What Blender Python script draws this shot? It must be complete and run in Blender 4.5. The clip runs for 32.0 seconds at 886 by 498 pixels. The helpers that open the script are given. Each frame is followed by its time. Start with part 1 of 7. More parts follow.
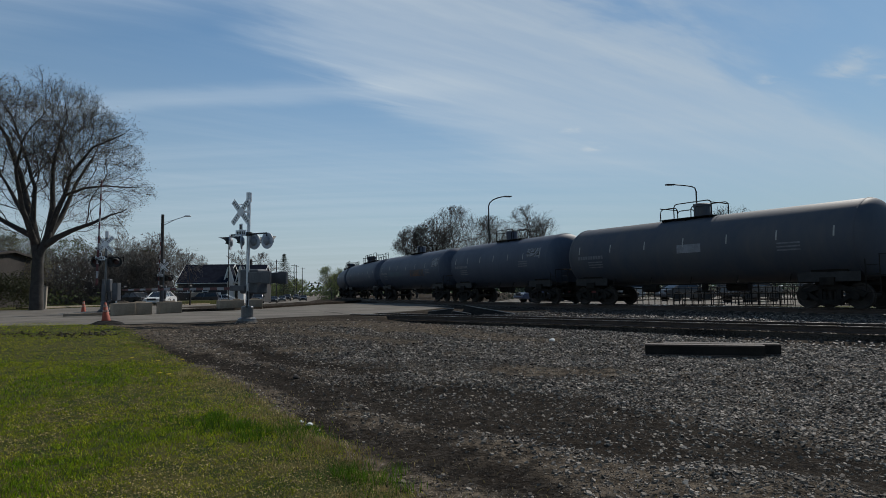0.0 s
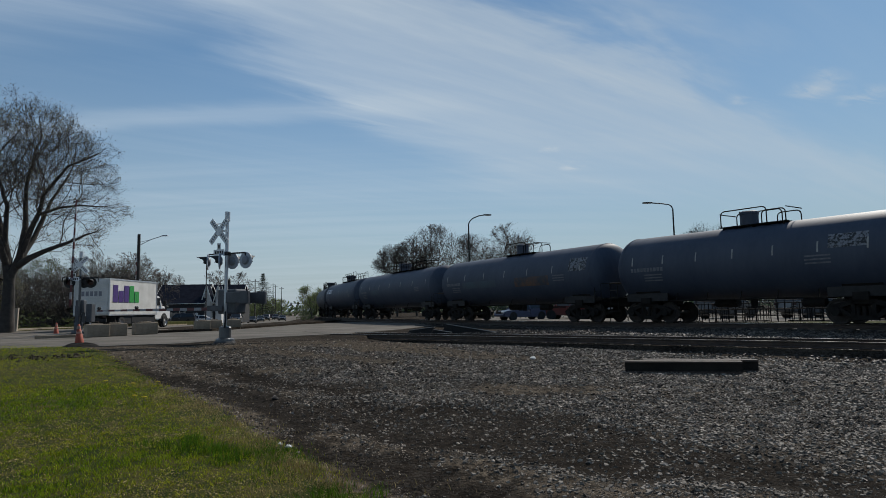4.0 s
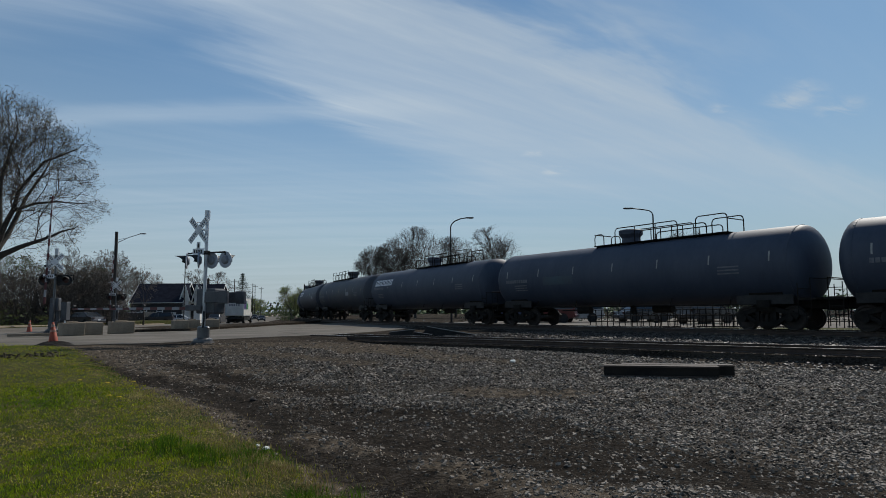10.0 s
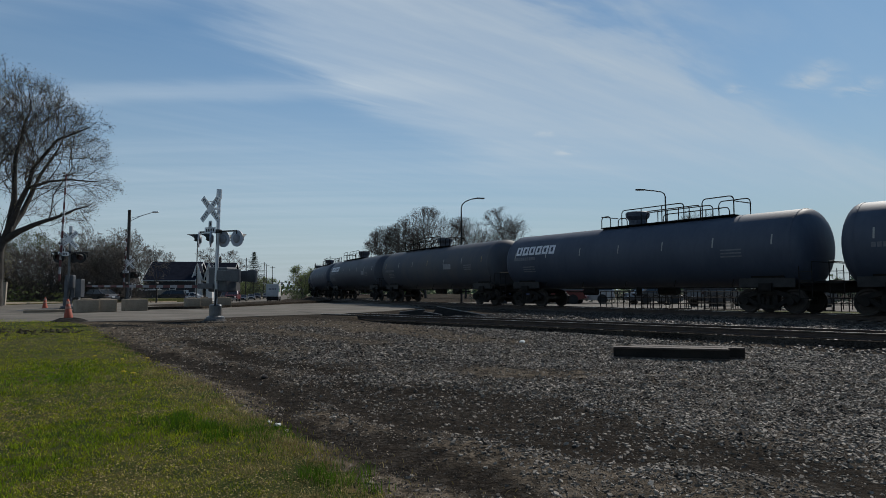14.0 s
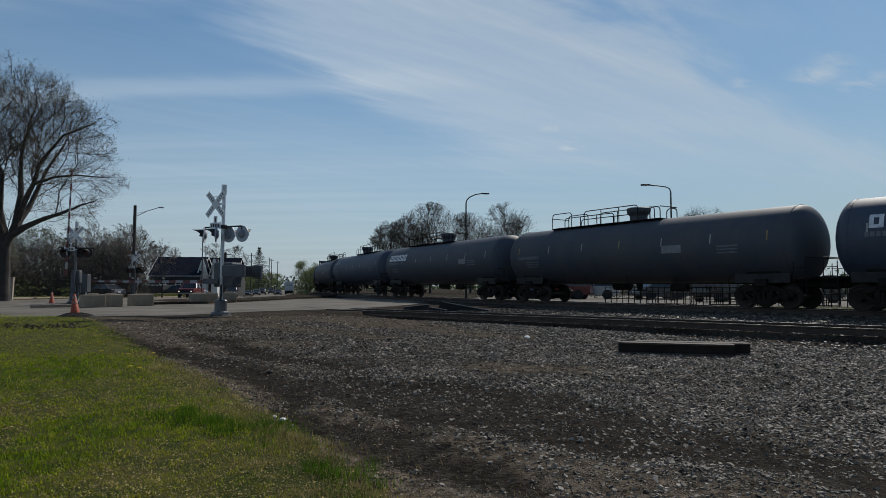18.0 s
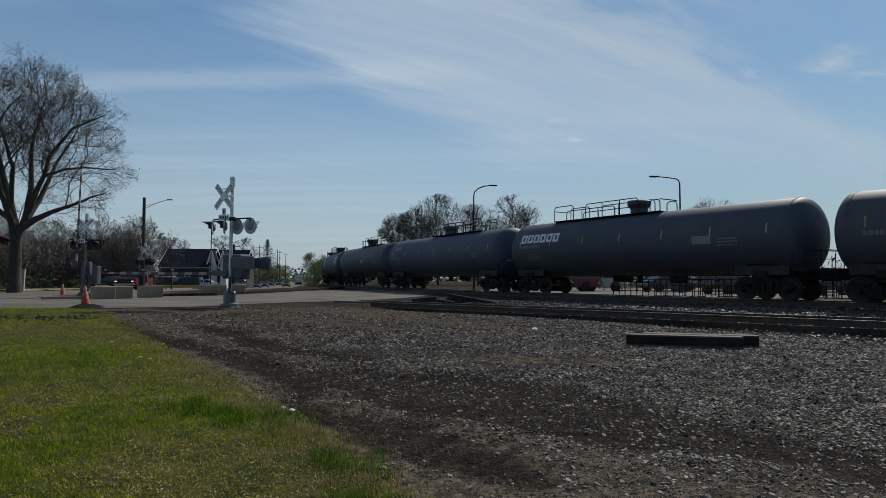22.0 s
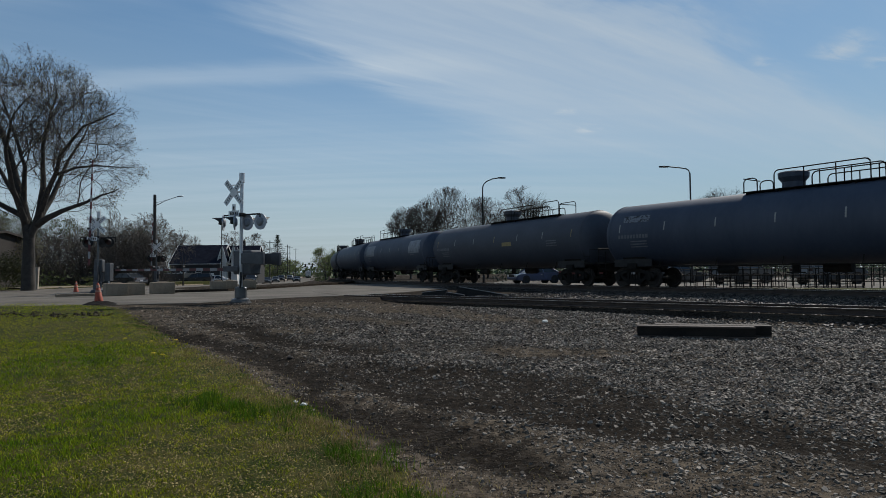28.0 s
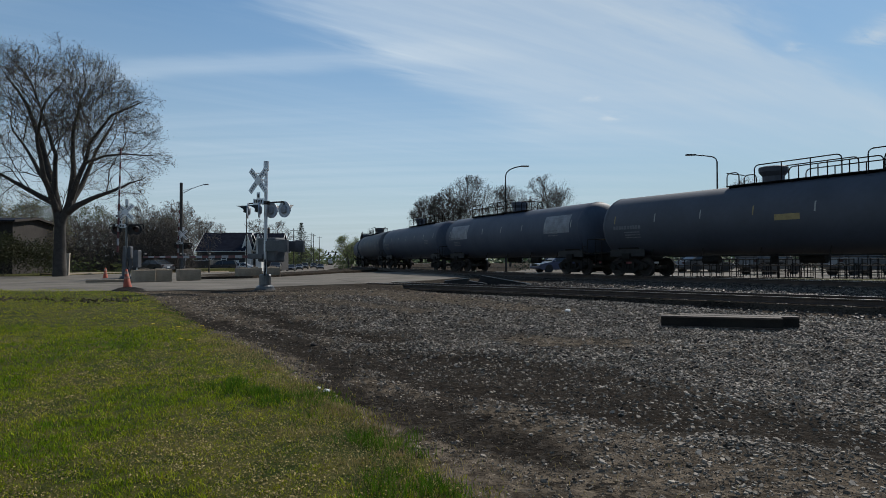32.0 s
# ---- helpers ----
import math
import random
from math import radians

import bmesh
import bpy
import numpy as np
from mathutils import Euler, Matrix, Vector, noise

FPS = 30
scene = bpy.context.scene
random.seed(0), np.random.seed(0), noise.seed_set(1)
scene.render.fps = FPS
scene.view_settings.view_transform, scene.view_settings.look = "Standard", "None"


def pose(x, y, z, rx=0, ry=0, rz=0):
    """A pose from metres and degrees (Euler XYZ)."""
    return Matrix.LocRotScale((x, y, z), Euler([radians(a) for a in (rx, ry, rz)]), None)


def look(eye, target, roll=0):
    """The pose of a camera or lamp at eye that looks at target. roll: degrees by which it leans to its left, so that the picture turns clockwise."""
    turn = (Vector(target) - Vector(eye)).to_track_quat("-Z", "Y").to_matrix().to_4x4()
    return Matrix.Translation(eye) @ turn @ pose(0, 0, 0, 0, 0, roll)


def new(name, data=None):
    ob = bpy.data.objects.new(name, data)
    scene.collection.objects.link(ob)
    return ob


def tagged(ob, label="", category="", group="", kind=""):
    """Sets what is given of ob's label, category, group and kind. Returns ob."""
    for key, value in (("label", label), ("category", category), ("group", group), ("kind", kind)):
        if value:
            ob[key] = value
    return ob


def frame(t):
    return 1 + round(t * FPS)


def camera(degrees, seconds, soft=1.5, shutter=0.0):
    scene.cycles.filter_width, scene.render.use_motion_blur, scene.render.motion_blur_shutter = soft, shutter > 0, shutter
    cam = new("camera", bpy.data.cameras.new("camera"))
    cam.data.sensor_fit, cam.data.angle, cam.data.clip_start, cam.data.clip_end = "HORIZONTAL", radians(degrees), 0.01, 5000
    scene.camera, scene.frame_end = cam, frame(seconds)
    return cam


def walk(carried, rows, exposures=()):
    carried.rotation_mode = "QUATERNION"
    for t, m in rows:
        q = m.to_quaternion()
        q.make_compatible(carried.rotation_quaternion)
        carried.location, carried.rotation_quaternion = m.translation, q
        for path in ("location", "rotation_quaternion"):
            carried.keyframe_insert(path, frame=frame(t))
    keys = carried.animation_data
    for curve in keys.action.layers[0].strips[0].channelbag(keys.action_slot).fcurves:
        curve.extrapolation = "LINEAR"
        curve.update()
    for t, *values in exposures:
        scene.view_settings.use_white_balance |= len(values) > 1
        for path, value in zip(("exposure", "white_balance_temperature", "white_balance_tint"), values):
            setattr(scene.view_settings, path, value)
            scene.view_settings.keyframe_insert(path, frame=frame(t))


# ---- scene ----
cam = camera(69.5, 32.0, 0.85)
EYE = (0.0, 0.0, 1.5)
# yaw to the right, tilt up and roll of the hand-held camera, in degrees
TURNS = [
    (0, -3.05, 3.69, 0.73), (0.5, -3.05, 3.73, 0.78), (1, -2.92, 3.91, 0.75), (1.5, -2.69, 4.19, 0.83), (2, -2.64, 4.55, 0.81),
    (2.5, -2.40, 4.92, 0.98), (3, -2.05, 5.17, 1.06), (3.5, -1.68, 5.23, 1.12), (5.5, -0.13, 5.65, 1.20), (6, 0.00, 5.65, 1.20),
    (6.5, 0.15, 5.73, 1.19), (7, 0.16, 5.79, 1.24), (7.5, 0.20, 5.81, 1.14), (8, 0.27, 5.80, 1.14), (8.5, 0.34, 5.78, 0.92),
    (9, 0.34, 5.82, 0.68), (9.5, 0.35, 5.70, 0.48), (10, 0.40, 5.51, 0.49), (10.5, 0.44, 5.20, 0.50), (11, 0.46, 4.91, 0.30),
    (11.5, 0.38, 4.72, 0.22), (12, 0.28, 4.47, 0.28), (12.5, 0.15, 4.19, 0.19), (13, -0.11, 4.02, 0.06), (13.5, -0.31, 3.86, 0.05),
    (14, -0.55, 3.75, -0.00), (14.5, -0.66, 3.65, 0.02), (16.5, -0.96, 3.49, 0.06), (17, -1.03, 3.55, -0.06), (17.5, -0.97, 3.49, -0.00),
    (18, -0.97, 3.33, -0.03), (18.5, -1.07, 3.22, -0.14), (19, -1.15, 3.17, -0.26), (19.5, -1.18, 3.11, -0.23), (20, -1.25, 3.10, -0.24),
    (20.5, -1.32, 3.05, -0.17), (21, -1.34, 3.05, -0.19), (21.5, -1.53, 2.91, -0.19), (22, -1.66, 2.61, -0.07), (22.5, -1.63, 2.34, 0.02),
    (23, -1.53, 2.24, 0.11), (23.5, -1.54, 2.17, 0.13), (24, -1.55, 2.04, 0.06), (24.5, -1.72, 1.90, 0.09), (25, -1.84, 1.91, 0.11),
    (25.5, -2.20, 1.86, 0.04), (27.5, -2.51, 1.97, 0.32), (28, -2.51, 2.01, 0.59), (28.5, -2.41, 1.85, 0.62), (29, -2.35, 1.70, 0.65),
    (29.5, -2.47, 1.49, 0.75), (30, -2.69, 1.08, 0.67), (30.5, -2.92, 0.52, 0.36), (31, -3.14, 0.62, 0.16), (31.5, -3.76, 0.68, 0.09),
    (32, -4.53, 0.99, 0.27),
]


def aim(yaw, tilt, roll):
    y, p = radians(yaw), radians(tilt)
    ahead = Vector((math.sin(y) * math.cos(p), math.cos(y) * math.cos(p), math.sin(p)))
    return look(EYE, Vector(EYE) + ahead, -roll)


walk(cam, [(t, aim(a, b, c)) for t, a, b, c in TURNS], [(0.0, 0.0), (29.0, 0.0), (30.0, 0.22), (32.0, 0.22)])

# ---- light ----
SUN_AZ, SUN_EL = radians(35), radians(42)
world = bpy.data.worlds.new("sky")
scene.world = world
world.use_nodes = True
wn, wl = world.node_tree.nodes, world.node_tree.links
wn.clear()
sky = wn.new("ShaderNodeTexSky")
sky.sky_type, sky.sun_disc = "NISHITA", False
sky.sun_elevation, sky.sun_rotation = SUN_EL, SUN_AZ
sky.air_density, sky.dust_density, sky.ozone_density = 1.0, 0.25, 3.0


def wnode(kind, **values):
    n = wn.new("ShaderNode" + kind)
    for k, v in values.items():
        n.inputs[k].default_value = v
    return n


def wmath(op, a, b=None, c=None):
    n = wn.new("ShaderNodeMath")
    n.operation = op
    for i, v in enumerate((a, b, c)):
        if v is None:
            continue
        if isinstance(v, (int, float)):
            n.inputs[i].default_value = v
        else:
            wl.new(v, n.inputs[i])
    return n.outputs[0]


# thin cirrus: the sky's direction projected on a high flat layer, with noise drawn out along the wind
wtc = wn.new("ShaderNodeTexCoord")
wsep = wn.new("ShaderNodeSeparateXYZ")
wl.new(wtc.outputs["Generated"], wsep.inputs[0])
high = wmath("ADD", wmath("MAXIMUM", wsep.outputs[2], 0.0), 0.10)
wx, wy = wmath("DIVIDE", wsep.outputs[0], high), wmath("DIVIDE", wsep.outputs[1], high)
wcomb = wn.new("ShaderNodeCombineXYZ")
wl.new(wx, wcomb.inputs[0])
wl.new(wy, wcomb.inputs[1])


def cirrus(turn, scale, size, low, top, detail=8.0, warp=0.6, off=(0, 0, 0)):
    mp = wn.new("ShaderNodeMapping")
    mp.vector_type = "TEXTURE"
    mp.inputs["Rotation"].default_value = (0, 0, radians(turn))
    mp.inputs["Scale"].default_value = scale
    mp.inputs["Location"].default_value = off
    wl.new(wcomb.outputs[0], mp.inputs[0])
    nz = wnode("TexNoise", Scale=size, Detail=detail, Roughness=0.58, Distortion=warp)
    wl.new(mp.outputs[0], nz.inputs["Vector"])
    mr = wnode("MapRange")
    mr.interpolation_type = "SMOOTHSTEP"
    mr.inputs[1].default_value, mr.inputs[2].default_value = low, top
    wl.new(nz.outputs[0], mr.inputs[0])
    return mr.outputs[0]


def soft(src, lo, hi):
    m_ = wn.new("ShaderNodeMapRange")
    m_.interpolation_type = "SMOOTHSTEP"
    m_.inputs[1].default_value, m_.inputs[2].default_value = lo, hi
    wl.new(src, m_.inputs[0])
    return m_.outputs[0]


def along(a, b, c):
    """a x + b y + c on the cloud layer, with a wavering edge."""
    return wmath("ADD", wmath("MULTIPLY_ADD", wx, a, c), wmath("MULTIPLY", wy, b))


streak = cirrus(33, (2.6, 0.42, 1), 1.3, 0.30, 0.74, warp=0.5, off=(0.35, 0.9, 0))
fibre = cirrus(38, (2.0, 0.16, 1), 1.6, 0.36, 0.74, warp=0.25, off=(1.3, 0.2, 0))
bands = cirrus(2, (3.2, 0.26, 1), 1.0, 0.34, 0.72, warp=0.35, off=(3, 1, 0))
waver = wmath("MULTIPLY", wmath("SUBTRACT", cirrus(33, (1.6, 0.5, 1), 1.5, 0.2, 0.8, detail=5, warp=0.4), 0.5), 0.62)
# a broad veil between a steep edge and a slanting one, spreading out below towards the horizon
steep = wmath("ADD", along(0.92, -0.386, 1.28), wmath("MULTIPLY", waver, 0.55))
slant = wmath("ADD", along(-0.62, 0.785, -1.20), wmath("MULTIPLY", waver, 0.8))
veil = wmath("MULTIPLY", wmath("MULTIPLY", soft(steep, -0.16, 0.30), soft(slant, -0.30, 0.26)), soft(wy, 4.2, 2.4))
veil = wmath("MULTIPLY", veil, wmath("ADD", wmath("MULTIPLY", streak, 0.20), wmath("MULTIPLY_ADD", fibre, 0.08, 0.43)))
# brighter threads along both edges
thread = wmath("MULTIPLY", wmath("MULTIPLY", soft(wmath("ABSOLUTE", wmath("ADD", steep, -0.06)), 0.15, 0.0), wmath("MULTIPLY", soft(wy, 2.75, 2.45), soft(wy, 1.5, 2.2))), wmath("MULTIPLY_ADD", fibre, 0.22, 0.06))
thread = wmath("ADD", thread, wmath("MULTIPLY", wmath("MULTIPLY", soft(wmath("ABSOLUTE", wmath("ADD", slant, -0.10)), 0.20, 0.0), soft(wy, 3.1, 2.3)), wmath("MULTIPLY_ADD", streak, 0.16, 0.05)))
veil = wmath("ADD", veil, thread)
# level bands left of the veil and under it
swing = wmath("ADD", wy, wmath("MULTIPLY", waver, 0.16))
level = wmath("MULTIPLY", soft(wmath("ABSOLUTE", wmath("ADD", swing, -2.33)), 0.15, 0.02), soft(along(-1.0, 0.0, 0.0), -0.25, 0.45))
low_bands = wmath("MULTIPLY", bands, wmath("MULTIPLY", soft(wy, 2.45, 2.85), soft(along(-1.0, 0.1, 0.9), -0.3, 0.7)))
low_bands = wmath("ADD", wmath("MULTIPLY", low_bands, 0.28), wmath("MULTIPLY", level, wmath("MULTIPLY_ADD", bands, 0.25, 0.25)))
loose = wmath("ADD", wmath("MULTIPLY", wmath("MULTIPLY", streak, fibre), 0.10), wmath("MULTIPLY", wmath("MULTIPLY", soft(wy, 1.85, 1.5), soft(along(-1.0, 0.0, 0.0), 0.3, 0.9)), wmath("MULTIPLY_ADD", streak, 0.35, 0.08)))


def flock(x, y, wide, tall, low):
    """A small torn cloud at a place of the layer."""
    fx = soft(wmath("ABSOLUTE", wmath("ADD", along(0.95, 0.3, -0.95 * x - 0.3 * y), wmath("MULTIPLY", waver, 0.2))), wide, 0.0)
    fy = soft(wmath("ABSOLUTE", wmath("ADD", along(-0.3, 0.95, 0.3 * x - 0.95 * y), wmath("MULTIPLY", waver, 0.25))), tall, 0.0)
    return wmath("MULTIPLY", wmath("MULTIPLY", fx, fy), cirrus(20, (0.30, 0.16, 1), 1.6, low, low + 0.34, warp=0.8, off=(0.2 + x, 0.4, 0)))


wisp = wmath("ADD", wmath("ADD", flock(1.24, 2.14, 0.14, 0.10, 0.28), flock(1.44, 2.21, 0.14, 0.08, 0.36)), flock(1.06, 2.28, 0.12, 0.05, 0.36))
wisp = wmath("ADD", wisp, wmath("ADD", flock(0.42, 2.81, 0.07, 0.08, 0.36), flock(0.58, 3.08, 0.09, 0.12, 0.36)))
cover = wmath("ADD", wmath("ADD", veil, wmath("MULTIPLY", low_bands, 0.62)), wmath("ADD", loose, wmath("MULTIPLY", wisp, 0.7)))
cover = wmath("MINIMUM", cover, 0.9)
haze = wmath("POWER", wmath("SUBTRACT", 1.0, wmath("MINIMUM", wmath("MULTIPLY", wmath("MAXIMUM", wsep.outputs[2], 0.0), 2.25), 1.0)), 1.4)
wtint = wn.new("ShaderNodeMix")
wtint.data_type, wtint.blend_type = "RGBA", "MULTIPLY"
wtint.inputs[0].default_value = 1.0
wtint.inputs[7].default_value = (0.80, 1.03, 1.07, 1)
wl.new(sky.outputs[0], wtint.inputs[6])
whaze = wn.new("ShaderNodeMix")
whaze.data_type = "RGBA"
whaze.inputs[7].default_value = (4.45, 5.2, 5.85, 1)
wl.new(wmath("MULTIPLY", haze, 0.95), whaze.inputs[0])
wl.new(wtint.outputs[2], whaze.inputs[6])
wcloud = wn.new("ShaderNodeMix")
wcloud.data_type = "RGBA"
wcloud.inputs[7].default_value = (6.5, 7.6, 8.6, 1)
wl.new(cover, wcloud.inputs[0])
wl.new(whaze.outputs[2], wcloud.inputs[6])
# how near each direction of the sky lies to the sun
glare = wmath("ADD", wmath("ADD", wmath("MULTIPLY", wsep.outputs[0], math.sin(SUN_AZ) * math.cos(SUN_EL)), wmath("MULTIPLY", wsep.outputs[1], math.cos(SUN_AZ) * math.cos(SUN_EL))),
              wmath("MULTIPLY", wsep.outputs[2], math.sin(SUN_EL)))
# the sky is dimmed by hand towards the sun, lifted a little opposite
phase = wmath("MULTIPLY_ADD", soft(glare, 0.55, 1.0), -0.17, 0.94)
phase = wmath("MULTIPLY_ADD", soft(glare, 0.10, -0.85), 0.08, phase)
wdim = wn.new("ShaderNodeMix")
wdim.data_type, wdim.blend_type = "RGBA", "MULTIPLY"
wdim.inputs[0].default_value = 1.0
wl.new(wcloud.outputs[2], wdim.inputs[6])
wl.new(phase, wdim.inputs[7])
back = wn.new("ShaderNodeBackground")
back.inputs["Strength"].default_value = 0.089
wl.new(wdim.outputs[2], back.inputs[0])
wout = wn.new("ShaderNodeOutputWorld")
wl.new(back.outputs[0], wout.inputs[0])

sun_data = bpy.data.lights.new("sun", "SUN")
sun_data.energy, sun_data.angle, sun_data.color = 3.9, radians(0.6), (1.0, 0.95, 0.87)
sun = new("sun", sun_data)
to_sun = Vector((math.sin(SUN_AZ) * math.cos(SUN_EL), math.cos(SUN_AZ) * math.cos(SUN_EL), math.sin(SUN_EL)))
sun.rotation_mode = "QUATERNION"
sun.rotation_quaternion = to_sun.to_track_quat("Z", "Y")
sun.location = (20, 20, 40)


# ---- materials ----
def mat(name, color, rough=0.7, metal=0.0, second=None, scale=4.0, fine=60.0, bump=0.0, mix=0.5, coat=0.0, per=0.0, stretch=(1, 1, 1), thin=0.0, spec=0.5):
    """Base colour varied at two scales towards second, with fine relief; per: value shift from piece to piece."""
    m = bpy.data.materials.new(name)
    m.use_nodes = True
    n, l = m.node_tree.nodes, m.node_tree.links
    b = n["Principled BSDF"]
    b.inputs["Roughness"].default_value, b.inputs["Metallic"].default_value = rough, metal
    b.inputs["Coat Weight"].default_value, b.inputs["Specular IOR Level"].default_value = coat, spec
    tc, mp = n.new("ShaderNodeTexCoord"), n.new("ShaderNodeMapping")
    mp.inputs["Scale"].default_value = stretch
    l.new(tc.outputs["Object"], mp.inputs[0])
    big, small = n.new("ShaderNodeTexNoise"), n.new("ShaderNodeTexNoise")
    big.inputs["Scale"].default_value, small.inputs["Scale"].default_value = scale, fine
    big.inputs["Detail"].default_value, small.inputs["Detail"].default_value = 5, 3
    l.new(mp.outputs[0], big.inputs["Vector"])
    l.new(mp.outputs[0], small.inputs["Vector"])
    add = n.new("ShaderNodeMath")
    add.operation = "MULTIPLY_ADD"
    l.new(small.outputs[0], add.inputs[0])
    add.inputs[1].default_value = 0.5
    l.new(big.outputs[0], add.inputs[2])
    ramp = n.new("ShaderNodeMapRange")
    ramp.inputs[1].default_value, ramp.inputs[2].default_value = 0.75 - 0.35 * mix, 0.75 + 0.35 * mix
    l.new(add.outputs[0], ramp.inputs[0])
    mx = n.new("ShaderNodeMix")
    mx.data_type = "RGBA"
    mx.inputs[6].default_value = (*color, 1)
    mx.inputs[7].default_value = (*(second or [c * 0.7 for c in color]), 1)
    l.new(ramp.outputs[0], mx.inputs[0])
    last = mx.outputs[2]
    if per:
        info, hsv, rng = n.new("ShaderNodeNewGeometry"), n.new("ShaderNodeHueSaturation"), n.new("ShaderNodeMapRange")
        rng.inputs[3].default_value, rng.inputs[4].default_value = 1 - per, 1 + per
        l.new(info.outputs["Random Per Island"], rng.inputs[0])
        l.new(rng.outputs[0], hsv.inputs["Value"])
        l.new(last, hsv.inputs["Color"])
        last = hsv.outputs[0]
    l.new(last, b.inputs["Base Color"])
    if thin:
        tr, ms = n.new("ShaderNodeBsdfTranslucent"), n.new("ShaderNodeMixShader")
        l.new(last, tr.inputs[0])
        ms.inputs[0].default_value = thin
        l.new(b.outputs[0], ms.inputs[1])
        l.new(tr.outputs[0], ms.inputs[2])
        l.new(ms.outputs[0], n["Material Output"].inputs[0])
    if bump:
        bp = n.new("ShaderNodeBump")
        bp.inputs["Strength"].default_value, bp.inputs["Distance"].default_value = bump, 0.02
        l.new(add.outputs[0], bp.inputs["Height"])
        l.new(bp.outputs[0], b.inputs["Normal"])
    return m


def glow(name, color, strength):
    m = bpy.data.materials.new(name)
    m.use_nodes = True
    b = m.node_tree.nodes["Principled BSDF"]
    b.inputs["Base Color"].default_value = (*color, 1)
    b.inputs["Emission Color"].default_value = (*color, 1)
    b.inputs["Emission Strength"].default_value = strength
    return m


def dirt_mat(name="dirt", low=(0.022, 0.0176, 0.0138), high=(0.072, 0.058, 0.044), chips=1.0):
    """Dark packed earth with grit: patches, speckles of pale chips and fine relief."""
    m = bpy.data.materials.new(name)
    m.use_nodes = True
    n, l = m.node_tree.nodes, m.node_tree.links
    b = n["Principled BSDF"]
    b.inputs["Roughness"].default_value, b.inputs["Specular IOR Level"].default_value = 1.0, 0.02
    tc = n.new("ShaderNodeTexCoord")

    def noise_tex(scale, detail=4.0):
        t = n.new("ShaderNodeTexNoise")
        t.inputs["Scale"].default_value, t.inputs["Detail"].default_value = scale, detail
        l.new(tc.outputs["Object"], t.inputs["Vector"])
        return t.outputs[0]

    def ramp(src, lo, hi, a=0.0, c=1.0):
        r = n.new("ShaderNodeMapRange")
        for i, v in enumerate((lo, hi, a, c)):
            r.inputs[i + 1].default_value = v
        l.new(src, r.inputs[0])
        return r.outputs[0]

    def mixed(fac, a, c):
        x = n.new("ShaderNodeMix")
        x.data_type = "RGBA"
        l.new(fac, x.inputs[0])
        for i, v in ((6, a), (7, c)):
            if isinstance(v, tuple):
                x.inputs[i].default_value = (*v, 1)
            else:
                l.new(v, x.inputs[i])
        return x.outputs[2]

    def times(a, c):
        x = n.new("ShaderNodeMath")
        x.operation = "MULTIPLY"
        l.new(a, x.inputs[0])
        l.new(c, x.inputs[1])
        return x.outputs[0]

    earth = mixed(ramp(noise_tex(0.45), 0.40, 0.62), low, high)
    earth = mixed(ramp(noise_tex(9.0), 0.42, 0.66), earth, tuple(0.5 * (a + c) for a, c in zip(low, high)))
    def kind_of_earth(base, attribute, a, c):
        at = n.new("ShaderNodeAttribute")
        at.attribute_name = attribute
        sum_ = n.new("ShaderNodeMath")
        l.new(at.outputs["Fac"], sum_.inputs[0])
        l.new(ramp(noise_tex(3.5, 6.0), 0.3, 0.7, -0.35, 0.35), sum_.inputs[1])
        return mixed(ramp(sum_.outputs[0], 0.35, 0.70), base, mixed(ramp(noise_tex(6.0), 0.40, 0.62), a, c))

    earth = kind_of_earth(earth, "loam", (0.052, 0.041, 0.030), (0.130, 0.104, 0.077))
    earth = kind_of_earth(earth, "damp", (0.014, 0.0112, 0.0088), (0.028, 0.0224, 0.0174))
    cells = n.new("ShaderNodeTexVoronoi")
    cells.inputs["Scale"].default_value = 26.0
    l.new(tc.outputs["Object"], cells.inputs["Vector"])
    sep = n.new("ShaderNodeSeparateColor")
    l.new(cells.outputs["Color"], sep.inputs[0])
    chip = times(ramp(sep.outputs[0], 0.62, 0.66), ramp(noise_tex(0.6), 0.40, 0.60, 0.10 * chips, 0.6 * chips))
    colour = mixed(chip, earth, (0.052, 0.046, 0.039))
    dark = times(ramp(sep.outputs[1], 0.70, 0.74), ramp(noise_tex(1.3), 0.35, 0.65, 0.2, 0.9))
    colour = mixed(dark, colour, (0.009, 0.008, 0.007))
    l.new(colour, b.inputs["Base Color"])
    bump = n.new("ShaderNodeBump")
    bump.inputs["Strength"].default_value, bump.inputs["Distance"].default_value = 0.9, 0.03
    add = n.new("ShaderNodeMath")
    l.new(sep.outputs[0], add.inputs[0])
    l.new(noise_tex(30.0), add.inputs[1])
    l.new(add.outputs[0], bump.inputs["Height"])
    l.new(bump.outputs[0], b.inputs["Normal"])
    return m


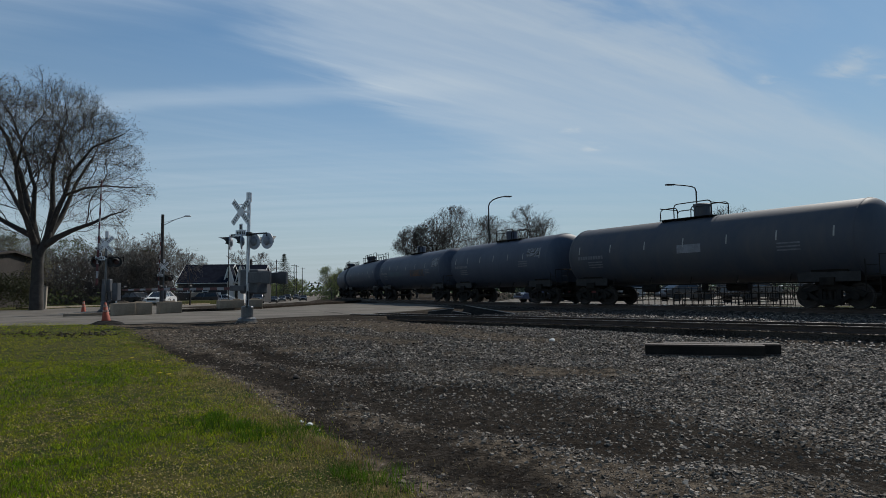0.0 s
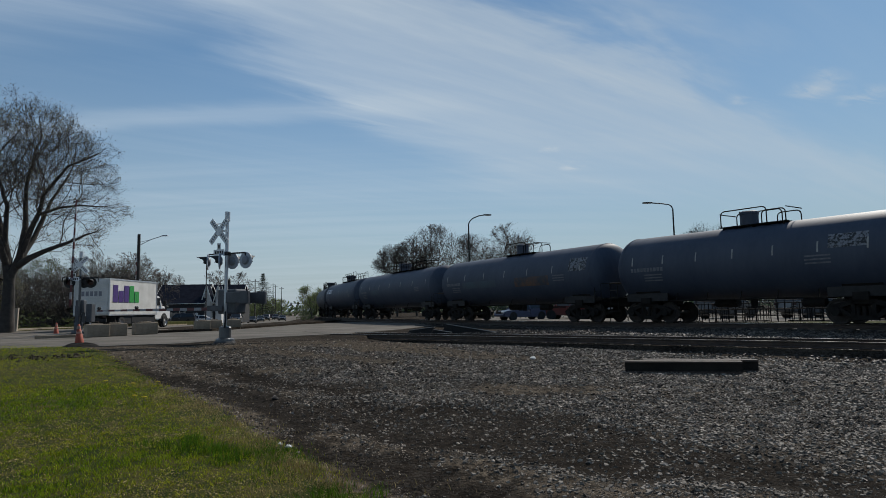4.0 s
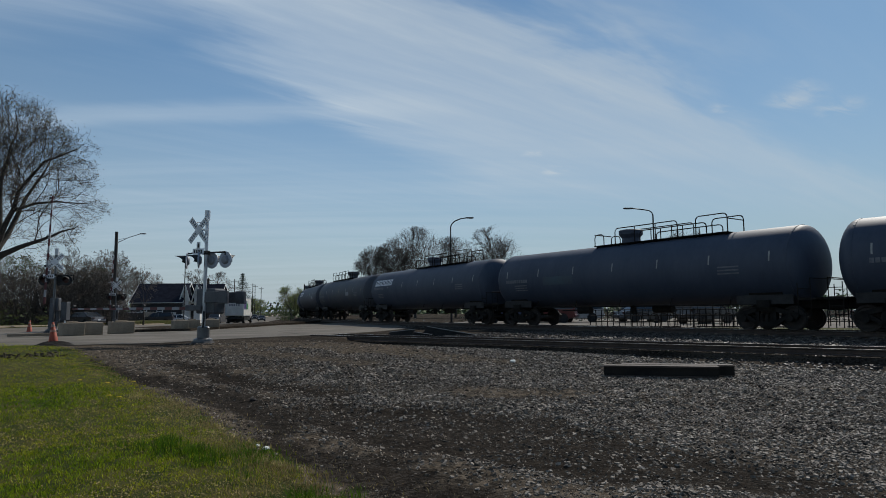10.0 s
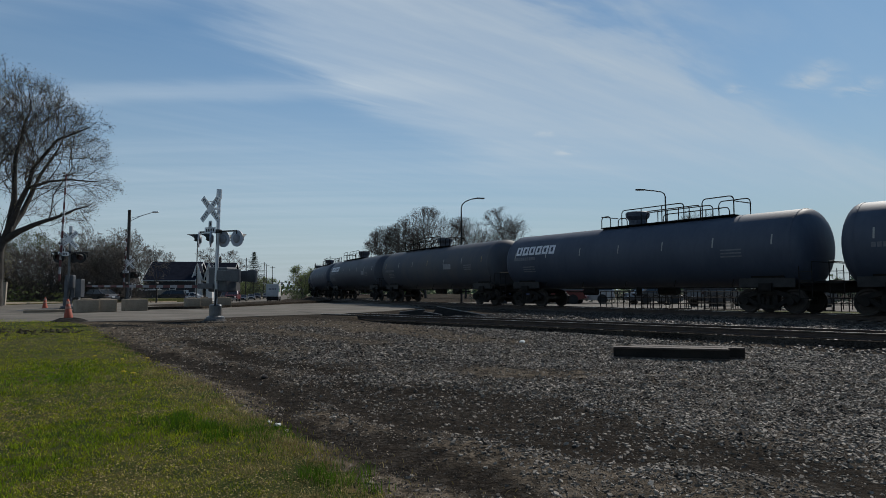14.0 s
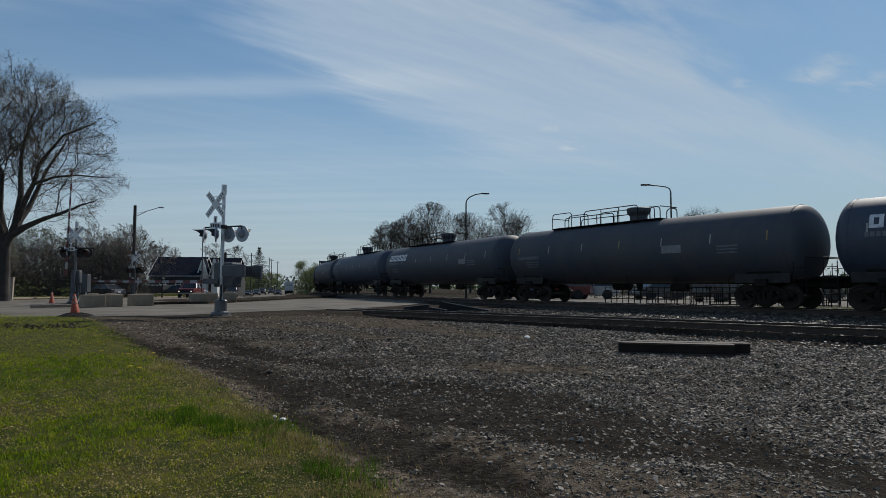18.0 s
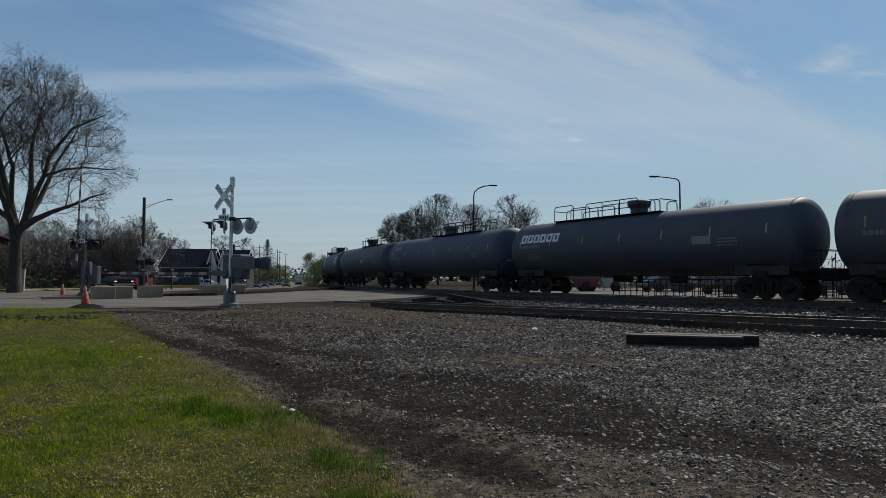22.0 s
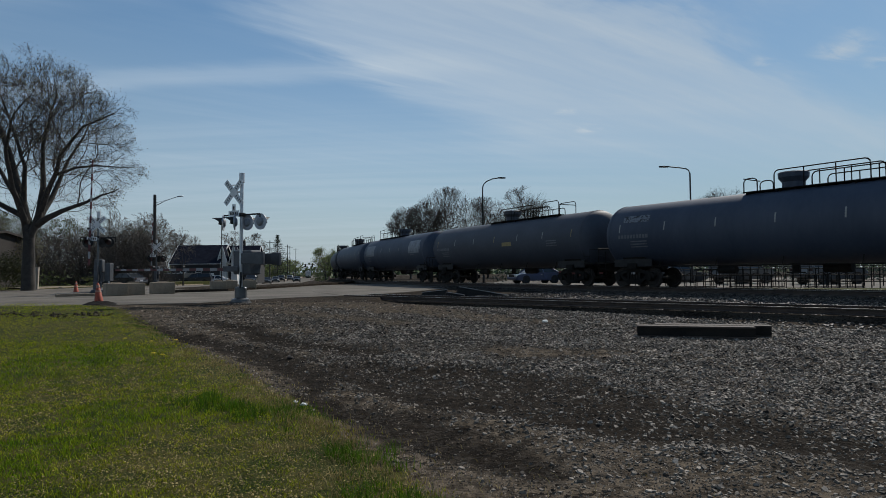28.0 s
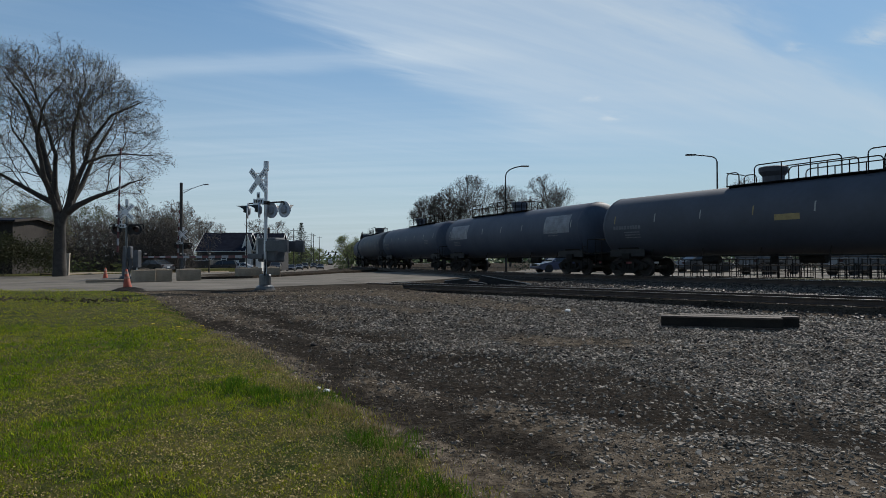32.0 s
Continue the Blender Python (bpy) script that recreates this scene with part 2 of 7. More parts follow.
M = {
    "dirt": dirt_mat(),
    "asphalt": mat("asphalt", (0.080, 0.070, 0.058), 0.93, second=(0.150, 0.134, 0.112), scale=0.5, fine=9, bump=0.3, spec=0.2),
    "sod": mat("sod", (0.020, 0.030, 0.003), 0.97, second=(0.062, 0.056, 0.014), scale=3.0, fine=70, bump=1.0, mix=0.35, spec=0.1),
    "grass": mat("grass", (0.090, 0.180, 0.005), 0.8, second=(0.210, 0.250, 0.012), scale=0.6, fine=4, per=0.6, mix=0.7, thin=0.35, spec=0.12),
    "stone": mat("stone", (0.080, 0.068, 0.056), 0.75, second=(0.225, 0.195, 0.162), scale=3, fine=60, per=0.85, spec=0.12),
    # the bluish lift of veiling glare is put into the tank paint
    "tank_black": mat("tank_black", (0.032, 0.044, 0.070), 0.62, second=(0.054, 0.068, 0.096), scale=0.8, fine=6, mix=0.7, stretch=(1, 1, 0.3), spec=0.42),
    "iron": mat("iron", (0.012, 0.0115, 0.011), 0.8, second=(0.024, 0.021, 0.018), scale=3, fine=30, bump=0.2, spec=0.1),
    "rail_top": mat("rail_top", (0.45, 0.43, 0.40), 0.3, 1.0, second=(0.30, 0.26, 0.22), scale=2, fine=30),
    "rust": mat("rust", (0.035, 0.026, 0.021), 0.85, second=(0.065, 0.045, 0.034), scale=4, fine=40, bump=0.3),
    "tie": mat("tie", (0.05, 0.04, 0.032), 0.95, second=(0.10, 0.085, 0.07), scale=2, fine=30, bump=0.5, stretch=(0.3, 3, 3)),
    "white": mat("white", (0.75, 0.75, 0.74), 0.6, second=(0.6, 0.59, 0.56), scale=3, fine=20),
    "concrete": mat("concrete", (0.29, 0.235, 0.17), 0.92, second=(0.19, 0.15, 0.105), scale=1.5, fine=25, bump=0.4),
    "galv": mat("galv", (0.55, 0.56, 0.58), 0.45, 0.7, second=(0.42, 0.43, 0.45), scale=4, fine=30),
    "black": mat("black", (0.015, 0.015, 0.016), 0.6, second=(0.03, 0.03, 0.03), spec=0.25),
    "bark": mat("bark", (0.028, 0.024, 0.021), 0.95, second=(0.052, 0.045, 0.039), scale=3, fine=18, bump=0.6),
    "wood": mat("wood", (0.040, 0.036, 0.033), 0.9, second=(0.07, 0.063, 0.056), scale=2, fine=20, bump=0.3),
    "leaf": mat("leaf", (0.06, 0.09, 0.025), 0.7, second=(0.11, 0.14, 0.04), scale=0.5, fine=5, per=0.4),
}


# ---- mesh tools ----
def mesh(name, verts, faces, material, smooth=False):
    me = bpy.data.meshes.new(name)
    me.from_pydata([tuple(v) for v in verts], [], faces)
    me.materials.append(material)
    if smooth:
        me.polygons.foreach_set("use_smooth", [True] * len(me.polygons))
    me.update()
    return me


def part(name, bm, material, parent=None, label="", m=None, smooth=False):
    """Links a bmesh (or a ready mesh) as one mesh object under a thing or a part."""
    if isinstance(bm, bpy.types.Mesh):
        me = bm
    else:
        me = bpy.data.meshes.new(name)
        bm.to_mesh(me)
        bm.free()
        me.materials.append(material)
        if smooth:
            me.polygons.foreach_set("use_smooth", [True] * len(me.polygons))
    ob = new(name, me)
    if parent is not None:
        ob.parent = parent
    if m is not None:
        ob.matrix_basis = m
    if label:
        tagged(ob, label)
    return ob


def thing(name, label, category, m=None, group="", kind=""):
    ob = new(name)
    ob.empty_display_size = 0.2
    if m is not None:
        ob.matrix_basis = m
    return tagged(ob, label, category, group, kind)


def add_box(bm, c, s, m=None, bevel=0.0):
    r = bmesh.ops.create_cube(bm, size=1.0)
    mm = Matrix.Translation(c) @ Matrix.Diagonal((*s, 1))
    bmesh.ops.transform(bm, matrix=(m @ mm) if m is not None else mm, verts=r["verts"])
    if bevel:
        es = list({e for v in r["verts"] for e in v.link_edges})
        bmesh.ops.bevel(bm, geom=es, offset=bevel, segments=2, affect="EDGES", profile=0.5)
    return bm


def box(c, s, m=None, bevel=0.0):
    return add_box(bmesh.new(), c, s, m, bevel)


def add_rod(bm, a, b, r, r2=None, seg=8):
    a, b = Vector(a), Vector(b)
    d = b - a
    m = Matrix.Translation((a + b) / 2) @ d.to_track_quat("Z", "Y").to_matrix().to_4x4()
    bmesh.ops.create_cone(bm, cap_ends=True, segments=seg, radius1=r, radius2=r if r2 is None else r2, depth=d.length, matrix=m)
    return bm


def rod(a, b, r, r2=None, seg=8):
    return add_rod(bmesh.new(), a, b, r, r2, seg)


def add_path(bm, pts, r, seg=6):
    for a, b in zip(pts, pts[1:]):
        add_rod(bm, a, b, r, seg=seg)
    return bm


def lathe(profile, seg=32, axis="z"):
    """Turns (radius, height) pairs round an axis."""
    bm = bmesh.new()
    rings = []
    for r, h in profile:
        ring = []
        for i in range(seg if r > 1e-6 else 1):
            a = 2 * math.pi * i / seg
            p = (r * math.cos(a), r * math.sin(a), h)
            ring.append(bm.verts.new(p if axis == "z" else (p[2], p[0], p[1])))
        rings.append(ring)
    for lo, hi in zip(rings, rings[1:]):
        for i in range(seg):
            j = (i + 1) % seg
            f = [lo[i % len(lo)], lo[j % len(lo)], hi[j % len(hi)], hi[i % len(hi)]]
            f = list(dict.fromkeys(f))
            if len(f) > 2:
                bm.faces.new(f)
    bmesh.ops.recalc_face_normals(bm, faces=bm.faces)
    return bm


# ---- ground ----
ROAD_Z, RAIL_Z, SIDING_Z = 0.40, 0.65, 0.45


def step(a, b, x):
    t = min(max((x - a) / (b - a), 0.0), 1.0)
    return t * t * (3 - 2 * t)


def fall(y):
    """The far street sinks gently away from the crossing."""
    return -0.45 * step(50, 90, y) - 0.75 * step(85, 140, y) - 0.4 * step(150, 260, y)


# wheel ruts and worn damp hollows: x, y, half width
RUTS = [((-1.6, 9.4, 0.5), (-0.5, 8.6, 1.1), (0.5, 7.8, 1.25), (1.2, 7.05, 1.0), (1.8, 6.35, 0.8), (2.35, 5.9, 0.5), (3.0, 5.4, 0.4), (3.4, 4.6, 0.45), (3.6, 2.0, 0.4)),
        ((-9.5, 17.0, 0.3), (-7.4, 14.6, 0.25), (-5.4, 12.5, 0.3), (-3.7, 10.9, 0.36), (-2.6, 9.3, 0.34), (-1.9, 8.0, 0.26), (-1.9, 7.4, 0.22), (-1.4, 6.6, 0.3), (-0.87, 6.2, 0.34), (-0.2, 5.6, 0.3), (0.5, 4.9, 0.2)),
        ((-6.5, 16.0, 0.3), (-4.0, 12.8, 0.4), (-1.8, 11.0, 0.3))]
# fine dirt swept bare of stones
BARE = [((-9.0, 24.5, 1.2), (-6.0, 24.2, 1.8), (-3.5, 22.0, 1.9), (-1.6, 19.2, 1.3), (0.2, 16.8, 0.8), (1.6, 15.6, 0.4)), ((0.7, 11.0, 0.5), (2.1, 10.75, 0.35)), ((-5.2, 18.6, 0.5), (-2.0, 15.6, 0.4)), ((-12.5, 21.4, 0.8), (-9.0, 20.8, 1.1), (-6.0, 21.5, 1.0))]


def near_line(lines, x, y, seed):
    """How far inside one of the lines' ragged bands: 0 to 1."""
    best = 9.0
    ragged = 0.34 * noise.noise((x * 0.9, y * 0.9, seed)) + 0.16 * noise.noise((x * 3.1, y * 3.1, seed + 4))
    for line in lines:
        for (ax, ay, aw), (bx, by, bw) in zip(line, line[1:]):
            dx, dy = bx - ax, by - ay
            t = min(max(((x - ax) * dx + (y - ay) * dy) / (dx * dx + dy * dy), 0), 1)
            best = min(best, math.hypot(x - ax - t * dx, y - ay - t * dy) - aw - (bw - aw) * t)
    return step(0.28, -0.22, best + ragged)


def rut(x, y):
    return near_line(RUTS, x, y, 3)


def bare(x, y):
    return near_line(BARE, x, y, 11)


def sandy(x, y):
    """Brown loam and grit between the ruts and the lawn."""
    low = 6.75 - 0.64 * (x + 0.4) if x < 2.0 else 5.2
    return step(-0.25, 0.45, low - y + 0.35 * noise.noise((x * 1.1, y * 1.1, 21))) if x > -1.5 else 0.0


LAWN = [(-45, 17), (-24, 23.8), (-17, 24.8), (-13.9, 23.0), (-11.4, 20.3), (-8.1, 15.5), (-7.5, 14.6), (-4.8, 10.95), (-3.85, 9.75), (-2.14, 7.26), (-1.43, 6.14),
        (-0.8, 5.15), (-0.26, 4.2), (0.6, 2.6), (1.6, -2), (1.6, -9), (-45, -9)]


def on_lawn(x, y):
    """Signed distance to the lawn's edge, positive inside."""
    inside, d, n = False, 1e9, len(LAWN)
    for i in range(n):
        (ax, ay), (bx, by) = LAWN[i], LAWN[(i + 1) % n]
        if (ay > y) != (by > y) and x < (bx - ax) * (y - ay) / (by - ay) + ax:
            inside = not inside
        dx, dy = bx - ax, by - ay
        t = min(max(((x - ax) * dx + (y - ay) * dy) / (dx * dx + dy * dy), 0), 1)
        d = min(d, math.hypot(x - ax - t * dx, y - ay - t * dy))
    return d if inside else -d


SIDING_A, SIDING_B = Vector((-5.9, 29.5, 0)), Vector((10.9, 15.7, 0))
SIDING_D = (SIDING_B - SIDING_A).normalized()
SIDING_N = Vector((-SIDING_D.y, SIDING_D.x, 0))  # away from the camera


def ditch(x, y):
    """A shallow drop along the near side of the siding."""
    u, v = x - SIDING_A.x, y - SIDING_A.y
    d, off = u * SIDING_D.x + v * SIDING_D.y, u * SIDING_N.x + v * SIDING_N.y
    return step(1.5, 4.5, d) * step(-3.6, -1.2, off) if off < 2.2 else 0.0


def ground_z(x, y):
    z = 0.40 * step(3, 24, y) + fall(y) * step(-19, -23, x)
    if 10 < y < 30 and -4 < x < 30:
        z -= 0.26 * ditch(x, y) * step(10, 13, y)
    if 0 < y < 30 and -30 < x < 30:
        fade = step(26, 18, y)
        z += fade * (0.05 * noise.noise((x * 0.22, y * 0.22, 0)) + 0.018 * noise.noise((x * 1.3, y * 1.3, 5)) - 0.05 * rut(x, y))
        z += 0.05 * step(-0.3, 0.8, on_lawn(x, y)) * fade
    return z


def axis(spans):
    out = []
    for a, b, s in spans:
        n = max(1, round((b - a) / s))
        out += [a + (b - a) * i / n for i in range(n)]
    return out + [spans[-1][1]]


def ground_sheet():
    xs = axis([(-3000, -300, 900), (-300, -60, 60), (-60, -24, 4), (-24, -14, 0.8), (-14, 14, 0.16), (14, 30, 0.8), (30, 60, 10), (60, 300, 60), (300, 3000, 900)])
    ys = axis([(-600, -30, 190), (-30, -8, 5.5), (-8, 3, 0.4), (3, 14, 0.13), (14, 26, 0.4), (26, 60, 4), (60, 300, 20), (300, 4000, 740)])
    vs = [(x, y, ground_z(x, y)) for y in ys for x in xs]
    w = len(xs)
    fs = [(j * w + i, j * w + i + 1, (j + 1) * w + i + 1, (j + 1) * w + i) for j in range(len(ys) - 1) for i in range(w - 1)]
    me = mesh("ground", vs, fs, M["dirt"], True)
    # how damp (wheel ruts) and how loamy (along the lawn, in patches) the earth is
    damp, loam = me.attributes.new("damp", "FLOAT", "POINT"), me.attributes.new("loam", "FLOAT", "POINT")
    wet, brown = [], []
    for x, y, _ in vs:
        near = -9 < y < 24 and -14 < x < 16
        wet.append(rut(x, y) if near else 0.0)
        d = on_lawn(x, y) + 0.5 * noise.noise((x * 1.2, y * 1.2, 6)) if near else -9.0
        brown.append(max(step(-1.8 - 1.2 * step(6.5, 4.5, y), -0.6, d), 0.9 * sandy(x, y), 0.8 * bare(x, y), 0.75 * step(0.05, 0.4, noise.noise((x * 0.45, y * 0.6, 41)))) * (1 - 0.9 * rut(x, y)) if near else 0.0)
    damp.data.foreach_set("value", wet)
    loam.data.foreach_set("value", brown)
    ob = new("ground", me)
    tagged(ob, "bare dark dirt and gravel ground beside the tracks", "ground", kind="structure")


def sheet(name, outline, z, material, label, thick=0.15):
    """A flat slab with an outline seen from above."""
    bm = bmesh.new()
    f = bm.faces.new([bm.verts.new((x, y, z)) for x, y in outline])
    bmesh.ops.recalc_face_normals(bm, faces=[f])
    if f.normal.z < 0:
        f.normal_flip()
    r = bmesh.ops.extrude_face_region(bm, geom=[f])
    for v in r["geom"]:
        if isinstance(v, bmesh.types.BMVert):
            v.co.z -= thick
    bmesh.ops.recalc_face_normals(bm, faces=bm.faces)
    ob = part(name, bm, material)
    return tagged(ob, label, name.split("_")[0], kind="structure")


# the middle of the far street by distance, for lanes, kerbs and poles
STREET = [(20, -26.0), (40, -28.2), (55, -29.2), (90, -32.6), (125, -39.5), (165, -48.5), (212, -58.0), (360, -90.0), (900, -215.0)]


def street_x(y, off=0.0):
    for (y0, x0), (y1, x1) in zip(STREET, STREET[1:]):
        if y <= y1 or y1 == 900:
            return x0 + (x1 - x0) * (y - y0) / (y1 - y0) + off


def street_z(y):
    return ROAD_Z + 0.024 + fall(y)


def strip(name, lo, hi, ys, lift, material, label, category):
    """A band along the far street between two offsets from its middle."""
    vs, fs = [], []
    for y in ys:
        z = street_z(y) + lift
        vs += [(street_x(y, lo), y, z - 0.3), (street_x(y, lo), y, z), (street_x(y, hi), y, z), (street_x(y, hi), y, z - 0.3)]
    for i in range(len(ys) - 1):
        for j in range(4):
            k = (j + 1) % 4
            fs.append((4 * i + j, 4 * (i + 1) + j, 4 * (i + 1) + k, 4 * i + k))
    me = mesh(name, vs, fs, material)
    bm = bmesh.new()
    bm.from_mesh(me)
    bmesh.ops.recalc_face_normals(bm, faces=bm.faces)
    bm.to_mesh(me)
    bm.free()
    return tagged(new(name, me), label, category, kind="structure")


ground_sheet()
STREET_YS = [44, 50, 56, 62, 70, 80, 90, 100, 110, 120, 130, 145, 160, 185, 220, 260, 360, 600, 900]
sheet("road", [(-60, -6), (-16, 21.0), (-13.0, 22.4), (-10.2, 23.5), (-8.3, 27.3), (-6.0, 29.6), (-4.6, 35), (-2.6, 44), (3, 58), (-6, 64), (-14, 52),
               (-20, 45.8), (-22, 46), (-33, 46), (-60, 38)], ROAD_Z + 0.02, M["asphalt"], "worn grey asphalt road leading over the railway crossing")
strip("road", -4.8, 5.2, STREET_YS, 0.0, M["asphalt"], "pale grey asphalt street running off between houses", "road")
strip("pavement", -8.5, -6.2, STREET_YS[1:], 0.12, M["concrete"], "pale concrete pavement along the street", "pavement")
sheet("verge", [(-18.2, 36.2), (-14.9, 38.6), (-13.6, 48), (-12.2, 64), (-14.5, 85), (-17.5, 85), (-15.6, 64), (-16.6, 48)], ROAD_Z + 0.16, M["dirt"],
      "low dark earth bank between the road and the street", 0.5)
sheet("verge", [(-60, 47), (-34.6, 47), (-36, 62), (-39.5, 95), (-75, 95)], ROAD_Z + 0.03, M["sod"], "rough green and brown grass beside the street", 0.6)

# ---- tracks ----
# the curved main track: place and heading at s metres along it, growing away from the camera
X0, Y0, PHI, BEND = 11.25, 27.87, 2.2006, -0.005388


def main_track(s, off=0.0):
    a = PHI + BEND * s
    x = X0 + (math.sin(a) - math.sin(PHI)) / BEND
    y = Y0 - (math.cos(a) - math.cos(PHI)) / BEND
    return Vector((x - math.sin(a) * off, y + math.cos(a) * off, 0)), a


def siding(d, off=0.0):
    return SIDING_A + SIDING_D * d + SIDING_N * off


RAIL_SECTION = [(-0.07, 0), (-0.07, 0.015), (-0.012, 0.035), (-0.012, 0.125), (-0.036, 0.14), (-0.036, 0.165), (-0.028, 0.172),
                (0.028, 0.172), (0.036, 0.165), (0.036, 0.14), (0.012, 0.125), (0.012, 0.035), (0.07, 0.015), (0.07, 0)]


HEAD_SECTION = [(-0.03, 0.168), (-0.026, 0.1745), (0.026, 0.1745), (0.03, 0.168)]


def sweep(points, normals, section, z, material):
    vs, fs = [], []
    n = len(section)
    for p, q in zip(points, normals):
        vs += [(p.x + q.x * a, p.y + q.y * a, z + b) for a, b in section]
    for i in range(len(points) - 1):
        for j in range(n):
            k = (j + 1) % n
            fs.append((i * n + j, i * n + k, (i + 1) * n + k, (i + 1) * n + j))
    fs += [tuple(range(n)), tuple(reversed(range((len(points) - 1) * n, len(points) * n)))]
    return mesh("rail", vs, fs, material)


def tracks():
    main = thing("railway_track", "curved main railway track with steel rails on dark wooden ties", "track", kind="structure")
    side = thing("railway_track", "straight siding track with shiny worn railheads on dark ballast", "track", kind="structure")
    ss = [-140 + 4 * i for i in range(90)]
    for off in (-0.7525, 0.7525):
        pts = [main_track(s, off)[0] for s in ss]
        nor = [Vector((-math.sin(main_track(s)[1]), math.cos(main_track(s)[1]), 0)) for s in ss]
        rail = part("rail", sweep(pts, nor, RAIL_SECTION, RAIL_Z - 0.172, M["rust"]), None, main)
        part("railhead", sweep(pts, nor, HEAD_SECTION, RAIL_Z - 0.172, M["rail_top"]), None, rail, "polished running surface")
    for off in (0.0, 1.505):
        pts = [siding(d, off) for d in (0, 120)]
        rail = part("rail", sweep(pts, [SIDING_N] * 2, RAIL_SECTION, SIDING_Z - 0.172, M["rust"]), None, side)
        part("railhead", sweep(pts, [SIDING_N] * 2, HEAD_SECTION, SIDING_Z - 0.172, M["rail_top"]), None, rail, "polished running surface")
    tie = mesh("tie", *tie_data(), M["tie"])
    for i in range(190):
        s = -45 + 0.55 * i
        p, a = main_track(s)
        part("tie", tie, None, main, m=Matrix.Translation((p.x, p.y, RAIL_Z - 0.172)) @ Matrix.Rotation(a, 4, "Z"))
    for i in range(95):
        p = siding(0.4 + 0.55 * i, 1.5)
        part("tie", tie, None, side, m=Matrix.Translation((p.x, p.y, SIDING_Z - 0.172)) @ Matrix.Rotation(math.atan2(SIDING_D.y, SIDING_D.x), 4, "Z"))
    # ballast beds
    bed = [(-2.6, -0.5), (-1.7, -0.06), (1.7, -0.06), (2.6, -0.5)]
    pts = [main_track(s)[0] for s in ss]
    nor = [Vector((-math.sin(main_track(s)[1]), math.cos(main_track(s)[1]), 0)) for s in ss]
    ob = part("ballast_bed", sweep(pts, nor, bed, RAIL_Z - 0.172, M["dirt"]), None)
    tagged(ob, "dark stone ballast bed under the curved track", "ballast", kind="structure")
    bed = [(-2.6, -0.42), (-1.02, -0.17), (-0.90, -0.03), (1.5, -0.05), (2.4, -0.3)]
    ob = part("ballast_bed", sweep([siding(0.3, 0.75), siding(120, 0.75)], [SIDING_N] * 2, bed, SIDING_Z - 0.172, M["dirt"]), None)
    tagged(ob, "dark stone ballast bed under the siding", "ballast", kind="structure")


def tie_data():
    x, y, z = 0.115, 1.3, 0.17
    b = 0.02
    vs, fs = [], []
    ring = [(-x, -z), (-x, -b), (-x + b, 0), (x - b, 0), (x, -b), (x, -z)]
    for yy in (-y, y):
        vs += [(a, yy, h) for a, h in ring]
    for j in range(6):
        k = (j + 1) % 6
        fs.append((j, k, 6 + k, 6 + j))
    fs += [tuple(range(5, -1, -1)), tuple(range(6, 12))]
    return vs, fs


tracks()

# ---- train ----
# couplings, as metres along the train that stand at the track's origin at the clip's start
JOINTS = [-6.1, 9.8, 22.8, 39.0, 57.1, 75.0, 92.6, 110.4, 128.7, 146.7, 164.6, 182.4, 200.2, 218.0, 235.8, 253.6, 271.4]


def rolled(t):
    """Metres that the train has rolled by t seconds."""
    return 4.4514 * t + 0.003076 * t * t - 0.0002259 * t ** 3


def tank_shell(half, R, zc):
    prof = [(0.0001, -half)]
    for i in range(1, 11):
        a = math.pi / 2 * i / 10
        prof.append((R * math.sin(a), -half + 0.66 * (1 - math.cos(a))))
    n = 6
    inner = half - 0.66
    prof += [(R, -inner + 2 * inner * i / n) for i in range(1, n)]
    prof += [(r, -h) for r, h in reversed(prof[:11])]
    bm = lathe(prof, 64, "x")
    bmesh.ops.translate(bm, verts=bm.verts, vec=(0, 0, zc))
    return bm


def on_shell(x, ang, R, zc, lift=0.012):
    """A point on the tank at ang degrees over the near side's middle."""
    a = radians(ang)
    return Vector((x, (R + lift) * math.cos(a), zc + (R + lift) * math.sin(a)))


def shell_patch(x0, x1, a0, a1, R, zc, nx=2, na=5, lift=0.012):
    bm = bmesh.new()
    g = [[bm.verts.new(on_shell(x0 + (x1 - x0) * i / nx, a0 + (a1 - a0) * j / na, R, zc, lift)) for j in range(na + 1)] for i in range(nx + 1)]
    for i in range(nx):
        for j in range(na):
            bm.faces.new((g[i][j], g[i][j + 1], g[i + 1][j + 1], g[i + 1][j]))
    bmesh.ops.recalc_face_normals(bm, faces=bm.faces)
    if sum(f.normal.y for f in bm.faces) < 0:
        bmesh.ops.reverse_faces(bm, faces=bm.faces)
    return bm


def letters(x0, width, ang, tall, count, R, zc):
    """Blocks of a letter's size side by side, for a name that is drawn as plain shapes."""
    bm = bmesh.new()
    w = width / count
    da = math.degrees(tall / R)
    for i in range(count):
        c = shell_patch(x0 - w * i - w * 0.88, x0 - w * i - w * 0.1, ang, ang + da, R, zc, 2, 4)
        me = bpy.data.meshes.new("t")
        # an open block: the outline of a letter with a slot in it
        c.to_mesh(me)
        c.free()
        bm.from_mesh(me)
        bpy.data.meshes.remove(me)
    return bm


WHEEL_BM = {}


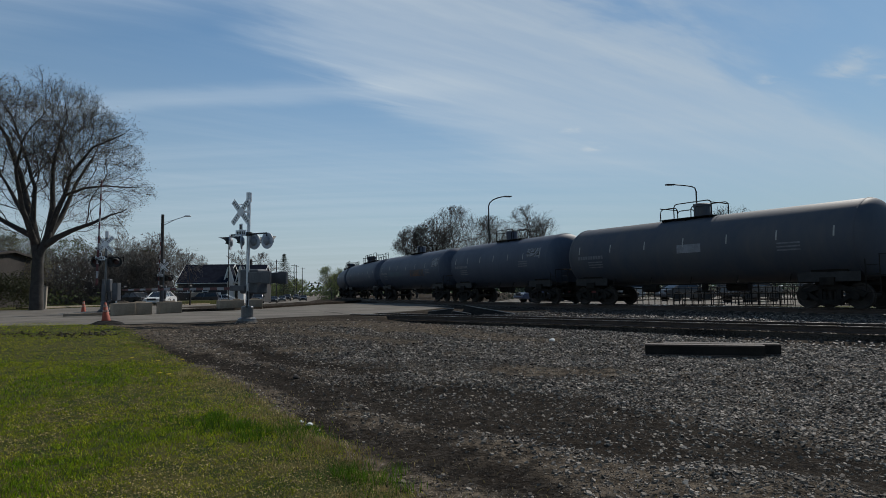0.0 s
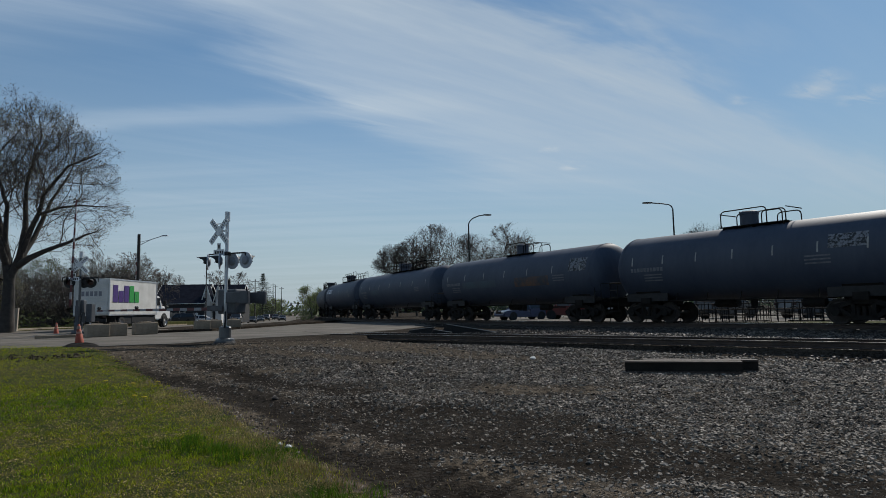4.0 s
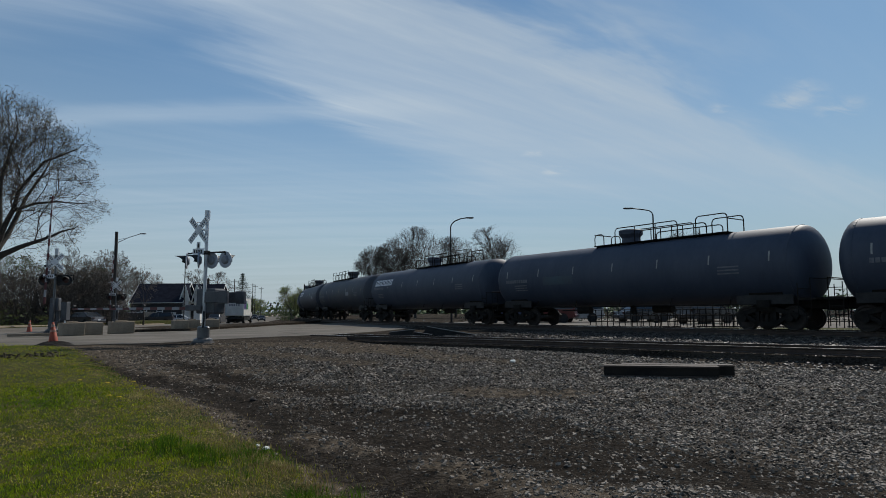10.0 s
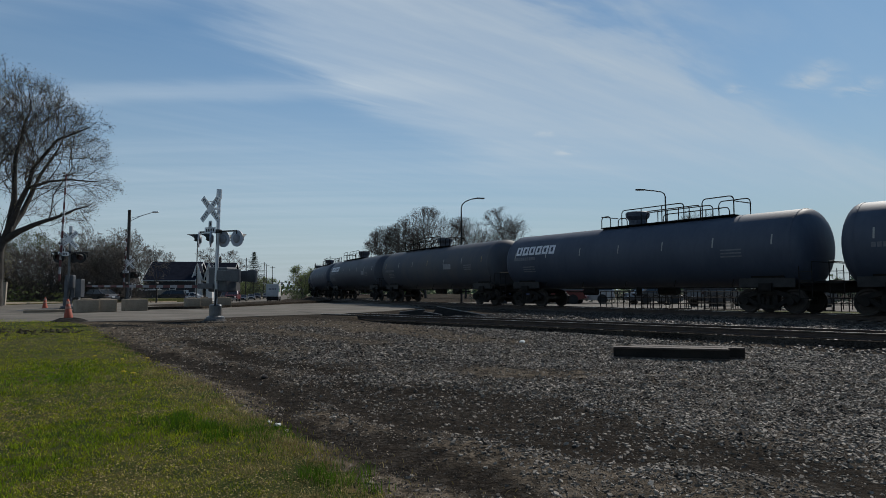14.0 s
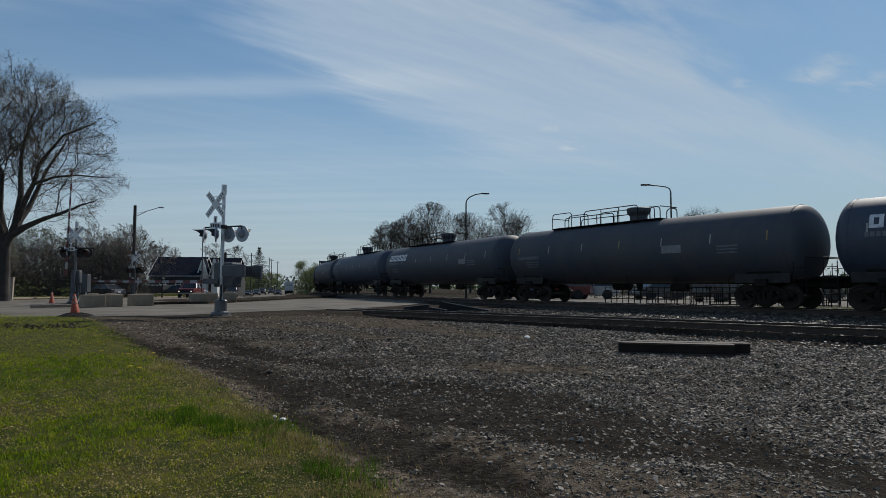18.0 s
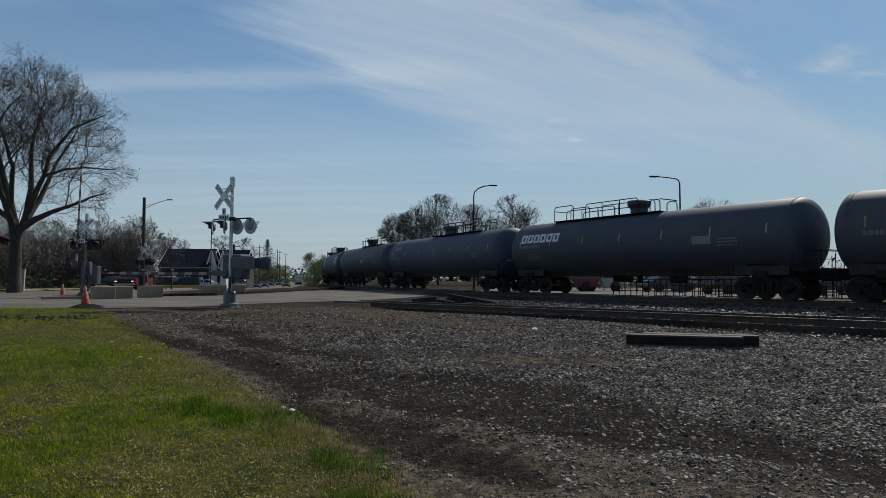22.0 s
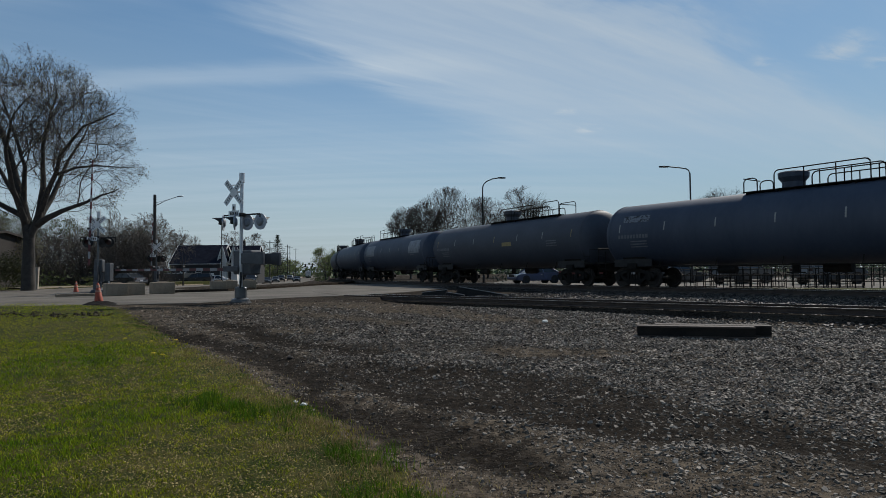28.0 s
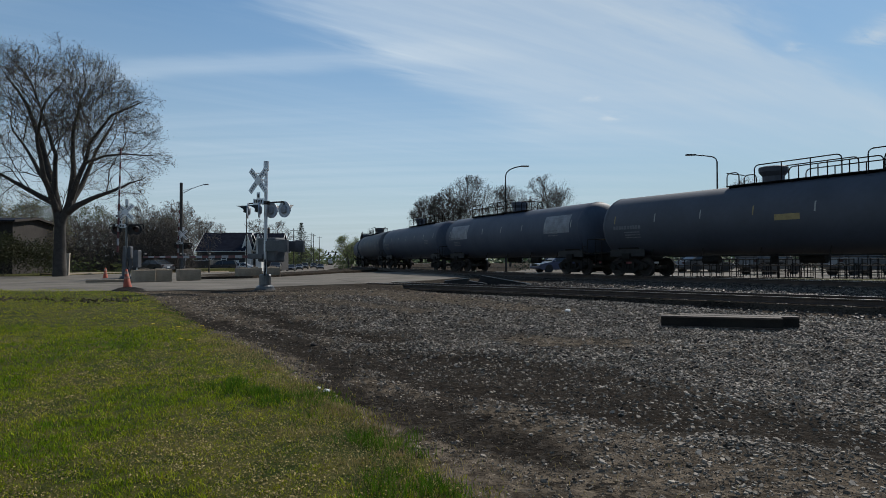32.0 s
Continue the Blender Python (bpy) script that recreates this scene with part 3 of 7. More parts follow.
def wheelset_mesh():
    if "w" not in WHEEL_BM:
        prof = [(0.08, -0.07), (0.14, -0.07), (0.15, -0.03), (0.36, -0.015), (0.40, -0.05), (0.452, -0.05), (0.457, 0.05), (0.485, 0.055), (0.485, 0.08), (0.40, 0.08),
                (0.36, 0.03), (0.15, 0.03), (0.14, 0.08), (0.08, 0.08)]
        bm = bmesh.new()
        for side in (-1, 1):
            w = lathe(prof, 24, "z")
            m = Matrix.Rotation(radians(90), 4, "X") if side > 0 else Matrix.Rotation(radians(-90), 4, "X")
            bmesh.ops.transform(w, matrix=Matrix.Translation((0, side * 0.77, 0)) @ m, verts=w.verts)
            me = bpy.data.meshes.new("t")
            w.to_mesh(me)
            w.free()
            bm.from_mesh(me)
            bpy.data.meshes.remove(me)
        add_rod(bm, (0, -1.08, 0), (0, 1.08, 0), 0.08, seg=10)
        me = bpy.data.meshes.new("wheelset")
        bm.to_mesh(me)
        bm.free()
        me.materials.append(M["wheel"])
        WHEEL_BM["w"] = me
    return WHEEL_BM["w"]


def side_frame_bm(y):
    """A cast truck side: a bowed beam with two window openings, spring nest and journal ends."""
    bm = bmesh.new()
    add_path_box = [((-1.15, 0.50), (-0.95, 0.62), 0.20), ((-0.95, 0.62), (-0.32, 0.80), 0.17), ((-0.32, 0.80), (0.32, 0.80), 0.16), ((0.32, 0.80), (0.95, 0.62), 0.17),
                    ((0.95, 0.62), (1.15, 0.50), 0.20), ((-0.80, 0.55), (-0.36, 0.26), 0.15), ((0.80, 0.55), (0.36, 0.26), 0.15), ((-0.40, 0.24), (0.40, 0.24), 0.16),
                    ((-0.33, 0.78), (-0.33, 0.26), 0.13), ((0.33, 0.78), (0.33, 0.26), 0.13)]
    for (ax, az), (bx, bz), th in add_path_box:
        L = math.hypot(bx - ax, bz - az) + 0.06
        m = Matrix.Translation(((ax + bx) / 2, y, (az + bz) / 2)) @ Matrix.Rotation(-math.atan2(bz - az, bx - ax), 4, "Y")
        add_box(bm, (0, 0, 0), (L, 0.17, th), m)
    for x in (-0.89, 0.89):
        add_rod(bm, (x, y - 0.14, 0.457), (x, y + 0.16 * (1 if y > 0 else -1) + 0.001, 0.457), 0.15, seg=12)
    for x in (-0.2, 0, 0.2):
        add_rod(bm, (x, y, 0.30), (x, y, 0.62), 0.075, seg=8)
    return bm


def loop_rail(bm, x0, x1, y, z, h, r=0.024, round_=0.18):
    """A hoop of bent tube standing on the walkway."""
    pts = [(x0, y, z)]
    for i in range(4):
        a = math.pi / 2 * i / 3
        pts.append((x0 + round_ * (1 - math.cos(a)), y, z + h - round_ + round_ * math.sin(a)))
    for i in range(4):
        a = math.pi / 2 * i / 3
        pts.append((x1 - round_ + round_ * math.sin(a), y, z + h - round_ + round_ * math.cos(a)))
    pts.append((x1, y, z))
    add_path(bm, pts, r, 6)


def tank_car(length, kind, flip=False, skin="tank_black", label="", marks=(), logo=False, patches=(), near=True):
    """kind: long (long roof walkway) or short (small platform). Local +x points away along the track, +y to the lawn side."""
    car = thing("tank_car", label, "tank car", group="tank cars of the train")
    half = length / 2 - 0.32
    R, zc = 1.50, 2.50
    top = zc + R
    f = -1 if flip else 1
    part("tank", tank_shell(half, R, zc), M[skin], car, smooth=True)
    for x in (-half + 0.68, half - 0.68):
        bm = lathe([(R + 0.002, -0.03), (R + 0.012, -0.03), (R + 0.012, 0.03), (R + 0.002, 0.03)], 48, "x")
        bmesh.ops.translate(bm, verts=bm.verts, vec=(x, 0, zc))
        part("head_seam", bm, M[skin], car)
    # manway housing: a flared pressed-steel bonnet
    bm = lathe([(0.42, -0.12), (0.42, 0.26), (0.56, 0.44), (0.57, 0.62), (0.52, 0.66), (0.0001, 0.68)] if kind == "long" else
               [(0.36, -0.12), (0.36, 0.46), (0.38, 0.48), (0.38, 0.58), (0.32, 0.62), (0.0001, 0.64)], 20)
    bmesh.ops.translate(bm, verts=bm.verts, vec=(0, 0, top))
    dome = part("manway_housing", bm, M[skin], car)
    part("lid_bolt", rod((0.26, 0.24, top + 0.5), (0.26, 0.24, top + 0.62), 0.03), M["iron"], dome)
    lo, hi = (-5.4, 1.75) if kind == "long" else (-0.95, 1.85)
    # walkway grating on brackets
    wk = part("walkway", box(((lo + hi) / 2 * f, 0, top - 0.02), (hi - lo, 1.30, 0.025)), M["iron"], car)
    for y in (-0.64, 0.64):
        part("toe_board", box(((lo + hi) / 2 * f, y, top - 0.015), (hi - lo, 0.02, 0.04)), M["iron"], wk)
    n = 6 if kind == "long" else 3
    for i in range(n):
        x = (lo + 0.15 + (hi - lo - 0.3) * i / (n - 1)) * f
        bm = bmesh.new()
        for y in (-0.60, 0.60):
            add_box(bm, (x, y, top - 0.09), (0.06, 0.05, 0.16))
        add_box(bm, (x, 0, top - 0.05), (0.06, 1.25, 0.04))
        part("bracket", bm, M["iron"], car)
    for y in (-0.62, 0.62):
        z = top - 0.06
        if kind == "long":
            for x0, x1, h in ((1.15, 1.72, 0.60), (-3.0, 0.45, 0.80), (-4.4, -1.0, 0.55), (-5.35, -3.9, 0.84)):
                bm = bmesh.new()
                a, b = sorted((x0 * f, x1 * f))
                loop_rail(bm, a, b, y, z, h)
                k = int((b - a) / 1.1)
                for i in range(1, k):
                    x = a + (b - a) * i / k
                    add_rod(bm, (x, y, z), (x, y, z + h), 0.022, seg=6)
                part("handrail", bm, M["iron"], car)
        else:
            for x0, x1, h in ((0.85, 1.80, 0.56), (-0.90, 1.05, 0.72)):
                bm = bmesh.new()
                a, b = sorted((x0 * f, x1 * f))
                loop_rail(bm, a, b, y, z, h)
                part("handrail", bm, M["iron"], car)
    for e in ((hi - 0.03) * f, (lo + 0.03) * f):
        part("end_rail", rod((e, -0.62, top + 0.55), (e, 0.62, top + 0.55), 0.022), M["iron"], car)
    # running gear
    for e in (-1, 1):
        tx = e * (half - 1.75)
        part("stub_sill", box((e * (half - 0.95), 0, 1.02), (3.5, 0.46, 0.42), bevel=0.03), M["iron"], car)
        bm = bmesh.new()
        add_box(bm, (tx, 0, 1.0), (0.5, 2.5, 0.28))
        for y in (-0.95, 0.95):
            add_box(bm, (tx, y, 1.30), (1.3, 0.10, 0.62), Matrix.Translation((tx, y, 1.30)) @ Matrix.Rotation(0.35 * (1 if y < 0 else -1), 4, "X") @ Matrix.Translation((-tx, -y, -1.30)))
        part("bolster", bm, M["iron"], car)
        for y in (-1.12, 1.12):
            part("shear_plate", box((tx, y, 1.16), (2.2, 0.05, 0.36), bevel=0.01), M["black"], car)
        bm = box((e * (length / 2 - 0.55), 0, 0.90), (0.75, 0.18, 0.22), bevel=0.03)
        add_box(bm, (e * (length / 2 - 0.14), 0.03, 0.90), (0.30, 0.30, 0.30), bevel=0.05)
        part("coupler", bm, M["iron"], car)
        bm = bmesh.new()
        ex = e * (half + 0.1)
        for y in (-1.45, 1.45):
            add_path(bm, [(ex, y, 0.55), (ex, y, 1.9)], 0.018, 5)
            add_path(bm, [(ex - e * 0.45, y, 0.55), (ex - e * 0.45, y, 1.75)], 0.018, 5)
            for z in (0.58, 0.9, 1.22, 1.54):
                add_rod(bm, (ex, y, z), (ex - e * 0.45, y, z), 0.014, seg=5)
        add_path(bm, [(ex, -1.45, 1.9), (ex, 1.45, 1.9)], 0.02, 5)
        part("end_ladder", bm, M["iron"], car)
        part("end_platform", box((ex - e * 0.15, 0, 1.16), (0.55, 2.9, 0.06)), M["iron"], car)
        if near:
            for y in (-1.0, 1.0):
                part("side_frame", side_frame_bm(y), M["iron"], car, m=pose(tx, 0, 0))
        else:
            for y in (-1.0, 1.0):
                part("side_frame", box((tx, y, 0.52), (2.2, 0.17, 0.42), bevel=0.06), M["iron"], car)
        for w in (-0.89, 0.89):
            part("wheelset", wheelset_mesh(), None, car, m=pose(tx + w, 0, 0.457))
    # brake gear, bottom outlet and piping
    bm = rod((2.2 * f, 0.5, 0.80), (3.0 * f, 0.5, 0.80), 0.17, seg=14)
    add_rod(bm, (3.0 * f, 0.5, 0.80), (4.2 * f, 0.5, 0.80), 0.03)
    part("brake_cylinder", bm, M["iron"], car)
    bm = rod((0, 0, 1.05), (0, 0, 0.62), 0.16, 0.12, 12)
    add_box(bm, (0, 0, 0.66), (0.5, 0.5, 0.05))
    part("bottom_outlet", bm, M["iron"], car)
    for y in (-1.05, 1.05):
        bm = bmesh.new()
        add_path(bm, [(-half + 2.9, y, 0.98), (half - 2.9, y, 0.98)], 0.028, 6)
        for i in range(5):
            x = -half + 3.2 + (2 * half - 6.4) * i / 4
            add_rod(bm, (x, y, 0.98), (x, y * 0.8, 1.5), 0.02, seg=5)
        part("side_handrail", bm, M["iron"], car)
    bm = rod((-1.9 * f, -0.4, 0.86), (-0.9 * f, -0.4, 0.86), 0.2, seg=14)
    part("air_reservoir", bm, M["iron"], car)
    # pale reflective strips, stencil panels
    for i in range(7):
        x = -half + 1.3 + (2 * half - 2.6) * i / 6
        tone = M["strip_yellow"] if i in (0, 3, 6) and "yellow" in marks else M["strip_pale"]
        part("reflector", shell_patch(x - 0.03, x + 0.03, 4, 19, R, zc), tone, car, "pale upright reflective strip")
    for sx, sw, a, tall in ((half - 1.9, 0.95, -14, 0.16), (-half + 3.4, 0.9, -2, 0.30)):
        if tall:
            bm = bmesh.new()
            for r in range(3):
                c = shell_patch(sx - sw, sx, a - 5 * r, a - 5 * r + 2.2, R, zc)
                me = bpy.data.meshes.new("t")
                c.to_mesh(me)
                c.free()
                bm.from_mesh(me)
                bpy.data.meshes.remove(me)
            part("stencil", bm, M["stencil"], car, "faded grey stencilled lettering drawn as bars")
    tagged(part("car_number", letters(half - 1.2, 1.75, -7 if not logo else 1, 0.17, 10, R, zc), M["stencil"], car, "faded pale stencilled number drawn as bars"), kind="stuff")
    if logo:
        part("owner_mark", logo_marks(half - 1.35, 3.1, 12, 0.5), M["logo_white"], car, "large white block lettering drawn as plain shapes")
    for x0, x1, a0, a1, m, lab in patches:
        part("paint_patch", shell_patch(x0, x1, a0, a1, R, zc, 6, 8, 0.008), M[m], car, lab)
    return car


def logo_marks(x_end, width, ang, tall, R=1.50, zc=2.50):
    """Six bold open blocks in a row."""
    bm = bmesh.new()
    w = width / 6
    da = math.degrees(tall / R)

    def bar(xa, xb, a0, a1):
        c = shell_patch(xa, xb, a0, a1, R, zc, 1, 3, 0.014)
        me = bpy.data.meshes.new("t")
        c.to_mesh(me)
        c.free()
        bm.from_mesh(me)
        bpy.data.meshes.remove(me)

    for i in range(6):
        r = x_end - w * i
        l = r - w * 0.84
        e = w * 0.27
        bar(r - e, r, ang, ang + da)
        bar(l, l + e, ang, ang + da)
        bar(l + e, r - e, ang + da * 0.76, ang + da)
        bar(l + e, r - e, ang, ang + da * 0.24)
    return bm


M["wheel"] = mat("wheel", (0.02, 0.018, 0.016), 0.75, 0.2, second=(0.04, 0.032, 0.027), scale=5, fine=30)
# both tank paints below hold the same bluish veiling glare in their colour
M["tank_gloss"] = mat("tank_gloss", (0.040, 0.046, 0.060), 0.62, second=(0.054, 0.062, 0.080), spec=0.42, scale=0.6, fine=5, mix=0.6)
M["tank_dusty"] = mat("tank_dusty", (0.042, 0.052, 0.072), 0.64, second=(0.074, 0.074, 0.078), spec=0.35, scale=0.9, fine=5, mix=0.8, stretch=(1, 1, 0.25))
M["strip_pale"] = mat("strip_pale", (0.34, 0.34, 0.31), 0.5, second=(0.24, 0.24, 0.22))
M["strip_yellow"] = mat("strip_yellow", (0.30, 0.23, 0.09), 0.5, second=(0.22, 0.16, 0.06))
M["stencil"] = mat("stencil", (0.20, 0.21, 0.23), 0.8, second=(0.07, 0.075, 0.085), scale=6, fine=40, mix=0.9)
M["logo_white"] = mat("logo_white", (0.72, 0.73, 0.75), 0.6, second=(0.5, 0.51, 0.53), scale=5, fine=30)
M["paint_orange"] = mat("paint_orange", (0.17, 0.095, 0.055), 0.7, second=(0.058, 0.062, 0.074), scale=1.1, fine=5, mix=0.5, spec=0.2)
M["paint_teal"] = mat("paint_teal", (0.055, 0.09, 0.11), 0.7, second=(0.054, 0.063, 0.080), scale=1.2, fine=9, mix=0.7)
M["paint_grey"] = mat("paint_grey", (0.22, 0.23, 0.25), 0.6, second=(0.14, 0.145, 0.16), scale=2, fine=15)
M["scrawl"] = mat("scrawl", (0.20, 0.21, 0.23), 0.7, second=(0.02, 0.021, 0.022), scale=7, fine=14, mix=0.25)

TRAIN = [
    ("short", False, "tank_dusty", "dusty black tank car with a small roof platform", (), False, [(-0.9, 0.3, -6, 8, "paint_grey", "small faded grey square")]),
    ("short", True, "tank_black", "short black tank car with a small roof platform", (), False, [(-4.9, -3.6, 8, 28, "scrawl", "pale sprayed scrawl")]),
    ("short", True, "tank_black", "black tank car with orange sprayed paint on its flank", (),
     False, [(-4.0, -1.0, -19, 1, "paint_orange", "faded orange sprayed paint"), (0.9, 4.6, -16, 0, "paint_teal", "dull blue sprayed paint"), (-6.9, -5.6, 5, 32, "scrawl", "pale sprayed scrawl")]),
    ("long", False, "tank_black", "black tank car with a long roof walkway", (), False, [(2.5, 4.6, -14, 2, "paint_teal", "dull green repainted panel")]),
    ("long", False, "tank_black", "black tank car with large white block lettering", (), True, []),
    ("long", True, "tank_dusty", "dusty black tank car with a long roof walkway", ("yellow",), False, [(-3.4, -2.4, -8, 5, "paint_grey", "small faded grey panel")]),
    ("long", True, "tank_gloss", "black tank car with large white block lettering", (), True, [(-4.9, -4.0, -8, 5, "paint_grey", "small faded grey panel")]),
    ("long", False, "tank_black", "black tank car with a long roof walkway", (), False, [(5.9, 7.4, 22, 36, "scrawl", "pale sprayed scrawl")]),
    ("long", False, "tank_gloss", "black tank car with yellow placard and long roof walkway", ("yellow",), False, [(-1.9, -0.9, -6, 3, "strip_yellow", "yellow placard")]),
    ("long", True, "tank_black", "black tank car with two grey painted panels", (), False, [(4.6, 7.2, -6, 34, "paint_grey", "pale grey painted panel"), (-7.2, -4.8, -6, 34, "paint_grey", "pale grey painted panel")]),
]
CARS = []
for i, (a, b) in enumerate(zip(JOINTS, JOINTS[1:])):
    kind, flip, skin, label, marks, logo, patches = TRAIN[i] if i < len(TRAIN) else TRAIN[(7, 3, 5)[i % 3]][:6] + ([],)
    CARS.append((tank_car(b - a, kind, flip, skin, label, marks, logo, patches, i < 11), (a + b) / 2, b - a))



def car_pose(u, length, t):
    s, h = u - rolled(t), length / 2 - 2.2
    p, q = main_track(s - h)[0], main_track(s + h)[0]
    c, d = (p + q) / 2, q - p
    return Matrix.Translation((c.x, c.y, RAIL_Z)) @ Matrix.Rotation(math.atan2(d.y, d.x), 4, "Z")


M.update({
    "orange": mat("orange", (0.36, 0.062, 0.028), 0.7, second=(0.24, 0.045, 0.022), scale=5),
    "collar": mat("collar", (0.42, 0.16, 0.10), 0.6, second=(0.34, 0.22, 0.17), scale=6),
    "rubber": mat("rubber", (0.02, 0.02, 0.02), 0.85),
    "red": mat("red", (0.42, 0.03, 0.025), 0.5, second=(0.30, 0.02, 0.02), scale=3),
    "lens_red": mat("lens_red", (0.030, 0.006, 0.007), 0.3),
    "glass_dark": mat("glass_dark", (0.02, 0.024, 0.028), 0.08, second=(0.03, 0.034, 0.038)),
    "chrome": mat("chrome", (0.35, 0.35, 0.37), 0.3, 0.9),
    "lamp_glass": mat("lamp_glass", (0.75, 0.75, 0.72), 0.2),
    "headlight_on": glow("headlight_on", (1.0, 0.95, 0.85), 0.6),
    "car_white": mat("car_white", (0.72, 0.72, 0.71), 0.3, second=(0.66, 0.66, 0.65), coat=0.5),
    "car_red": mat("car_red", (0.15, 0.011, 0.014), 0.35, second=(0.11, 0.009, 0.011), coat=0.3),
    "car_dark": mat("car_dark", (0.03, 0.032, 0.036), 0.3, second=(0.045, 0.045, 0.05), coat=0.5),
    "car_blue": mat("car_blue", (0.03, 0.05, 0.12), 0.3, second=(0.025, 0.04, 0.09), coat=0.5),
    "car_maroon": mat("car_maroon", (0.13, 0.02, 0.02), 0.3, second=(0.10, 0.016, 0.016), coat=0.5),
    "car_silver": mat("car_silver", (0.42, 0.43, 0.44), 0.3, 0.4, second=(0.38, 0.39, 0.40), coat=0.5),
    "car_grey": mat("car_grey", (0.10, 0.105, 0.11), 0.3, 0.3, second=(0.08, 0.085, 0.09), coat=0.5),
    "box_white": mat("box_white", (0.58, 0.57, 0.54), 0.6, second=(0.46, 0.45, 0.42), scale=1.2, fine=12),
    "purple": mat("purple", (0.06, 0.025, 0.16), 0.5),
    "green": mat("green", (0.03, 0.30, 0.06), 0.5),
    "shingle": mat("shingle", (0.012, 0.014, 0.022), 0.97, second=(0.020, 0.023, 0.034), scale=1.5, fine=14, spec=0.03),
    "siding_dark": mat("siding_dark", (0.022, 0.022, 0.024), 0.85, second=(0.036, 0.035, 0.036), scale=1, fine=12, stretch=(0.2, 0.2, 4)),
    "siding_white": mat("siding_white", (0.66, 0.66, 0.64), 0.7, second=(0.56, 0.56, 0.54), scale=1, fine=10),
    "brick_brown": mat("brick_brown", (0.018, 0.015, 0.013), 0.95, second=(0.030, 0.024, 0.021), scale=2, fine=25, bump=0.4),
    "fence_wood": mat("fence_wood", (0.36, 0.31, 0.25), 0.85, second=(0.27, 0.23, 0.18), scale=1, fine=14, stretch=(4, 4, 0.4)),
    "twig": mat("twig", (0.045, 0.037, 0.031), 0.95, second=(0.075, 0.062, 0.052)),
    "leaf_green": mat("leaf_green", (0.052, 0.070, 0.025), 0.75, second=(0.090, 0.102, 0.040), scale=0.4, fine=3, per=0.4, thin=0.4),
    # paler twigs and bark for farther trees, with haze put into their colour
    "twig_pale": mat("twig_pale", (0.12, 0.105, 0.09), 0.95, second=(0.17, 0.15, 0.13)),
    "bark_pale": mat("bark_pale", (0.09, 0.078, 0.066), 0.95, second=(0.14, 0.12, 0.10), scale=3, fine=18),
    "leaf_bud": mat("leaf_bud", (0.15, 0.14, 0.07), 0.8, second=(0.20, 0.17, 0.09), per=0.4, thin=0.4),
    "leaf_spring": mat("leaf_spring", (0.15, 0.19, 0.06), 0.75, second=(0.22, 0.25, 0.09), scale=0.4, fine=3, per=0.4, thin=0.5),
    "straw": mat("straw", (0.22, 0.165, 0.060), 0.9, second=(0.36, 0.28, 0.12), scale=0.8, fine=6, per=0.5, thin=0.2),
    "leaf_olive": mat("leaf_olive", (0.032, 0.040, 0.014), 0.8, second=(0.062, 0.060, 0.026), scale=0.5, fine=4, per=0.4, thin=0.3),
    "leaf_red": mat("leaf_red", (0.14, 0.035, 0.035), 0.7, second=(0.20, 0.05, 0.05), per=0.4),
    "needle": mat("needle", (0.018, 0.032, 0.016), 0.8, second=(0.03, 0.05, 0.024), per=0.3),
    "flower": mat("flower", (0.85, 0.62, 0.03), 0.6),
    "sign_white": mat("sign_white", (0.72, 0.73, 0.74), 0.45, second=(0.60, 0.61, 0.62), scale=8),
    "asphalt_dark": mat("asphalt_dark", (0.035, 0.034, 0.034), 0.95, second=(0.06, 0.058, 0.055), scale=2, fine=25, bump=0.4),
    "panel": mat("panel", (0.014, 0.013, 0.012), 0.95, second=(0.026, 0.023, 0.020), scale=2, fine=25, bump=0.5, spec=0.1),
    # darker than the loose stone, with the train's shade put into its colour
    "ballast": mat("ballast", (0.026, 0.022, 0.020), 0.6, second=(0.075, 0.066, 0.057), scale=3, fine=60, per=0.8, spec=0.25),
    "chip": mat("chip", (0.080, 0.062, 0.046), 0.8, second=(0.25, 0.20, 0.15), scale=2, fine=40, per=0.8, spec=0.3),
    "plank_edge": mat("plank_edge", (0.30, 0.28, 0.25), 0.85, second=(0.22, 0.2, 0.18)),
})


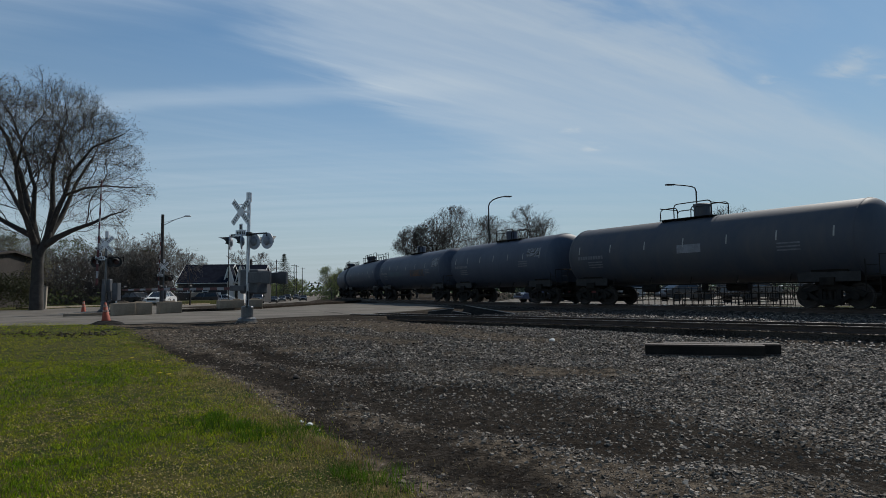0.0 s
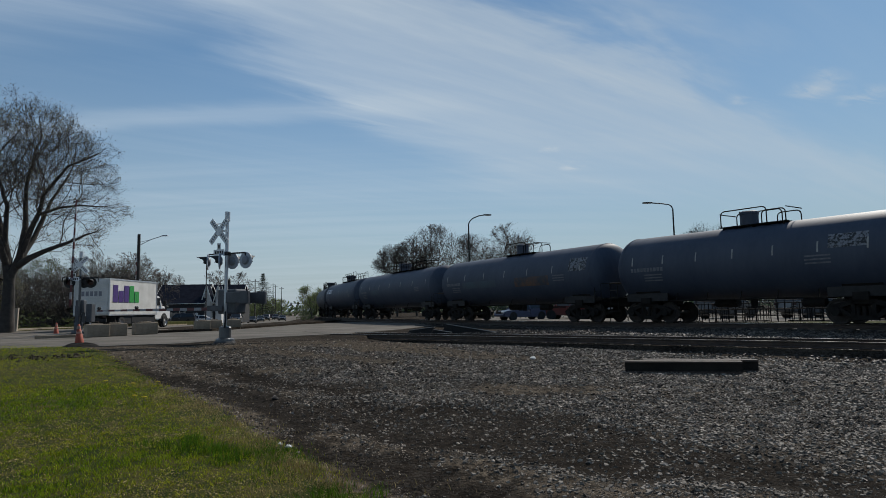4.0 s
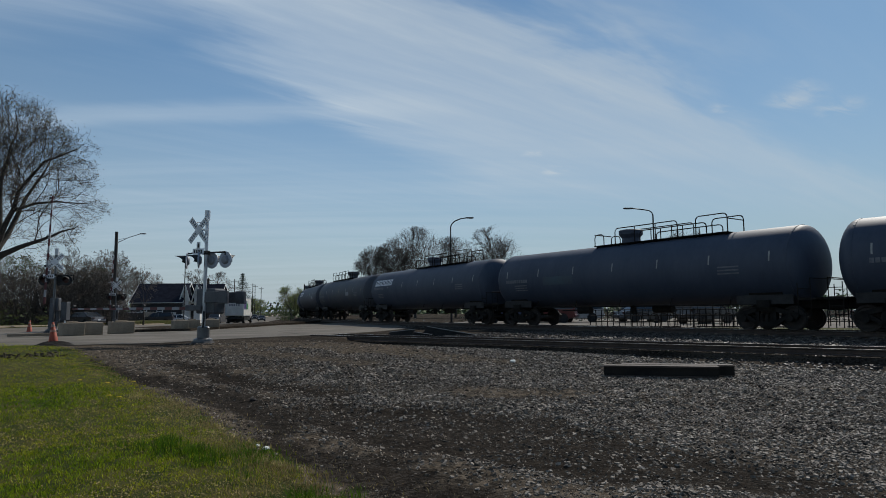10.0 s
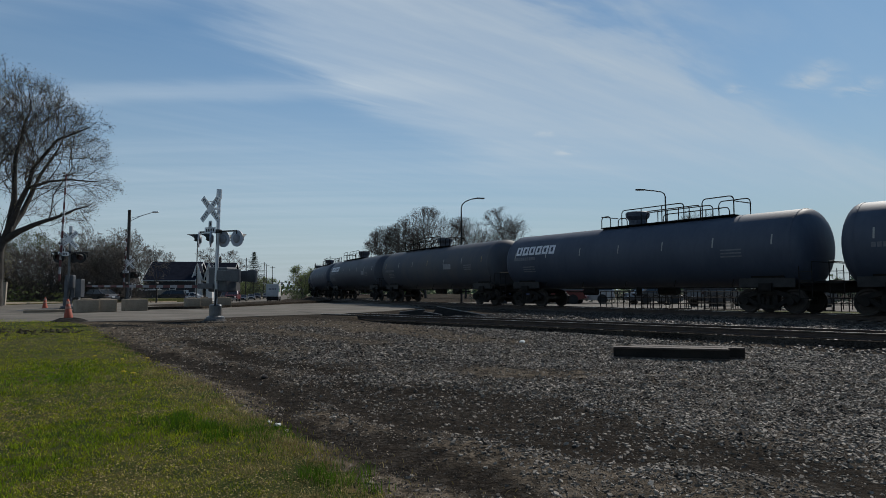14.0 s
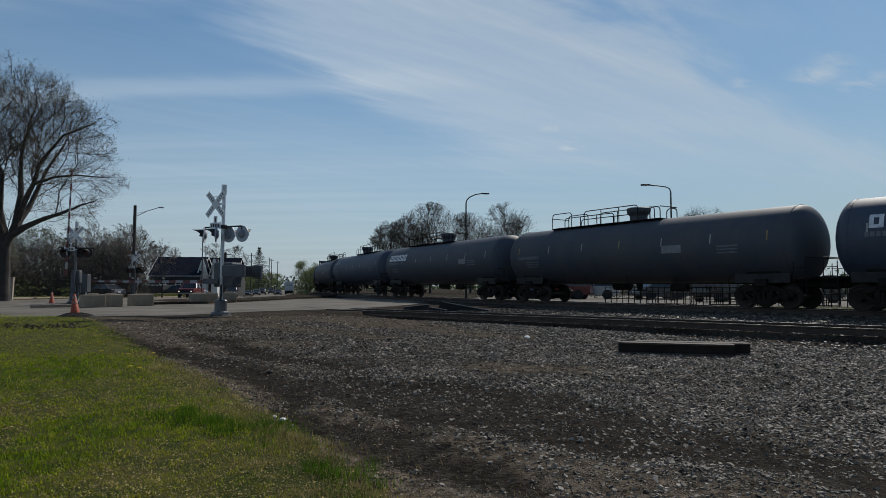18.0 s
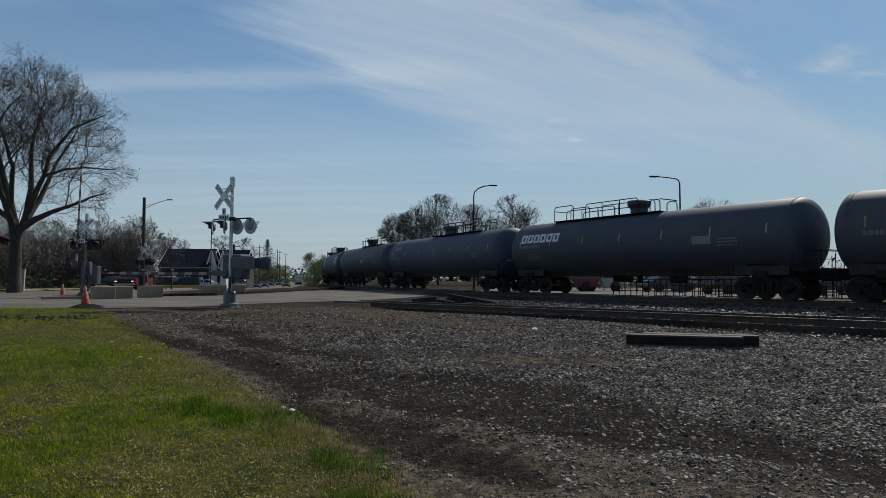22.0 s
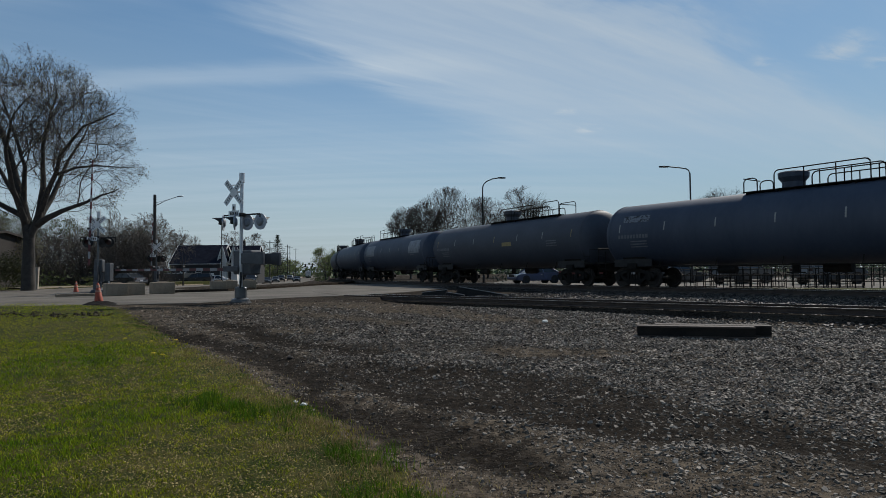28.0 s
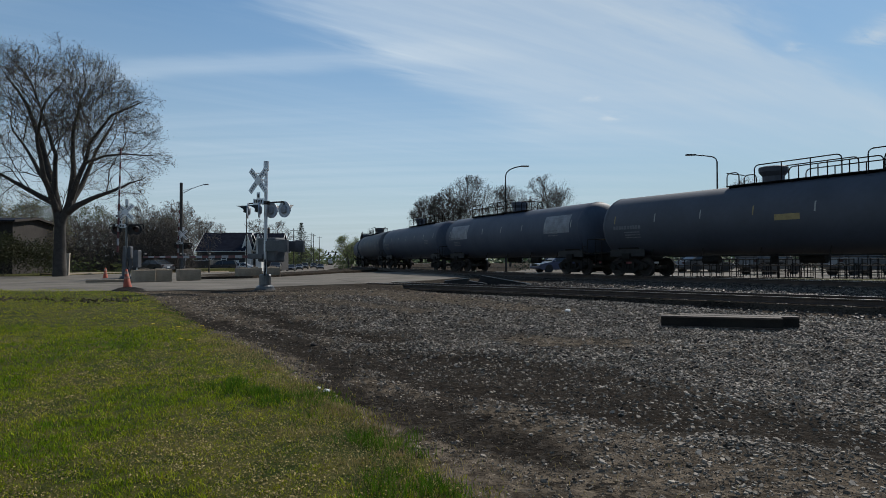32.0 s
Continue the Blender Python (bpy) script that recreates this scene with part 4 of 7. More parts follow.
# ---- crossing signals ----
def flasher(parent, at, m_face, face="disc"):
    """A round flashing light: backing disc, hood and red lens. Local -y is its front."""
    disc = part("backing_disc", rod((0, 0.0, 0), (0, 0.035, 0), 0.30, seg=28), M[face], parent, m=Matrix.Translation(at) @ m_face)
    bm = bmesh.new()
    n, lo, hi = 14, radians(-20), radians(200)
    vs = []
    for i in range(n + 1):
        a = lo + (hi - lo) * i / n
        row = []
        for r in (0.195, 0.205):
            for y, k in ((-0.001, 1.0), (-0.42 + 0.30 * abs(math.cos(a)) ** 2, 0.92)):
                row.append(bm.verts.new((r * k * math.cos(a), y, r * k * math.sin(a))))
        vs.append(row)
    for p, q in zip(vs, vs[1:]):
        for i, j in ((0, 1), (1, 3), (3, 2), (2, 0)):
            bm.faces.new((p[i], p[j], q[j], q[i]))
    bmesh.ops.recalc_face_normals(bm, faces=bm.faces)
    part("hood", bm, M["black"], disc)
    bm = lathe([(0.0001, 0.05), (0.10, 0.04), (0.152, 0.0)], 20)
    bmesh.ops.transform(bm, matrix=Matrix.Rotation(radians(90), 4, "X"), verts=bm.verts)
    part("lens", bm, M["lens_red"], disc, smooth=True)
    bm = lathe([(0.17, 0.0), (0.165, 0.03), (0.12, 0.07), (0.0001, 0.08)], 16)
    bmesh.ops.transform(bm, matrix=Matrix.Translation((0, 0.034, 0)) @ Matrix.Rotation(radians(-90), 4, "X"), verts=bm.verts)
    part("lamp_case", bm, M["case" if face == "disc" else "black"], disc)


def crossbuck(parent, z, y=-0.09, x=-0.33):
    for i, s in enumerate((1, -1)):
        m = Matrix.Translation((x, y - 0.012 * i, z)) @ Matrix.Rotation(radians(45 * s), 4, "Y")
        blade = part("crossbuck_blade", box((0, 0, 0), (1.22, 0.006, 0.23)), M["sign_white"], parent, "white reflective crossbuck blade", m=m)
        bm = bmesh.new()
        for k in (-1, 1):
            for j in range(4):
                add_box(bm, (k * (0.20 + 0.105 * j), -0.0055, 0), (0.055, 0.003, 0.10))
        tagged(part("lettering", bm, M["letter_grey"], blade, "dark lettering drawn as bars"), kind="stuff")


def gate_arm(parent, m, length, label, stripe=0.40):
    """A tapering arm in red and white bands, along local +x."""
    n = round(length / stripe)
    arm = part("gate_arm", box((length / 2, 0, 0), (length, 0.03, 0.05)), M["galv"], parent, label, m=m)
    for i in range(n):
        w = 0.115 - 0.045 * i / n
        part("band", box(((i + 0.5) * length / n, 0, 0), (length / n - 0.002, 0.04, w)), M["gate_white"] if i % 2 else M["gate_red"], arm)
    for x in (0.35, 0.62, 0.98):
        bm = rod((length * x, -0.05, 0.10), (length * x, 0.05, 0.10), 0.06, seg=12)
        add_box(bm, (length * x, 0, 0.03), (0.04, 0.04, 0.1))
        part("arm_lamp", bm, M["black"], arm)


def signal(at, turn, lean, tall, label, arm_up, arm_len, buck_z, lights_z, both=True):
    """A crossing signal. Local -y faces the road's traffic; the arm pivots on local +x... -x side."""
    sig = thing("crossing_signal", label, "railway signal", Matrix.Translation(at) @ Matrix.Rotation(radians(turn), 4, "Z") @ Matrix.Rotation(radians(lean), 4, "Y"))
    bm = lathe([(0.56, -0.15), (0.52, 0.02), (0.42, 0.10), (0.36, 0.17), (0.0001, 0.17)], 10)
    part("foundation", bm, M["asphalt_dark"], sig, "dark tarred foundation mound")
    bm = lathe([(0.0001, 0.16), (0.34, 0.16), (0.33, 0.24), (0.22, 0.29), (0.22, 0.66), (0.19, 0.70), (0.0001, 0.71)], 16)
    part("junction_base", bm, M["galv_dark" if both else "mech"], sig)
    part("mast", rod((0, 0, 0.7), (0, 0, tall), 0.065, seg=16), M["galv" if both else "galv_dark"], sig)
    bm = rod((0, 0, tall - 0.02), (0, 0, tall + 0.05), 0.10, seg=14)
    add_rod(bm, (0.0, 0, tall - 0.30), (0.0, 0, tall - 0.02), 0.10, seg=14)
    part("bell", bm, M["galv"], sig)
    crossbuck(sig, buck_z, x=-0.33 if both else -0.04)
    part("sign_bracket", box((-0.16, -0.05, buck_z), (0.46, 0.06, 0.08)), M["galv"], sig)
    bm = rod((0, -0.02, buck_z + 0.28), (-0.75, -0.02, buck_z + 0.30), 0.018, seg=6)
    part("antenna", bm, M["galv"], sig)
    bm = box((-0.30, -0.10, buck_z - 0.80), (0.56, 0.008, 0.22))
    add_box(bm, (-0.30, -0.10, buck_z - 0.58), (0.18, 0.008, 0.26))
    add_box(bm, (-0.1, -0.05, buck_z - 0.80), (0.3, 0.09, 0.05))
    plate = part("track_count_sign", bm, M["sign_white"], sig, "small white sign under the crossbuck")
    bm = bmesh.new()
    for i in range(5):
        add_box(bm, (-0.48 + 0.09 * i, -0.107, buck_z - 0.80), (0.055, 0.004, 0.11))
    add_box(bm, (-0.30, -0.107, buck_z - 0.58), (0.07, 0.004, 0.15))
    tagged(part("lettering", bm, M["black"], plate), kind="stuff")
    bm = bmesh.new()
    add_path(bm, [(-0.95, 0, lights_z + 0.28), (0.95, 0, lights_z + 0.28)], 0.03)
    for x in (-0.95, 0.95):
        add_rod(bm, (x, 0, lights_z + 0.28), (x, 0, lights_z + 0.02), 0.025)
    add_box(bm, (0, 0, lights_z + 0.28), (0.2, 0.2, 0.14))
    part("cross_arm", bm, M["black"], sig)
    for x, turn_, y in ((-0.95, -50, -0.04), (-0.20, -50, -0.16), (0.16, 180, 0.16), (0.95, 180, 0.04)) if both else ((-0.52, 0, -0.1), (0.60, 0, -0.1), (0.18, 160, 0.14)):
        flasher(sig, Vector((x, y, lights_z)), Matrix.Rotation(radians(turn_), 4, "Z"), "disc" if both else "black")
    # gate mechanism and counterweights
    gz = 1.62
    mw, md, mh = (0.92, 0.56, 0.92) if not arm_up else (0.46, 0.40, 0.72)
    bm = box((0, 0.02 + md / 2, gz), (mw, md, mh), bevel=0.06)
    mech = part("gate_mechanism", bm, M["mech"], sig, "dark grey gate mechanism housing")
    part("mechanism_door", box((0, 0.035 + md, gz), (mw * 0.65, 0.02, mh * 0.8), bevel=0.008), M["mech"], mech)
    bm = bmesh.new()
    add_path(bm, [(0.16, -0.16, 1.25), (0.22, -0.2, 0.95), (0.14, -0.16, 0.66)], 0.035, 8)
    part("cable_conduit", bm, M["black"], sig)
    if not arm_up:
        for y in (-0.14, 0.70):
            bm = box((0.66, y, gz + 0.14), (1.0, 0.05, 0.40), bevel=0.02)
            cw = part("counterweight_arm", bm, M["mech"], sig)
            part("counterweight", box((1.10, y, gz + 0.14), (0.40, 0.12, 0.46), bevel=0.02), M["mech"], cw)
        part("arm_support", box((-0.40, -0.14, gz - 0.25), (0.8, 0.05, 0.2), bevel=0.02), M["mech"], sig)
        gate_arm(sig, Matrix.Translation((-0.7, -0.14, gz - 0.27)) @ Matrix.Rotation(math.pi, 4, "Z") @ Matrix.Rotation(radians(0.5), 4, "Y"), arm_len, "lowered red and white striped gate arm")
    else:
        for y in (-0.14, 0.70):
            bm = box((-0.05, y, gz - 0.45), (0.20, 0.05, 1.0), bevel=0.02)
            part("counterweight_arm", bm, M["mech"], sig)
        gate_arm(sig, Matrix.Translation((-0.42, -0.16, gz)) @ Matrix.Rotation(radians(-89), 4, "Y"), arm_len, "raised red and white striped gate arm")
    return sig


M["case"] = mat("case", (0.16, 0.175, 0.20), 0.55, second=(0.21, 0.225, 0.25), scale=4)
M["letter_dim"] = mat("letter_dim", (0.16, 0.16, 0.19), 0.6, second=(0.22, 0.22, 0.24), scale=5)
M["letter_grey"] = mat("letter_grey", (0.20, 0.205, 0.215), 0.6)
# gate paints darkened: the shade on the arm is put into both colours
M["gate_red"] = mat("gate_red", (0.10, 0.022, 0.024), 0.6, second=(0.08, 0.02, 0.02))
M["gate_white"] = mat("gate_white", (0.30, 0.30, 0.31), 0.6, second=(0.23, 0.23, 0.24))
M["disc"] = mat("disc", (0.30, 0.33, 0.38), 0.5, second=(0.36, 0.39, 0.44), scale=4)
M["galv_dark"] = mat("galv_dark", (0.13, 0.135, 0.14), 0.4, 0.6, second=(0.085, 0.09, 0.095), scale=4, fine=25)
M["mech"] = mat("mech", (0.055, 0.060, 0.068), 0.6, 0.2, second=(0.085, 0.09, 0.10), scale=3, fine=20)
signal((-8.62, 23.55, 0.30), -27, 0.8, 4.92, "galvanised crossing signal with white crossbuck and lowered gate", False, 6.7, 4.25, 3.12)
signal((-21.15, 35.3, 0.40), 8, 0.5, 4.65, "galvanised crossing signal with white crossbuck and raised gate", True, 6.0, 3.95, 2.95, False)
signal((-30.2, 60.0, 0.28), 10, 0.8, 4.5, "distant crossing signal with small crossbuck and raised gate", True, 5.0, 3.8, 2.7, False)

# a grey relay box on a post by the second signal
def relay_case(m):
    t = thing("relay_box", "grey metal equipment box on a post", "equipment box", m)
    part("post", rod((0, 0, 0), (0, 0, 1.5), 0.05), M["galv"], t)
    bx = part("cabinet", box((0, 0, 1.25), (0.36, 0.3, 1.0), bevel=0.02), M["mech"], t)
    part("door", box((0, -0.16, 1.25), (0.30, 0.02, 0.86), bevel=0.006), M["mech"], bx)


relay_case(pose(-20.6, 35.5, 0.40, 0, 0, -10))


# ---- cones and concrete blocks ----
def cone(m, label):
    t = thing("traffic_cone", label, "traffic cone", m, "orange traffic cones")
    part("base", box((0, 0, 0.02), (0.38, 0.38, 0.04), bevel=0.015), M["rubber"], t)
    part("body", lathe([(0.155, 0.04), (0.15, 0.06), (0.035, 0.72), (0.02, 0.72), (0.02, 0.5)], 24), M["orange"], t, smooth=True)
    for z0, z1 in ((0.38, 0.45), (0.55, 0.64)):
        r = lambda z: 0.154 - 0.1743 * (z - 0.06) + 0.003
        part("collar", lathe([(r(z0) - 0.004, z0), (r(z0), z0), (r(z1), z1), (r(z1) - 0.004, z1)], 24), M["collar"], t, "dull worn reflective collar")


cone(pose(-13.57, 22.75, ground_z(-13.57, 22.75) + 0.10, 2, -3, 20), "orange traffic cone with worn collars on a dark mound")
cone(pose(-22.9, 36.1, ROAD_Z + 0.025, 0, 0, 40), "orange traffic cone on the asphalt")


def mound(x, y, r, h, material, label, seed):
    bm = bmesh.new()
    rings, seg = 7, 26
    rnd = random.Random(seed)
    z0 = ground_z(x, y)
    top = bm.verts.new((x, y, z0 + h))
    prev = [top] * seg
    for i in range(1, rings + 1):
        f = i / rings
        ring = []
        for j in range(seg):
            a = 2 * math.pi * j / seg
            rr = r * f * (1 + 0.18 * noise.noise((math.cos(a) * 1.5 + seed, math.sin(a) * 1.5, 0)))
            ring.append(bm.verts.new((x + rr * math.cos(a), y + rr * math.sin(a) * 0.8, z0 + h * (1 - f * f) - 0.03 * f + rnd.uniform(-0.02, 0.02) * (i < rings))))
        for j in range(seg):
            k = (j + 1) % seg
            f4 = list(dict.fromkeys((prev[j], prev[k], ring[k], ring[j])))
            bm.faces.new(f4)
        prev = ring
    bmesh.ops.recalc_face_normals(bm, faces=bm.faces)
    ob = part("dirt_mound", bm, material)
    return tagged(ob, label, "dirt mound")


mound(-13.5, 22.7, 0.8, 0.16, M["panel"], "small dark mound of broken asphalt under a cone", 3)
mound(-22.0, 35.6, 2.3, 0.14, M["asphalt_dark"], "low dark heap of broken asphalt round the signal", 4)


BLOCKS = [(-18.23, 32.02, 47, 1.05), (-17.76, 32.85, 46, 1.05), (-17.08, 34.66, 44, 1.20), (-15.66, 38.91, 39, 0.85), (-15.40, 40.14, 38, 0.85), (-14.92, 42.13, 37, 0.95)]


def concrete_block(m, size):
    t = thing("concrete_block", "weathered buff concrete barrier block on the asphalt", "concrete block", m, "concrete barrier blocks")
    L, W, H = size
    bm = box((0, 0, H / 2), (L, W, H), bevel=0.035)
    part("block", bm, M["concrete"], t)
    bm = bmesh.new()
    add_box(bm, (0, 0, H + 0.03), (L * 0.5, W * 0.3, 0.06), bevel=0.02)
    part("key", bm, M["concrete"], t)
    bm = bmesh.new()
    add_path(bm, [(-0.08, 0, H + 0.05), (-0.06, 0, H + 0.14), (0.06, 0, H + 0.14), (0.08, 0, H + 0.05)], 0.012, 5)
    part("lifting_eye", bm, M["rust"], t)


for x, y, rz, L in BLOCKS:
    concrete_block(pose(x, y, ROAD_Z + 0.02, 0, 0, rz), (L, 0.6, 0.64))
# a long pale kerb stone beside the blocks
t = part("kerb_stone", box((-19.6, 32.2, ROAD_Z + 0.08), (0.3, 3.2, 0.16), Matrix.Translation((-19.6, 32.2, 0)) @ Matrix.Rotation(radians(-52), 4, "Z") @ Matrix.Translation((19.6, -32.2, 0)), 0.02), M["concrete"])
tagged(t, "long pale kerb stone lying on the asphalt", "kerb stone")


# ---- steel beams and crossing timbers ----
def beams():
    for x, y, L in ((4.30, 12.60, 2.12), (4.72, 12.86, 2.1)):
        t = thing("steel_beam", "rusty dark steel beam lying on the gravel", "steel beam", pose(x, y, ground_z(x, y) - 0.01, 0, 0, -15), "steel beams on the gravel")
        h, w, th = 0.22, 0.30, 0.03
        bm = box((0, 0, th / 2), (L, w, th))
        part("flange", bm, M["rust"], t)
        part("flange", box((0, 0, h - th / 2), (L, w, th)), M["rust"], t)
        part("web", box((0, -0.11, h / 2), (L - 0.004, th, h - 2 * th)), M["iron"], t)
        part("web", box((0, 0.11, h / 2), (L - 0.004, th, h - 2 * th)), M["iron"], t)


beams()


def timbers():
    rows = [((-1.75, 29.7), -30, 1.4, 0.42, -0.02, 42, -6), ((-0.75, 28.2), -28, 0.9, 0.28, -0.04, 40, 7), ((0.45, 28.5), -30, 2.5, 0.44, 0.0, 42, 8)]
    for (x, y), rz, L, W, dz, rx, ry in rows:
        t = thing("timber_baulk", "dark crossing timber torn up and tilted beside the track", "timber", pose(x, y, 0.40 + dz, rx, ry, rz), "torn-up crossing timbers")
        part("baulk", box((0, 0, 0.045), (L, W, 0.09), bevel=0.012), M["panel"], t)
        part("edge_strip", box((0, W / 2 + 0.004, 0.075), (L, 0.03, 0.05)), M["plank_edge"], t, "pale edge strip")


timbers()
sheet("crossing_surface", [(-6.3, 30.3), (-5.2, 29.4), (-3.3, 34.5), (-1.6, 41.2), (-5.5, 44.0), (-9.0, 36.0)], ROAD_Z + 0.027, M["asphalt"], "worn pale asphalt between the tracks", 0.2)


# ---- poles and lamps ----
def street_lamp(m, tall, arm, up, label, mat_="black", thick=0.09):
    t = thing("street_lamp", label, "street lamp", m)
    part("pole", rod((0, 0, 0), (0, 0, tall), thick, thick * 0.6, 12), M[mat_], t)
    bm = bmesh.new()
    if up > 0.05:
        pts = [(0, 0, tall - 0.02), (arm * 0.06, 0, tall + up * 0.30), (arm * 0.25, 0, tall + up * 0.62), (arm * 0.6, 0, tall + up * 0.88), (arm, 0, tall + up)]
    else:
        pts = [(0, 0, tall - 0.02), (arm * 0.05, 0, tall + 0.22), (arm * 0.18, 0, tall + 0.36), (arm * 0.5, 0, tall + 0.44), (arm, 0, tall + 0.52)]
    add_path(bm, pts, thick * 0.5, 8)
    part("arm", bm, M[mat_], t)
    e = pts[-1]
    s = 1 if arm > 0 else -1
    bm = box((e[0] + s * 0.25, 0, e[2]), (0.75, 0.26, 0.11), bevel=0.04)
    head = part("lamp_head", bm, M[mat_], t)
    part("lens", box((e[0] + s * 0.28, 0, e[2] - 0.06), (0.4, 0.2, 0.02)), M["lamp_glass"], head)
    part("base_plate", box((0, 0, 0.03), (0.4, 0.4, 0.06)), M[mat_], t)


street_lamp(pose(1.12, 58, 0.4, 0, 0, 12), 8.7, 1.55, 0.9, "slim dark street lamp with one curved arm", thick=0.10)
street_lamp(pose(17.0, 50, 0.4, 0, 0, 4), 8.5, -1.75, 0.0, "slim dark street lamp with one curved arm", thick=0.09)


def utility_pole(m, tall, label, arm=None, cross=False, r=0.16):
    t = thing("utility_pole", label, "utility pole", m)
    part("pole", rod((0, 0, -0.3), (0, 0, tall), r, r * 0.72, 12), M["wood"], t)
    if arm:
        bm = bmesh.new()
        add_path(bm, [(0, 0, tall - arm[1]), (arm[0] * 0.5, 0, tall - arm[1] + 0.55), (arm[0], 0, tall - arm[1] + 0.9)], 0.035, 6)
        add_path(bm, [(0, 0, tall - arm[1] + 0.3), (arm[0] * 0.5, 0, tall - arm[1] + 0.55)], 0.02, 6)
        a = part("lamp_arm", bm, M["galv"], t)
        part("lamp_head", box((arm[0] + 0.2, 0, tall - arm[1] + 0.9), (0.55, 0.2, 0.12), bevel=0.03), M["galv"], a)
    if cross:
        c = part("cross_arm", box((0, 0, tall - 0.6), (2.2, 0.1, 0.12)), M["wood"], t)
        for x in (-1.0, -0.5, 0.5, 1.0):
            part("insulator", rod((x, 0, tall - 0.54), (x, 0, tall - 0.40), 0.04), M["galv"], c)


utility_pole(pose(-30.5, 60.3, 0.3, 0, 0, 0), 8.9, "dark wooden utility pole with a bracket lamp", (2.3, 1.1), r=0.19)
utility_pole(pose(-29.75, 75, 0.1, 0, 0, 0), 7.5, "slim dark flagpole by the houses", r=0.07)
for x, y, h in ((-55.8, 175, 11.5), (-69.7, 240, 13.5), (-76.0, 265, 14.0), (-80.4, 290, 14.0), (-47.5, 132, 9.5), (-56, 248, 9)):
    utility_pole(pose(x, y, street_z(y) - 0.1, 0, 0, 12), h, "weathered wooden utility pole with cross arm", None, True)


def traffic_light(m, reach, label):
    t = thing("traffic_light", label, "traffic light", m)
    part("pole", rod((0, 0, 0), (0, 0, 5.6), 0.13, 0.1), M["black"], t)
    arm = part("mast_arm", rod((0, 0, 5.3), (reach, 0, 5.8), 0.09, 0.05), M["black"], t)
    for f in (0.55, 0.85):
        bm = box((reach * f, 0, 5.3), (0.42, 0.35, 1.25), bevel=0.05)
        h = part("signal_head", bm, M["black"], arm)
        for k in (-0.38, 0, 0.38):
            part("lens", rod((reach * f, -0.2, 5.3 + k), (reach * f, -0.17, 5.3 + k), 0.13, seg=14), M["lens_red"] if k > 0 else M["glass_dark"], h)


traffic_light(pose(-53.0, 230, street_z(230) - 0.1), -8.5, "dark traffic light on a mast arm over the street")


# ---- houses ----
def window_unit(parent, c, w, h, face):
    """A window on a wall whose outward direction is face (unit vector in the plane)."""
    m = Matrix.Translation(c) @ Matrix.Rotation(math.atan2(face[1], face[0]) + math.pi / 2, 4, "Z")
    bm = bmesh.new()
    for x in (-w / 2, w / 2):
        add_box(bm, (x, -0.03, 0), (0.09, 0.08, h + 0.09))
    for z in (-h / 2, 0, h / 2):
        add_box(bm, (0, -0.03, z), (w, 0.08, 0.08))
    win = part("window", bm, M["siding_white"], parent, m=m)
    part("pane", box((0, -0.005, 0), (w, 0.02, h)), M["glass_dark"], win)
    part("sill", box((0, -0.08, -h / 2 - 0.07), (w + 0.2, 0.16, 0.05)), M["siding_white"], win)


